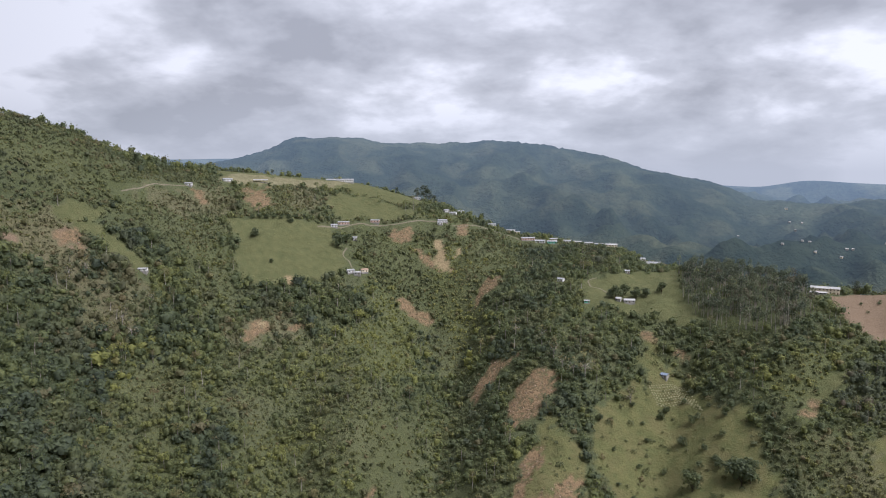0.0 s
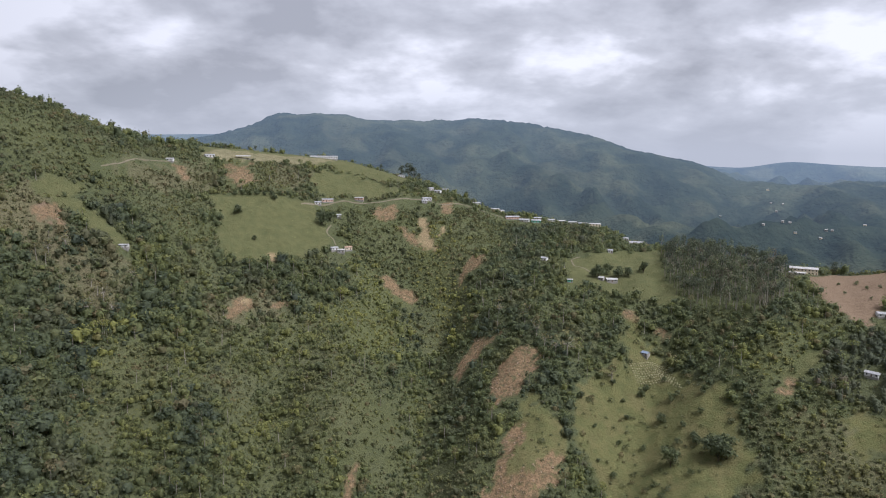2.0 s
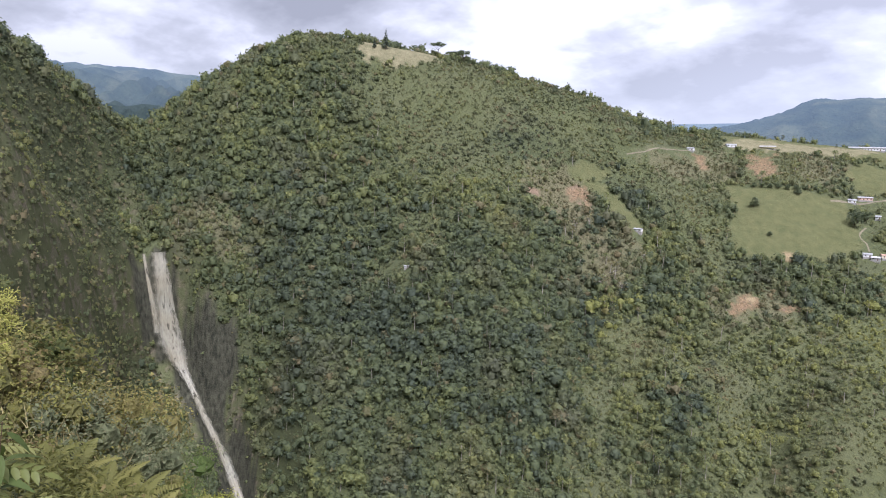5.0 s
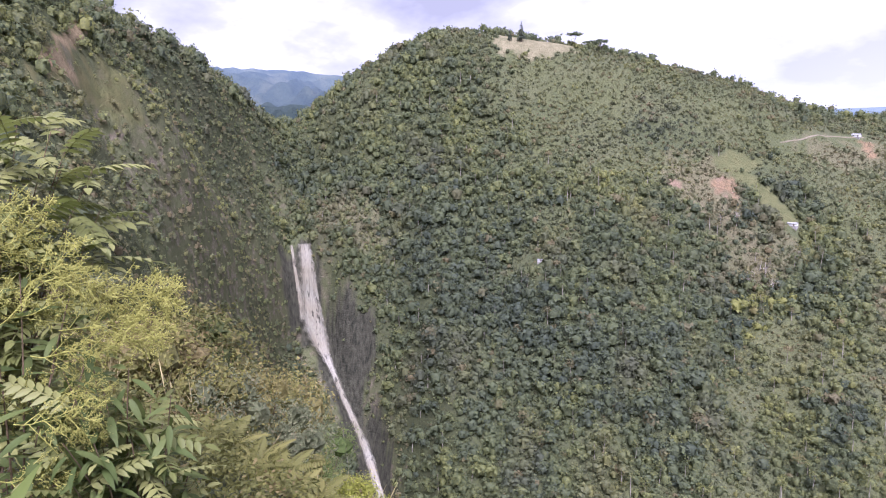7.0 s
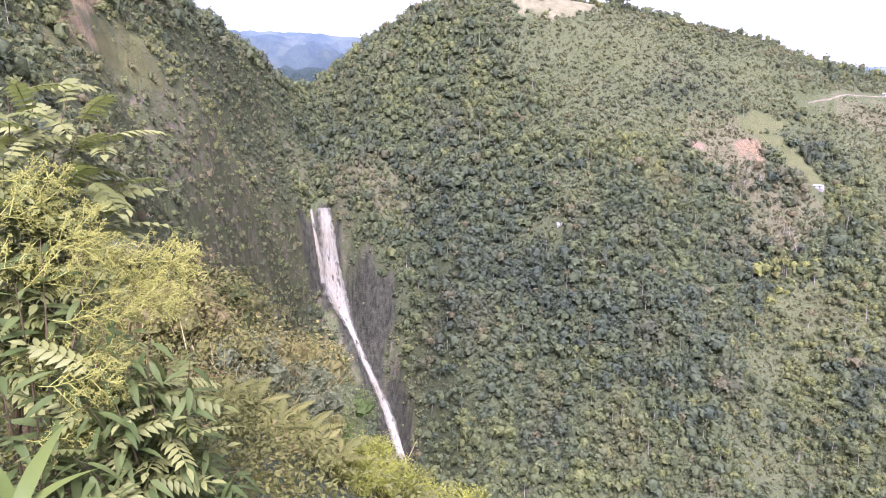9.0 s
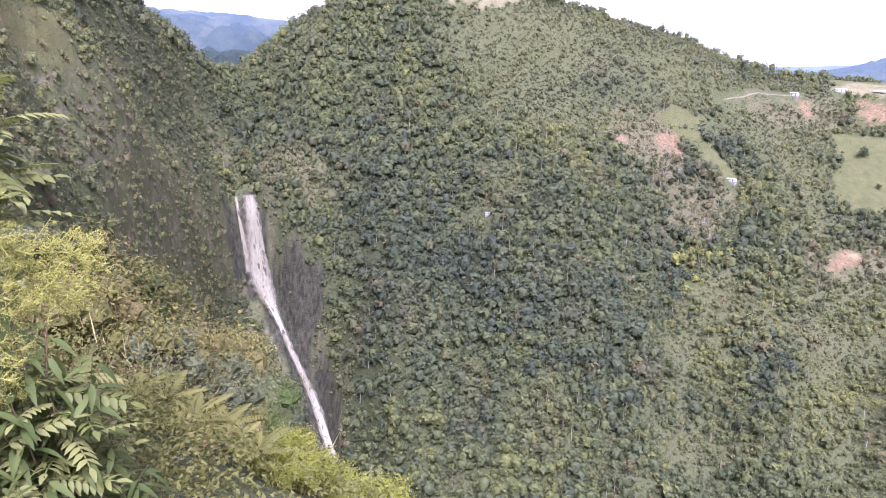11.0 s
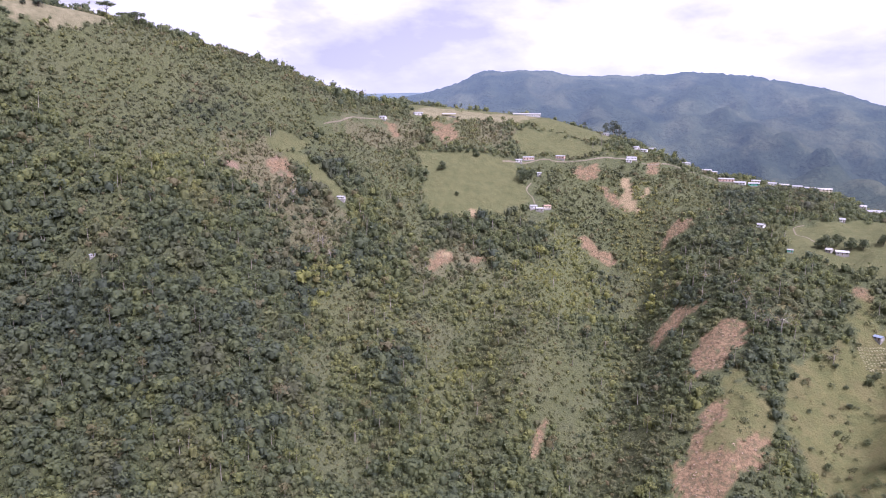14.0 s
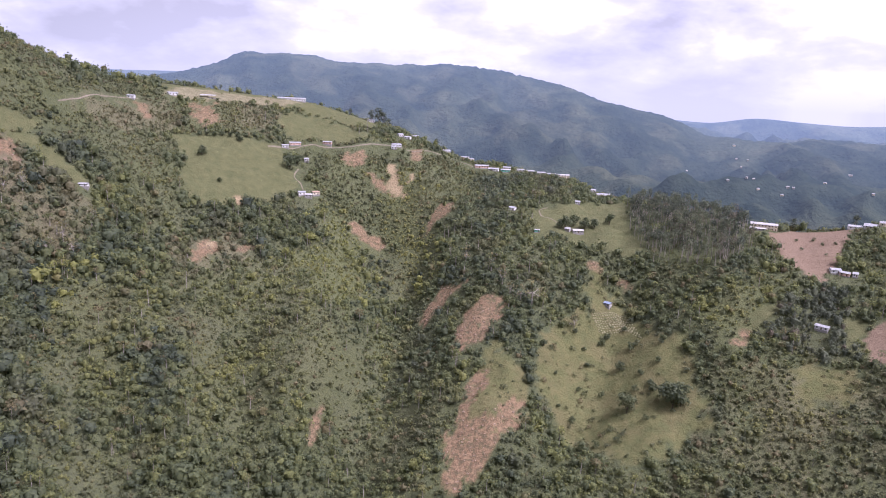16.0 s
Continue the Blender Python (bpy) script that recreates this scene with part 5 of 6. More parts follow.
stand("broadleaf", 181, 710, 14.7)
stand("broadleaf", 192, 718, 12.4)
stand("broadleaf", 202, 708, 13.5)
stand("broadleaf", 212, 707, 11.1)
stand("broadleaf", 230, 713, 12.5)
stand("broadleaf", 176, 713, 9.8)
stand("broadleaf", 186, 487, 16.6)
stand("broadleaf", 210, 499, 9.0)
stand("broadleaf", 218, 477, 21.9)
stand("broadleaf", 216, 485, 16.0)
stand("broadleaf", 225, 478, 17.6)
stand("broadleaf", 195, 538, 8.6)
stand("broadleaf", 209, 555, 7.9)
stand("broadleaf", 220, 519, 5.7)
stand("broadleaf", 229, 537, 7.8)
stand("broadleaf", 188, 572, 7.0)
stand("broadleaf", 170, 550, 4.8)
stand("broadleaf", 131, 554, 6.7)
stand("broadleaf", 206, 518, 5.6)
stand("broadleaf", 195, 578, 6.1)
stand("broadleaf", 164, 575, 5.0)
stand("broadleaf", 210, 505, 6.4)
stand("bush", 414, 639, 4.4)
stand("bush", 414, 623, 3.7)
stand("bush", 423, 617, 3.7)
stand("bush", 391, 619, 3.1)
stand("bush", 398, 641, 3.2)
stand("bush", 400, 594, 3.0)
stand("bush", 146, 498, 6.1)
stand("bush", 158, 528, 4.6)
stand("bush", 136, 506, 3.9)
stand("bush", 170, 476, 5.1)
stand("bush", 176, 522, 5.5)
stand("bush", 170, 563, 4.4)
stand("bush", 211, 580, 5.2)
stand("bush", 198, 506, 5.4)
stand("bush", 172, 463, 5.8)
stand("bush", 156, 465, 6.6)
stand("bush", 139, 534, 4.1)
stand("bush", 196, 472, 5.1)
stand("snag", -58, 606, 17.3)
stand("snag", -65, 586, 7.9)
stand("snag", -42, 584, 10.8)
stand("snag", 303, 590, 32.1)
stand("snag", 323, 670, 13.7)
stand("snag", 293, 691, 12.5)
stand("bare", 102, 620, 21.0)
stand("bare", 126, 593, 28.4)
stand("bare", 116, 596, 20.3)
stand("bare", 163, 577, 17.0)
stand("bare", 72, 674, 22.6)
stand("bare", 138, 601, 18.5)
stand("bare", 94, 643, 19.5)
stand("bare", 108, 608, 16.5)
stand("bare", -295, 582, 26.1)
stand("bare", -287, 595, 22.1)
stand("bare", -336, 602, 16.1)
stand("bare", -327, 614, 19.7)
stand("bare", -277, 590, 19.6)
stand("bare", -275, 629, 14.9)
stand("tall", 475, 667, 15.0)
stand("tall", 424, 693, 14.9)
stand("tall", 436, 693, 9.6)
stand("tall", 501, 648, 10.9)
stand("tall", 421, 702, 9.6)

# ---- woods and scrub on the slopes ----
rng = np.random.default_rng(11)
STEP = 3.35
gx, gy = np.meshgrid(np.arange(-960, 760, STEP), np.arange(-40, 1080, STEP))
gx = (gx + rng.uniform(-0.5, 0.5, gx.shape) * STEP).ravel()
gy = (gy + rng.uniform(-0.5, 0.5, gy.shape) * STEP).ravel()
g_yaw, g_d = np.degrees(np.arctan2(-gx, gy)), np.hypot(gx, gy)
g_crest = pchip([k[0] for k in CREST], [k[1] for k in CREST], g_yaw)
g_foot = pchip([k[0] for k in FOOT], [k[1] for k in FOOT], g_yaw)
keep = (g_yaw > -46) & (g_yaw < 93) & (g_d < g_crest + 22) & (g_d > np.where(g_yaw > 64, 110, g_foot - 55))
gx, gy, g_yaw, g_d = gx[keep], gy[keep], g_yaw[keep], g_d[keep]
open_land = covered(("grass", "pasture", "dry", "soil", "ochre", "plough"), gx, gy)
# the growth below a slip stays low
open_land |= covered(("soil", "ochre", "pasture"), gx * 1.011, gy * 1.011)
blur = rng.normal(size=(2, len(gx))) * 13
in_rock, in_scrub = covered(("rock",), gx, gy), covered(("scrub",), gx + blur[0], gy + blur[1])
g_size = tone_at(gx + blur[0] * 0.5, gy + blur[1] * 0.5)[2]
in_sward = covered(("sward",), gx, gy)
in_olive, in_thick, in_tall = covered(("olive",), gx, gy), covered(("thicket",), gx, gy), covered(("plantation",), gx, gy)
bare_cliff = (g_yaw > 64.4) & (ground_at(gx * 1.006, gy * 1.006) - ground_at(gx * 0.994, gy * 0.994) > g_d * 0.012 * 1.7)
water_r, _ = near_line(gx, gy, [(63.6, 696), (63.3, 672), (62.1, 660), (60.7, 636), (59.6, 622), (58.2, 592), (56.5, 540)])
free = ~open_land & (water_r > np.where(g_d > 655, 11, 6)) & ~covered(("wet",), gx, gy)
for hx, hy, hw in HOMES:
    hd = math.hypot(hx, hy)
    ux, uy = hx / hd, hy / hd
    ahead, aside = (gx - hx) * ux + (gy - hy) * uy, np.abs((gy - hy) * ux - (gx - hx) * uy)
    free &= ~((ahead > np.where(in_tall, -42, -22)) & (ahead < 7) & (aside < hw * 0.5 + 2.0))
free &= ~covered_lane(gx, gy)
luck = rng.random(len(gx))
# as many trees on a square metre of slope, however steep it is
lean = np.abs(ground_at(gx * 1.008, gy * 1.008) - ground_at(gx * 0.992, gy * 0.992)) / (g_d * 0.016)
stocked = luck < 0.74 * np.sqrt(1 + np.minimum(lean, 2.4) ** 2)
luck = rng.random(len(gx))
free &= stocked
brushy = waves(gx, gy, 140, 61) + 0.5 * waves(gx, gy, 50, 62) + np.where(g_d > 760, 0.35, 0) + np.where(g_yaw > 66, 0.25, 0)
low_growth = free & (in_scrub | in_sward | in_olive | in_rock | bare_cliff | ((brushy > 0.9) & (lean < 1.0))) & ~in_tall
sel = free & ~low_growth & ~in_tall & ~in_thick & (luck < np.where(covered(("orchard",), gx, gy), 0.70, np.where(covered(("burnt",), gx, gy), 0.55, np.where(g_size < 0.62, 0.74, 0.89))))
wd = rng.gamma(3.6, 1.95, len(gx)).clip(3.0, 15) * np.clip(0.70 + (g_yaw - 4) * 0.02, 0.70, 1.0) * np.where(g_d > 820, 0.85, 1) * g_size
wooded("forest", "dense mixed green forest covering the valley sides", "forest", M_LEAF, rng, gx[sel & (g_d < 640)], gy[sel & (g_d < 640)],
       wd[sel & (g_d < 640)], wd[sel & (g_d < 640)] * rng.uniform(0.58, 0.9, (sel & (g_d < 640)).sum()), 40, 0.105, 0.42, body=(5, 2))
far_sel = sel & (g_d >= 640)
wooded("forest", "dense green forest on the upper slopes and ridges", "forest", M_LEAF, rng, gx[far_sel], gy[far_sel],
       wd[far_sel], wd[far_sel] * rng.uniform(0.62, 0.95, far_sel.sum()), 28, 0.120, 0.42, brown=0.03, body=(5, 2))
# low growth
sel = low_growth & (luck < np.where(in_sward, 0.55, np.where(in_rock | bare_cliff, 0.62, 0.92)))
ws = rng.gamma(5.0, 0.8, len(gx)).clip(1.8, 8) * (0.45 + 0.55 * g_size)
wooded("scrub", "yellow-green scrub and small bushes on steep slopes", "scrub", M_SCRUB, rng, gx[sel], gy[sel], ws[sel], ws[sel] * rng.uniform(0.5, 0.9, sel.sum()), 14, 0.16, 0.35, (0.0, 0.95), 0.10, body=(4, 2))
sel = in_thick & free
wooded("thicket", "dark green coffee bushes planted close together", "bushes", M_TALL, rng, gx[sel], gy[sel], ws[sel] * 1.2, ws[sel] * 1.2, 44, 0.10, 0.35, body=(6, 2))
# tall plantation with pale stems
sel = in_tall & free & (luck < 0.34)
tx, ty = gx[sel], gy[sel]
tz, th = ground_at(tx, ty), rng.uniform(11, 23, sel.sum())
v, f = trunks(rng, tx, ty, tz, th * 0.8, rng.uniform(0.24, 0.5, sel.sum()))
tagged(mesh_object("plantation_trunks", v, f, M_BARK), "slim pale trunks of a tall tree plantation", "tree trunks", kind="stuff")
v, f, which = crowns(rng, tx, ty, tz + th * 0.78, rng.uniform(4.4, 8.2, sel.sum()), th * 0.42, 110, 0.10)
shade = rng.random(sel.sum())
tagged(mesh_object("plantation_canopy", v, f, M_TALL, False, {"tint": shade[which], "dryness": (rng.random(sel.sum()) < 0.1)[which] * 0.7}), "dark crowns of a tall tree plantation", "forest", kind="stuff")
# single stems that rise out of the forest
sel = free & ~low_growth & (luck > 0.983) & (g_d < pchip([k[0] for k in CREST], [k[1] for k in CREST], g_yaw) - 70)
tx, ty = gx[sel], gy[sel]
tz, th = ground_at(tx, ty), rng.uniform(9, 16, sel.sum())
v, f = trunks(rng, tx, ty, tz, th, rng.uniform(0.20, 0.38, sel.sum()))
tagged(mesh_object("forest_trunks", v, f, M_BARK), "pale trunks rising from the forest", "tree trunks", kind="stuff")
wooded("forest_emergents", "pale crowns of tall trees above the forest", "forest", M_LEAF, rng, tx, ty, rng.uniform(5, 9, sel.sum()), th * 0.5, 80, 0.10, 1.85, (0.3, 1.0), 0.15)
# bushes dotted over the pastures
sel = covered(("pasture",), gx, gy) & ~covered(("soil",), gx, gy) & (luck < 0.6) & (rng.random(len(gx)) < 0.16 + 0.2 * (waves(gx, gy, 60, 71) > 0.5))
wooded("pasture_bushes", "small scattered bushes on a dry pasture", "bushes", M_SCRUB, rng, gx[sel], gy[sel], ws[sel] * 0.8, ws[sel] * 0.6, 48, 0.13, 0.3, (0.0, 0.6), 0.15)
# fine brush that fills the ground of the scrub and between the trees of the open slopes
fx0, fy0 = np.meshgrid(np.arange(-960, 760, 3.7), np.arange(200, 1060, 3.7))
fx0, fy0 = (fx0 + rng.uniform(-1.8, 1.8, fx0.shape)).ravel(), (fy0 + rng.uniform(-1.8, 1.8, fy0.shape)).ravel()
f_yaw, f_d = np.degrees(np.arctan2(-fx0, fy0)), np.hypot(fx0, fy0)
sel = (f_yaw > -44) & (f_yaw < 86) & (f_d > 330) & (f_d < pchip([k[0] for k in CREST], [k[1] for k in CREST], f_yaw) + 5)
fx0, fy0 = fx0[sel], fy0[sel]
brush = ~covered(("wet", "grass", "soil", "plough", "ochre", "dry", "pasture"), fx0, fy0)
for corners, wide in LANES:
    brush &= near_line(fx0, fy0, [(math.degrees(math.atan2(-a, b)), math.hypot(a, b)) for a, b in corners])[0] > 3.5
brush &= rng.random(len(fx0)) < 0.5
n = int(brush.sum())
wooded("brush", "low tangled brush and coarse grass", "brush", M_SCRUB, rng, fx0[brush], fy0[brush], rng.uniform(1.5, 4.2, n), rng.uniform(1.4, 3.4, n), 9, 0.22, 0.4, (0.0, 0.9), 0.1)
# tufts and weeds on the meadows
tuft = covered(("grass", "pasture"), fx0, fy0) & ~covered(("soil", "ochre"), fx0, fy0) & (rng.random(len(fx0)) < 0.10)
n = int(tuft.sum())
wooded("meadow_tufts", "coarse tufts of grass and weeds on the meadows", "grass", M_SCRUB, rng, fx0[tuft], fy0[tuft], rng.uniform(0.7, 1.8, n), rng.uniform(0.4, 0.9, n), 10, 0.24, 0.3, (0.1, 0.9), 0.1)
# bushes clinging to the cliffs beside the fall
cx0, cy0 = np.meshgrid(np.arange(-820, -150, 2.7), np.arange(20, 440, 2.7))
cx0, cy0 = (cx0 + rng.uniform(-1.3, 1.3, cx0.shape)).ravel(), (cy0 + rng.uniform(-1.3, 1.3, cy0.shape)).ravel()
c_yaw, c_d = np.degrees(np.arctan2(-cx0, cy0)), np.hypot(cx0, cy0)
c_lean = np.abs(ground_at(cx0 * 1.006, cy0 * 1.006) - ground_at(cx0 * 0.994, cy0 * 0.994)) / (c_d * 0.012)
by_fall = near_line(cx0, cy0, [(63.6, 696), (63.3, 672), (62.1, 660), (60.7, 636), (59.6, 622), (58.2, 592), (56.5, 540)])[0] < 60
sel = ((c_yaw > 62.5) | (by_fall & (c_yaw > 55))) & (c_yaw < 87) & (c_d > 200) & (c_d < pchip([k[0] for k in CREST], [k[1] for k in CREST], c_yaw) + 4)
sel &= near_line(cx0, cy0, [(63.6, 696), (63.3, 672), (62.1, 660), (60.7, 636), (59.6, 622), (58.2, 592), (56.5, 540)])[0] > 9
sel &= ~covered(("wet", "grass", "soil", "ochre"), cx0, cy0) | (rng.random(len(cx0)) < 0.08)
ledge = waves(cx0, cy0, 60, 81) + 0.6 * waves(cx0, cy0, 21, 82)
sel &= rng.random(len(cx0)) < np.clip(0.16 + 0.26 * np.minimum(c_lean, 2.2), 0, 0.75) * np.where(covered(("rock",), cx0, cy0), 0.62 + 0.38 * (ledge > 0.2), 1.0)
n = int(sel.sum())
wc = rng.gamma(5.0, 0.75, n).clip(1.5, 8)
wooded("cliff_scrub", "bushes and small trees clinging to a rocky cliff", "scrub", M_LEAF, rng, cx0[sel], cy0[sel], wc, wc * rng.uniform(0.65, 1.0, n), 22, 0.14, 0.3, (0.30, 1.0), 0.20, body=(5, 2))
# rubble on the earth slips
rub = covered(("soil",), fx0, fy0) & (rng.random(len(fx0)) < 0.55)
n = int(rub.sum())
v, f, which = crowns(rng, fx0[rub], fy0[rub], ground_at(fx0[rub], fy0[rub]), rng.uniform(1.0, 3.2, n), rng.uniform(0.5, 1.3, n), 9, 0.24)
tagged(mesh_object("rubble", v, f, plain("broken_earth_and_stone", (0.12, 0.088, 0.062), (0.40, 0.30, 0.22), 0.7, 0.95, 0.1)), "broken earth and stones on the slips", "rubble", kind="stuff")

# ---- planted rows on the pasture ----
M_ROW = plain("straw_and_young_plants", (0.17, 0.165, 0.085), (0.30, 0.28, 0.17), 1.4, 0.9, 0.1)


def mound_mesh():
    """A small mound of earth with a young plant on top."""
    bm = bmesh.new()
    base = [bm.verts.new((math.cos(k * 1.047), math.sin(k * 1.047), -0.25)) for k in range(6)]
    mid = [bm.verts.new((0.75 * math.cos(k * 1.047 + 0.4), 0.75 * math.sin(k * 1.047 + 0.4), 0.42)) for k in range(6)]
    top = bm.verts.new((0.05, -0.04, 0.7))
    for k in range(6):
        bm.faces.new([base[k], base[(k + 1) % 6], mid[(k + 1) % 6], mid[k]])
        bm.faces.new([mid[k], mid[(k + 1) % 6], top])
    me = bpy.data.meshes.new("mound")
    bm.to_mesh(me)
    bm.free()
    me.materials.append(M_ROW)
    return me


MOUND = mound_mesh()


def crop_row(corners):
    """A row of small mounds with young plants."""
    r = np.random.default_rng(int(abs(corners[0][0] * 10)))
    a = np.array(corners, float)
    s = np.linspace(0, 2, 17)
    x, y = pchip([0, 1, 2], a[:, 0], s), pchip([0, 1, 2], a[:, 1], s)
    row = tagged(new("crop_row"), "row of small pale mounds planted on the pasture", "crop row", group="planted rows on the pasture")
    row.matrix_world = pose(x[0], y[0], ground_at(x[0], y[0])[0])
    for px, py in zip(x, y):
        px, py = px + r.normal() * 0.15, py + r.normal() * 0.15
        w, h = r.uniform(0.8, 1.25), r.uniform(0.75, 1.25)
        ob = new("mound", MOUND)
        ob.parent = row
        ob.matrix_basis = pose(px - x[0], py - y[0], ground_at(px, py)[0] - ground_at(x[0], y[0])[0], 0, 0, r.uniform(0, 60)) @ Matrix.Diagonal((w, w, h, 1))


crop_row([(184.0, 595.4), (202.5, 600.4), (217.2, 593.5)])
crop_row([(184.8, 594.3), (203.5, 598.3), (217.8, 589.9)])
crop_row([(185.3, 592.5), (204.2, 595.6), (218.1, 585.5)])
crop_row([(185.9, 590.7), (205.1, 593.6), (218.3, 581.1)])
crop_row([(186.6, 589.6), (206.0, 591.5), (218.5, 576.8)])
crop_row([(187.1, 587.7), (207.0, 589.5), (219.0, 573.2)])
crop_row([(187.9, 586.6), (207.9, 587.5), (219.2, 568.8)])
crop_row([(188.4, 584.8), (208.5, 584.7), (219.6, 565.2)])
crop_row([(189.1, 583.7), (209.1, 582.0), (219.7, 560.9)])

# ---- plants at the lookout and on its own slope ----
def near_leaf(name, dark, light, shine=0.5, clear=0.3):
    k = Mat(name, shine, 0.16)
    f = k.math("ADD", k.math("MULTIPLY", k.each(), 0.7), k.math("MULTIPLY", k.noise(9.0, 3), 0.4), True)
    c = k.mix(f, dark, light)
    k.color(c)
    k.bump(k.noise(60, 3), 0.2, 0.004)
    return k.see_through_leaf(clear, k.mix(0.4, c, (0.25, 0.32, 0.06))).m


M_PINNATE = near_leaf("pinnate_leaf", (0.088, 0.104, 0.026), (0.230, 0.230, 0.080), 0.5)
M_LANCE = near_leaf("lance_leaf", (0.040, 0.062, 0.017), (0.112, 0.136, 0.040), 0.6)
M_STRAP = near_leaf("strap_leaf", (0.070, 0.100, 0.020), (0.125, 0.150, 0.036))
M_FERN = near_leaf("fern_frond", (0.090, 0.092, 0.024), (0.190, 0.175, 0.052), 0.6)
M_BLOOM = plain("yellow_green_buds", (0.220, 0.222, 0.046), (0.350, 0.332, 0.085), 30, 0.7)
M_STEM = plain("reddish_stem", (0.085, 0.060, 0.034), (0.160, 0.115, 0.065), 20, 0.7)
M_BUSH = leaf_material("shrub_leaves", (0.052, 0.066, 0.020), (0.220, 0.212, 0.050), (0.215, 0.160, 0.070), 0.35, 9.0)
M_TAWNY = leaf_material("tawny_shrub_leaves", (0.090, 0.092, 0.024), (0.310, 0.285, 0.075), (0.235, 0.175, 0.085), 0.35, 9.0)
M_GREY = leaf_material("grey_green_leaves", (0.085, 0.104, 0.050), (0.215, 0.225, 0.110), (0.220, 0.185, 0.105), 0.4, 9.0)
M_ROUND = leaf_material("dark_tree_leaves", (0.072, 0.105, 0.026), (0.150, 0.190, 0.048), (0.100, 0.090, 0.040), 0.4, 4.0)
M_LIME = leaf_material("lime_shrub_leaves", (0.140, 0.160, 0.022), (0.410, 0.415, 0.075), (0.26, 0.21, 0.08), 0.4, 9.0)


def blade(bm, base, way, up, length, wide, droop=0.2, steps=4):
    """One leaf blade, folded along its rib, from its base along way."""
    way, up = Vector(way).normalized(), Vector(up).normalized()
    side = way.cross(up).normalized()
    up = side.cross(way)
    rows = []
    for i in range(steps + 1):
        u = i / steps
        w = wide * 0.5 * math.sin(math.pi * min(1, 0.06 + 0.94 * u) ** 0.75) * (1 if i < steps else 0.02)
        c = Vector(base) + way * (length * u) - up * (droop * length * u * u)
        rows.append([bm.verts.new(c - side * w + up * w * 0.25), bm.verts.new(c), bm.verts.new(c + side * w + up * w * 0.25)])
    for a, b in zip(rows, rows[1:]):
        bm.faces.new([a[0], a[1], b[1], b[0]])
        bm.faces.new([a[1], a[2], b[2], b[1]])


def leaf_mesh(name, bm, material):
    for f in bm.faces:
        f.smooth = True
    me = bpy.data.meshes.new(name)
    bm.to_mesh(me)
    bm.free()
    me.materials.append(material)
    return me


def pinnate_mesh(pairs=6, length=0.40, leaflet=0.092, wide=0.046):
    bm = bmesh.new()
    pts = [Vector((0, length * i / 8, 0.10 * length * math.sin(i / 8 * 2.2) - 0.12 * length * (i / 8) ** 2)) for i in range(9)]
    for a, b in zip(pts, pts[1:]):
        limb(bm, a, b, 0.0032, 0.0028, 4)
    for k in range(pairs):
        u = 0.2 + 0.78 * k / pairs
        c = pts[0].lerp(pts[8], u)
        c.z = 0.10 * length * math.sin(u * 2.2) - 0.12 * length * u * u
        for s in (-1, 1):
            blade(bm, c, (s, 0.65, -0.15), (0, -0.1, 1), leaflet * (1 - 0.25 * abs(u - 0.5)), wide, 0.22, 3)
    blade(bm, pts[8], (0, 1, -0.2), (0, 0, 1), leaflet, wide, 0.2, 3)
    return leaf_mesh("pinnate_leaf", bm, M_PINNATE)


def lance_mesh(length=0.27, wide=0.064):
    bm = bmesh.new()
    limb(bm, (0, 0, 0), (0, 0.05, 0.005), 0.003, 0.0025, 4)
    blade(bm, (0, 0.05, 0.005), (0, 1, 0.1), (0, 0, 1), length, wide, 0.35, 6)
    return leaf_mesh("lance_leaf", bm, M_LANCE)


def strap_mesh(length=0.75, wide=0.115):
    bm = bmesh.new()
    blade(bm, (0, 0, 0), (0, 0.75, 0.65), (0, -0.65, 0.75), length, wide, 0.55, 9)
    return leaf_mesh("strap_leaf", bm, M_STRAP)


def frond_mesh(length=0.8):
    bm = bmesh.new()
    at = lambda u: Vector((0, length * u, length * (0.45 * u - 0.65 * u * u)))
    for i in range(12):
        limb(bm, at(i / 12), at((i + 1) / 12), 0.006 - 0.0004 * i, 0.0056 - 0.0004 * i, 4)
    for i in range(20):
        u = 0.12 + 0.87 * i / 20
        for s in (-1, 1):
            blade(bm, at(u), (s, 0.35, -0.1), (0, 0, 1), length * 0.24 * math.sin(math.pi * (0.15 + 0.83 * u)), 0.036, 0.25, 3)
    return leaf_mesh("frond", bm, M_FERN)


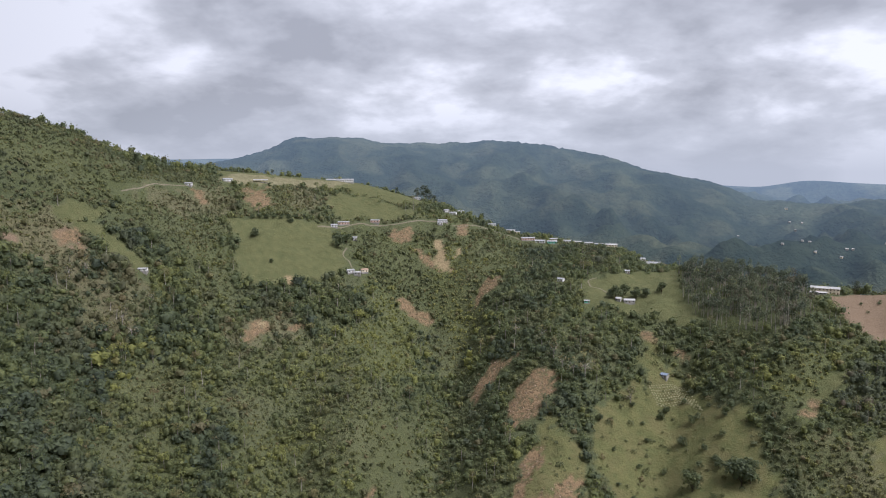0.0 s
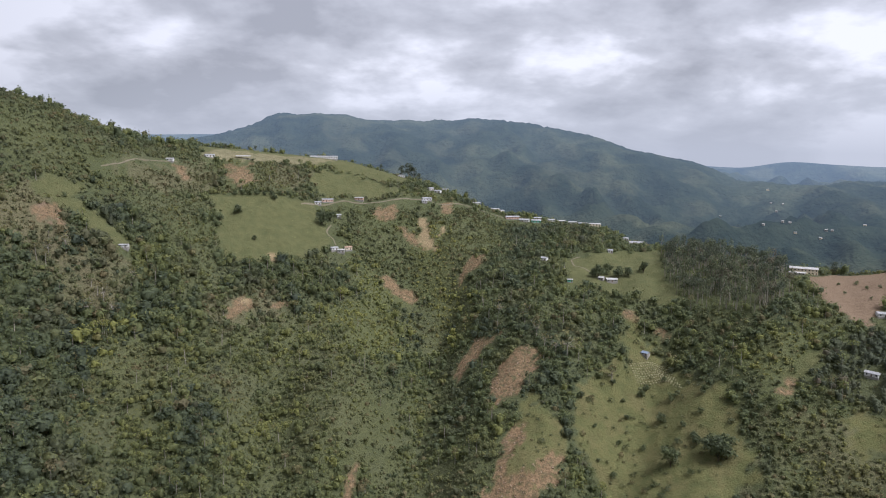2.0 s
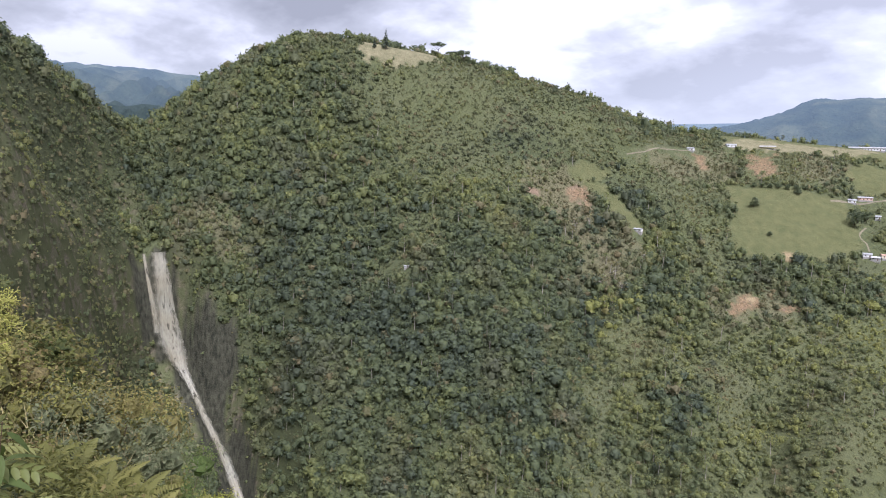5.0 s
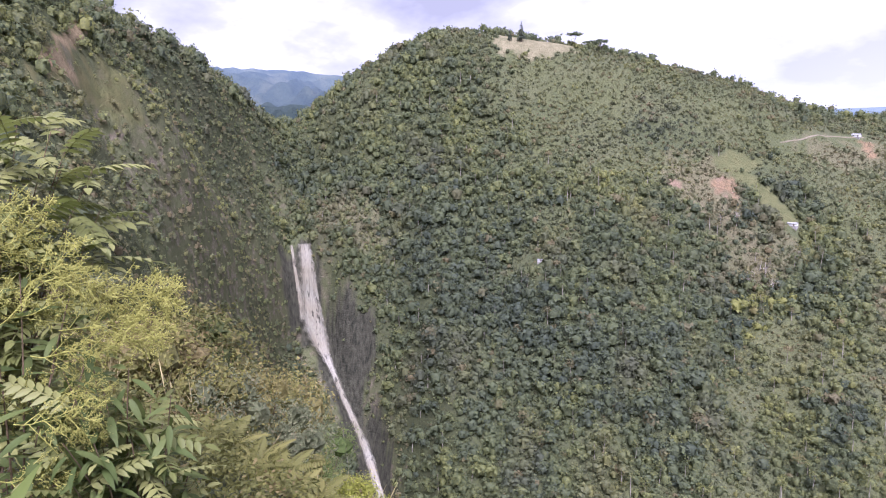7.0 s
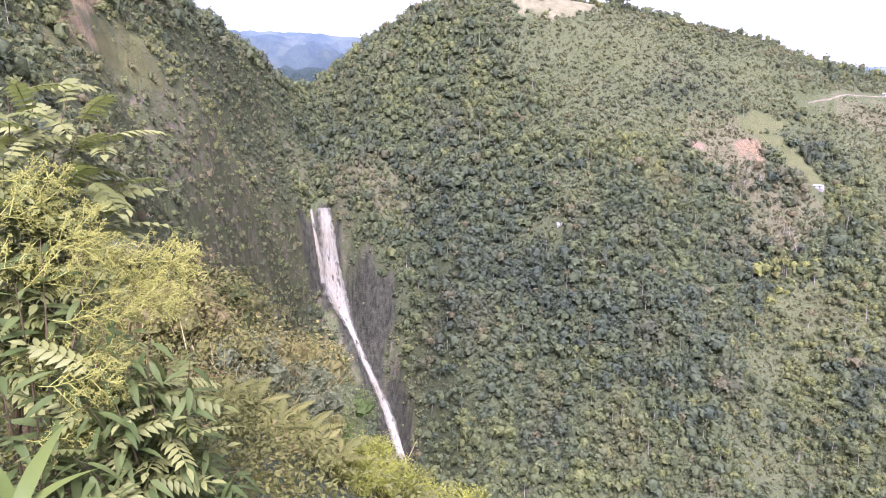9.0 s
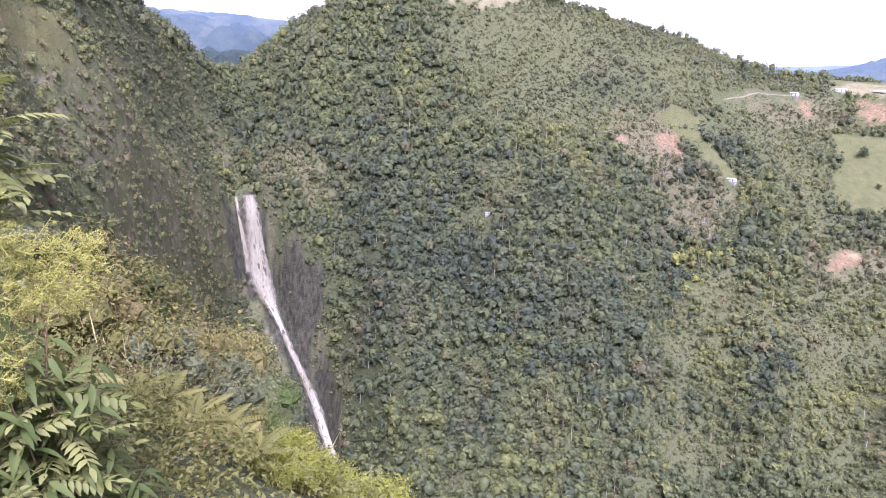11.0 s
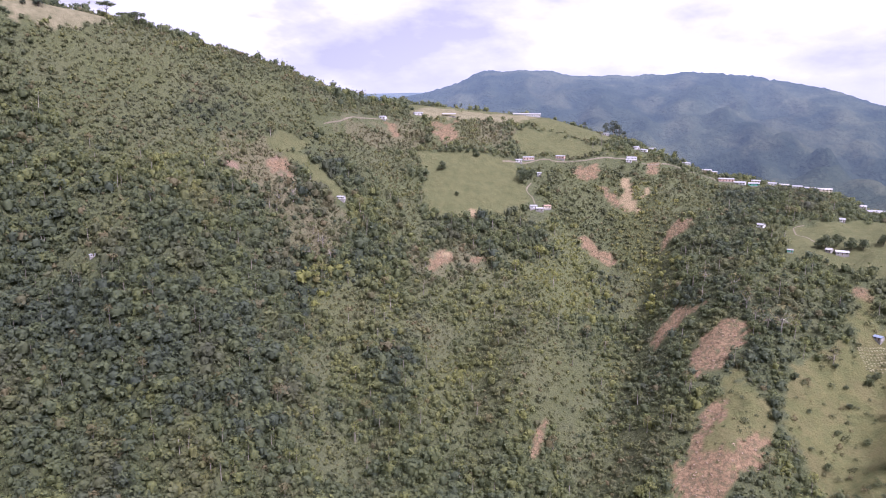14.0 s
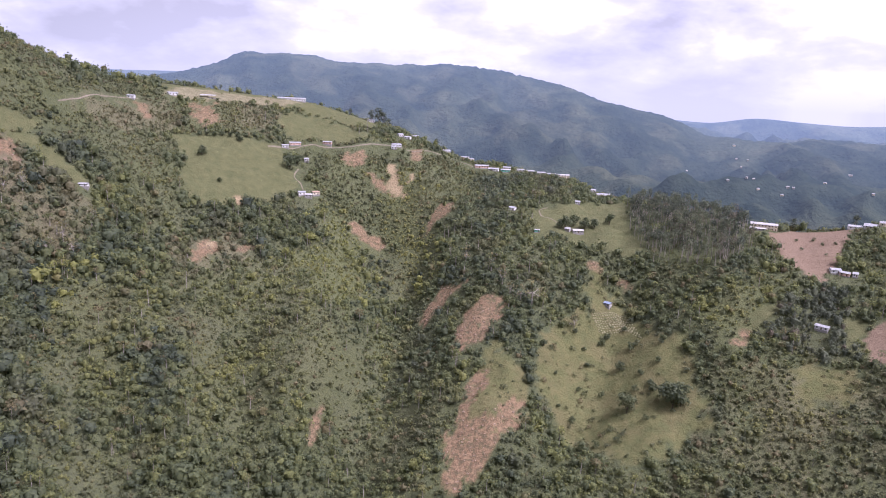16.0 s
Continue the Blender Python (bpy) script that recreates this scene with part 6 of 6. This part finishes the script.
def panicle_mesh(seed, length=0.5):
    """An airy flower head: fine twigs that fork again and again, each ending in small buds."""
    r = random.Random(seed)
    bm = bmesh.new()
    for i in range(9):
        limb(bm, (0, length * i / 9, 0.02 * math.sin(i)), (0, length * (i + 1) / 9, 0.02 * math.sin(i + 1)), 0.005 - 0.0004 * i, 0.0046 - 0.0004 * i, 4)
    for i in range(14):
        u = 0.12 + 0.88 * i / 14
        base = Vector((0, length * u, 0.02 * math.sin(u * 9)))
        a = i * 2.4
        reach = length * (0.56 - 0.30 * u)
        tip = base + Vector((math.cos(a) * reach, reach * 0.75, math.sin(a) * reach * 0.8))
        limb(bm, base, tip, 0.0040, 0.0028, 3)
        for j in range(8):
            p = base.lerp(tip, 0.3 + 0.7 * j / 8)
            q = p + Vector((r.gauss(0, 1), r.gauss(0.4, 1), r.gauss(0.1, 1))).normalized() * length * 0.13
            limb(bm, p, q, 0.0027, 0.0021, 3)
            for _ in range(5):
                c = p.lerp(q, r.uniform(0.4, 1.0)) + Vector((r.gauss(0, 1), r.gauss(0, 1), r.gauss(0, 1))) * 0.011
                k = r.uniform(0.0054, 0.0082)
                v = [bm.verts.new(c + Vector(o) * k) for o in ((1, 0, -0.7), (-1, 0, -0.7), (0, 1, 0.7), (0, -1, 0.7))]
                for f in ((0, 1, 2), (0, 3, 1), (0, 2, 3), (1, 3, 2)):
                    bm.faces.new([v[g] for g in f])
    return leaf_mesh("flower_panicle", bm, M_BLOOM)


PINNATE, PINNATE_SMALL = pinnate_mesh(), pinnate_mesh(7, 0.32, 0.075, 0.03)
LANCE, STRAP, FROND = lance_mesh(), strap_mesh(), frond_mesh()
PANICLES = [panicle_mesh(s) for s in (1, 2, 3)]


def hang(name, me, parent, place, az, tilt, roll=0.0, size=1.0):
    """A leaf or flower head as a part: az is the way it points, tilt how far it rises."""
    ob = new(name, me)
    ob.parent = parent
    ob.matrix_basis = pose(*place, 0, 0, az) @ pose(0, 0, 0, tilt, roll, 0) @ Matrix.Diagonal((size, size, size, 1))
    return ob


def near_plant(name, label, yaw, d, tips, seed, leaf, per_stem, size=1.0, spread_from=0.35, heads=(), stem=0.007, tilt=(-25, 35)):
    """A shrub with stems from its foot to tips (bearing, distance, angle of height), set with leaves along each stem."""
    r = random.Random(seed)
    x, y = plan(yaw, d)
    foot = Vector((x, y, ground_at(x, y)[0] - 0.05))
    root = tagged(new(name), label, "fern" if name == "fern" else "shrub", group="plants at the lookout")
    root.matrix_world = Matrix.Translation(foot)
    for ty, td, te in tips:
        tx, tyy = plan(ty, td)
        tip = Vector((tx, tyy, td * math.tan(radians(te)))) - foot
        bm = bmesh.new()
        mid = Vector((tip.x * 0.35 + r.uniform(-0.06, 0.06), tip.y * 0.35 + r.uniform(-0.06, 0.06), tip.z * 0.55))
        pts = [(mid * (2 * u * (1 - u)) + tip * (u * u)) for u in [i / 8 for i in range(9)]]
        for i in range(8):
            limb(bm, pts[i], pts[i + 1], stem * (1 - i * 0.09), stem * (1 - (i + 1) * 0.09), 6)
        part("stem", bm, M_STEM, root)
        for k in range(per_stem):
            u = spread_from + (1 - spread_from) * (k + r.uniform(0, 0.8)) / per_stem
            u = min(u, 1.0)
            p = mid * (2 * u * (1 - u)) + tip * (u * u)
            hang("leaf", leaf, root, p, k * 137.5 + r.uniform(-30, 30), r.uniform(*tilt), r.uniform(-25, 25), size * r.uniform(0.75, 1.15))
    for k, (ty, td, te, az, lift, s) in enumerate(heads):
        tx, tyy = plan(ty, td)
        place = Vector((tx, tyy, td * math.tan(radians(te)))) - foot
        hang("flower_panicle", PANICLES[k % 3], root, place, az, lift, r.uniform(0, 360), s)
    return root


def stem_of(top, low):
    bm = bmesh.new()
    limb(bm, (0.05, 0.02, low), top, 0.016, 0.010, 6)
    return bm


near_plant("shrub", "tall shrub with glossy pinnate leaves on reddish stems", 88, 3.9,
           [(83, 3.9, 0.8), (81, 3.8, 0.0), (84.6, 3.8, 0.5), (80.5, 3.8, -2.5), (79.5, 3.7, -4.5), (83.4, 3.8, -3), (81.8, 3.7, -5.5), (85.5, 3.6, -4), (87, 3.7, -1), (80.4, 3.7, -7.5), (84.5, 3.6, -7), (88, 3.6, -5), (79.6, 3.8, 0.0), (78.4, 3.8, -2.5), (78.4, 3.7, -6)], 1, PINNATE, 17, 0.80, 0.30)
near_plant("shrub", "shrub bearing airy yellow-green flower panicles", 87, 3.0,
           [(84, 3.1, -10), (81, 3.1, -12), (86, 2.9, -13), (84, 2.8, -21), (88, 2.8, -17), (79, 3.1, -13), (82.5, 3.0, -17), (86.5, 2.8, -24), (80.5, 3.0, -19)], 2, LANCE, 18, 0.60, 0.15,
           [(86.5, 3.1, -5.5, 40, 25, 0.55), (86.8, 3.0, -8.5, 30, 10, 0.55), (84.0, 3.1, -11.5, 10, 35, 0.55), (83.0, 3.0, -10.5, -20, 20, 0.52), (81.0, 3.1, -12.5, 0, 25, 0.55), (79.0, 3.1, -12.5, -15, 15, 0.58), (77.4, 3.2, -12.5, -40, 12, 0.52),
            (82.0, 3.0, -14.5, -20, 10, 0.55), (80.0, 3.0, -15.5, -10, 12, 0.5), (85.6, 3.0, -13.5, 20, 10, 0.55), (84.0, 2.9, -16, -10, 5, 0.5), (87.4, 2.9, -19, 20, 10, 0.5), (85.6, 2.8, -20.5, -20, 0, 0.52), (84.0, 2.9, -21.5, -30, 5, 0.45),
            (87.0, 2.8, -24, -20, 5, 0.46), (78.4, 3.1, -15, -30, 0, 0.45), (87.6, 3.0, -12, 20, 15, 0.5), (82.0, 3.1, -9.5, -10, 40, 0.42), (83.4, 2.9, -19, -20, 0, 0.42)])
near_plant("shrub", "leafy green shrub with long lance-shaped leaves", 79, 3.5,
           [(82, 3.3, -18), (80, 3.3, -17), (78, 3.4, -20), (76.5, 3.3, -23), (78.5, 3.0, -26), (81, 3.0, -25), (75.5, 3.2, -27), (83, 3.0, -23), (77, 3.0, -30), (73.5, 3.3, -29), (79, 3.2, -22), (82.5, 2.9, -28), (75, 3.1, -31), (80, 2.8, -31)], 3, LANCE, 24, 0.55, 0.1, tilt=(-55, 15))
near_plant("shrub", "low shrub with silvery pinnate leaves", 78, 3.0,
           [(80, 2.9, -22), (78, 2.9, -21.5), (76.2, 3.0, -21), (82.5, 2.7, -25), (79.5, 2.7, -28), (76, 2.8, -26), (81.2, 2.8, -20.5)], 4, PINNATE_SMALL, 15, 0.85, 0.2)
near_plant("shrub", "shrub with whorls of long drooping green leaves", 78, 2.9,
           [(84.5, 2.9, -19), (82, 2.9, -17.5), (79.5, 2.9, -19), (77.5, 2.9, -18), (80.5, 2.7, -23), (77.8, 2.8, -23.5), (75.4, 2.9, -22.5), (73.6, 2.9, -26), (76.2, 2.7, -27.5), (79, 2.6, -28.5), (73.2, 2.8, -30),
            (75.5, 2.6, -32), (78.5, 2.5, -33), (82, 2.5, -31), (71.6, 2.8, -29.5), (72.2, 2.7, -33), (84, 2.6, -26), (82.6, 2.7, -22.5), (74.6, 2.8, -20.5)], 9, LANCE, 20, 0.50, 0.5, tilt=(-62, 8))
x0, y0 = plan(88.6, 1.9)
strap = tagged(new("strap_plant"), "plant with long arching pale green strap leaves", "plant", group="plants at the lookout")
strap.matrix_world = pose(x0, y0, -1.9 * math.tan(radians(29.3)))
part("stem", stem_of((0, 0, 0), ground_at(x0, y0)[0] + 1.9 * math.tan(radians(29.3)) - 0.05), M_STEM, strap)
for k, (az, lean, s) in enumerate([(-14, -30, 0.42), (0, -22, 0.36), (16, -34, 0.38), (30, -10, 0.32), (60, 10, 0.4), (110, 10, 0.4), (170, 10, 0.4)]):
    hang("leaf", STRAP, strap, (0, 0, 0), az, lean, k * 9 - 25, s)
for k, (fy, fd, s) in enumerate([(66.4, 5.0, 0.55), (68.4, 5.2, 0.48), (70.5, 5.6, 0.5), (64.8, 5.6, 0.45), (72.5, 5.4, 0.5), (63.2, 5.2, 0.4)]):
    fx, fyy = plan(fy, fd)
    fern = tagged(new("fern"), "arching yellow-green bracken fern", "fern", group="ferns at the lookout")
    fern.matrix_world = pose(fx, fyy, ground_at(fx, fyy)[0] + 0.12, 0, 0, k * 40)
    for j in range(7):
        hang("frond", FROND, fern, (0, 0, 0.1), j * 51 + 10, 35 - 6 * (j % 3), 0, s * (0.85 + 0.08 * (j % 4)))


def shrub_model(name, label, seed, material, wide, tall, quads, leaf, tint, dry):
    """A dense shrub: stems and a lumpy mass of small leaves."""
    r = random.Random(seed)
    root = tagged(new(name), label, "shrub", group="shrubs on the near slope")
    lobes = []
    for i in range(9):
        bm = bmesh.new()
        a, f = i * 2.4, math.sqrt((i + 0.5) / 9) * 0.36
        tip = (math.cos(a) * f * wide, math.sin(a) * f * wide, tall * r.uniform(0.45, 0.85))
        limb(bm, (0, 0, -0.3), tip, 0.03, 0.012, 5)
        lobes.append((*tip, wide * r.uniform(0.3, 0.5), tall * r.uniform(0.35, 0.5)))
        part("stem", bm, M_STEM, root)
    rr = np.random.default_rng(seed)
    a = np.array(lobes)
    v, f, which = crowns(rr, a[:, 0], a[:, 1], a[:, 2], a[:, 3], a[:, 4], int(quads * 1.35), leaf * 1.12, 0.0, 4)
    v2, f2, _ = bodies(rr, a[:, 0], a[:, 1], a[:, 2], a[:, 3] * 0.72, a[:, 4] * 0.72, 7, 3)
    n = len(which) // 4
    # the inner mass takes half the tint, painting shade into the shrub's core
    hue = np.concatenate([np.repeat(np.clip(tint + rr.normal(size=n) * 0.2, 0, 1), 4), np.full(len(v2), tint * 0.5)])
    sere = np.concatenate([np.repeat(np.clip(dry + rr.normal(size=n) * 0.2, 0, 1), 4), np.full(len(v2), dry)])
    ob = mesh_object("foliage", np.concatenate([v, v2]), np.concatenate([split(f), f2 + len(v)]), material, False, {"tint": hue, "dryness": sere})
    ob.parent = root
    return root


MODELS = [
    shrub_model("shrub", "olive and ochre shrub on the near slope", 31, M_BUSH, 2.6, 2.0, 170, 0.042, 0.45, 0.25),
    shrub_model("shrub", "yellowing shrub with small dry leaves", 32, M_BUSH, 2.2, 1.9, 170, 0.042, 0.85, 0.2),
    shrub_model("shrub", "brownish shrub with sparse leaves", 33, M_BUSH, 2.4, 2.0, 130, 0.042, 0.3, 0.65),
    shrub_model("shrub", "green leafy shrub on the near slope", 34, M_BUSH, 3.0, 2.4, 180, 0.042, 0.15, 0.0),
    shrub_model("shrub", "bright lime-green shrub in full leaf", 35, M_LIME, 1.9, 1.7, 260, 0.036, 0.6, 0.0),
    shrub_model("shrub", "tall tawny shrub with fading yellow leaves", 36, M_TAWNY, 2.2, 2.6, 230, 0.034, 0.5, 0.3),
    shrub_model("shrub", "grey-green feathery shrub on the near slope", 37, M_GREY, 2.4, 1.9, 200, 0.036, 0.5, 0.1),
    shrub_model("shrub", "round dark green small tree below the lookout", 38, M_ROUND, 6.2, 8.8, 420, 0.026, 0.45, 0.0),
]
r_near = random.Random(77)
spots = [(61.8, 5.8, 4, 0.30), (60.0, 5.4, 4, 0.36), (58.4, 5.0, 4, 0.38), (57.0, 5.8, 4, 0.44), (55.4, 5.2, 4, 0.42), (53.8, 5.8, 4, 0.45), (52.0, 5.4, 4, 0.44), (50.2, 6.0, 4, 0.4), (48.0, 5.6, 4, 0.4), (59.2, 6.4, 4, 0.34), (55.8, 6.6, 4, 0.4), (61, 7.4, 6, 0.36), (58.4, 7.8, 6, 0.42), (63.5, 8.0, 6, 0.34),
         (71.2, 10.0, 2, 0.72), (72.6, 10.6, 0, 0.85), (70.0, 10.8, 1, 0.62), (74.2, 9.6, 3, 0.85), (70.6, 9.2, 3, 0.55), (68.9, 11.6, 5, 0.72), (67.4, 12.0, 5, 0.9), (66.0, 11.0, 5, 0.95), (69.6, 9.4, 6, 0.7), (67.6, 9.4, 1, 0.75), (66.0, 8.6, 1, 0.7),
         (65.0, 9.6, 6, 0.4), (64.2, 7.2, 1, 0.36), (66.4, 6.8, 6, 0.5), (68.6, 7.2, 5, 0.5), (71.0, 7.0, 6, 0.55), (73.4, 7.2, 1, 0.7), (75.5, 7.8, 2, 0.9), (76.5, 10, 0, 1.1), (78.5, 9.5, 3, 1.1), (81, 9.0, 0, 1.2), (84, 9.5, 2, 1.2), (87, 9, 3, 1.2),
         (64.6, 14, 1, 0.8), (62.6, 12, 6, 0.85), (60.6, 11, 1, 0.75), (74.5, 14, 1, 1.1), (71.8, 15, 2, 1.1), (69.0, 17, 0, 1.1), (66.4, 17, 6, 1.0), (77, 15, 2, 1.1), (63.8, 38, 7, 1.0), (56.5, 9.4, 6, 0.7), (53.5, 9, 1, 0.6)]
for _ in range(54):
    fy, fd = r_near.uniform(46, 93), 16 + 46 * r_near.random() ** 0.8
    if fd < float(pchip([k[0] for k in LIP], [k[1] for k in LIP], fy)) + 6:
        spots.append((fy, fd, r_near.choice([0, 0, 1, 2, 2, 3, 5, 6]), r_near.uniform(0.75, 1.15) + 0.008 * fd))
EDGE = [(40, -36), (52.2, -32.5), (57.4, -30), (60.3, -27.5), (64.1, -22.5), (67.7, -19), (71.1, -15.5), (74, -13.2), (77, -11.5), (84, -9), (95, -8)]
for fy, fd, kind, s in spots:
    fx, fyy = plan(fy, fd)
    room = fd * math.tan(radians(float(pchip([k[0] for k in EDGE], [k[1] for k in EDGE], fy)))) - ground_at(fx, fyy)[0]
    s = min(s, max(0.0, room) / (2.0, 1.9, 2.0, 2.4, 1.7, 2.6, 1.9, 8.8)[kind])
    if s < 0.22:
        continue
    copy_thing(MODELS[kind], pose(fx, fyy, ground_at(fx, fyy)[0] - 0.1, 0, 0, r_near.uniform(0, 360)) @ Matrix.Diagonal((s, s, s * r_near.uniform(0.8, 1.1), 1)))
for k, mdl in enumerate(MODELS):
    fx, fyy = plan(91 + k, 20 + 3 * k)
    mdl.matrix_world = pose(fx, fyy, ground_at(fx, fyy)[0] - 0.1)
# low growth between them: fine close by, coarser farther down
rng = np.random.default_rng(41)
n = 480
uy, ud = rng.uniform(44, 94, n), 9 + 52 * rng.random(n) ** 1.3
ux, uyy = -ud * np.sin(np.radians(uy)), ud * np.cos(np.radians(uy))
wooded("undergrowth", "tangled olive and yellow-green undergrowth on the slope", "undergrowth", M_BUSH, rng, ux, uyy, 0.7 + 0.03 * ud, 0.5 + 0.02 * ud, 140, 0.036, 0.3, (0.0, 0.9), 0.12, 0.0, 4)
n = 640
uy, ud = rng.uniform(40, 100, n), 2.0 + 8.5 * rng.random(n) ** 0.8
kept = (uy > 64) | (rng.random(n) < 0.3)
uy, ud = uy[kept], ud[kept]
ux, uyy = -ud * np.sin(np.radians(uy)), ud * np.cos(np.radians(uy))
wooded("undergrowth", "low leafy weeds and grass at the lookout", "undergrowth", M_BUSH, rng, ux, uyy, 0.3 + 0.05 * ud, 0.3 + 0.05 * ud, 110, 0.044, 0.3, (0.0, 0.7), 0.1, 0.0, 4)


def stalks(rng, x, y, high):
    """Thin leaning stalks of dry grass, each with a loose seed head. Returns corners and faces."""
    n = len(x)
    z = ground_at(x, y)
    a = rng.uniform(0, 6.28, n)
    side = np.stack([np.cos(a), np.sin(a), 0 * a], -1) * 0.0035
    bow = np.stack([rng.normal(size=n) * 0.22 * high, rng.normal(size=n) * 0.22 * high, high], -1)
    base = np.stack([x, y, z - 0.03], -1)
    mid, tip = base + bow * np.array([0.35, 0.35, 0.62]), base + bow
    v = np.stack([base - side, base + side, mid - side * 0.7, mid + side * 0.7, mid + (tip - mid) * 0.4 - side * 1.8, mid + (tip - mid) * 0.4 + side * 1.8, tip - side * 0.2, tip + side * 0.2], 1).reshape(-1, 3)
    k = (np.arange(n) * 8)[:, None, None]
    f = (np.array([[0, 1, 3, 2], [2, 3, 5, 4], [4, 5, 7, 6]])[None] + k).reshape(-1, 4)
    return v, f


n = 5200
uy, ud = rng.uniform(44, 80, n), 6.5 + 11 * rng.random(n) ** 1.2
clump = waves(ud * np.sin(np.radians(uy)), ud * np.cos(np.radians(uy)), 2.2, 91) > -0.1
uy, ud = uy[clump], ud[clump]
v, f = stalks(rng, -ud * np.sin(np.radians(uy)), ud * np.cos(np.radians(uy)), rng.uniform(0.35, 0.85, len(ud)) * (0.75 + 0.04 * ud))
tagged(mesh_object("dry_grass", v, f, plain("dry_grass_stalk", (0.22, 0.18, 0.07), (0.42, 0.36, 0.18), 3.0, 0.7)), "tall dry grass stalks with loose seed heads", "grass", kind="stuff")
n = 260
uy, ud = rng.uniform(110, 396, n), 1.6 + 7 * rng.random(n)
ux, uyy = -ud * np.sin(np.radians(uy)), ud * np.cos(np.radians(uy))
wooded("grass_tufts", "short grass and weeds round the lookout", "grass", M_BUSH, rng, ux, uyy, rng.uniform(0.3, 0.7, n), rng.uniform(0.15, 0.35, n), 40, 0.05, 0.3, (0.0, 0.9), 0.15, 0.0, 4)
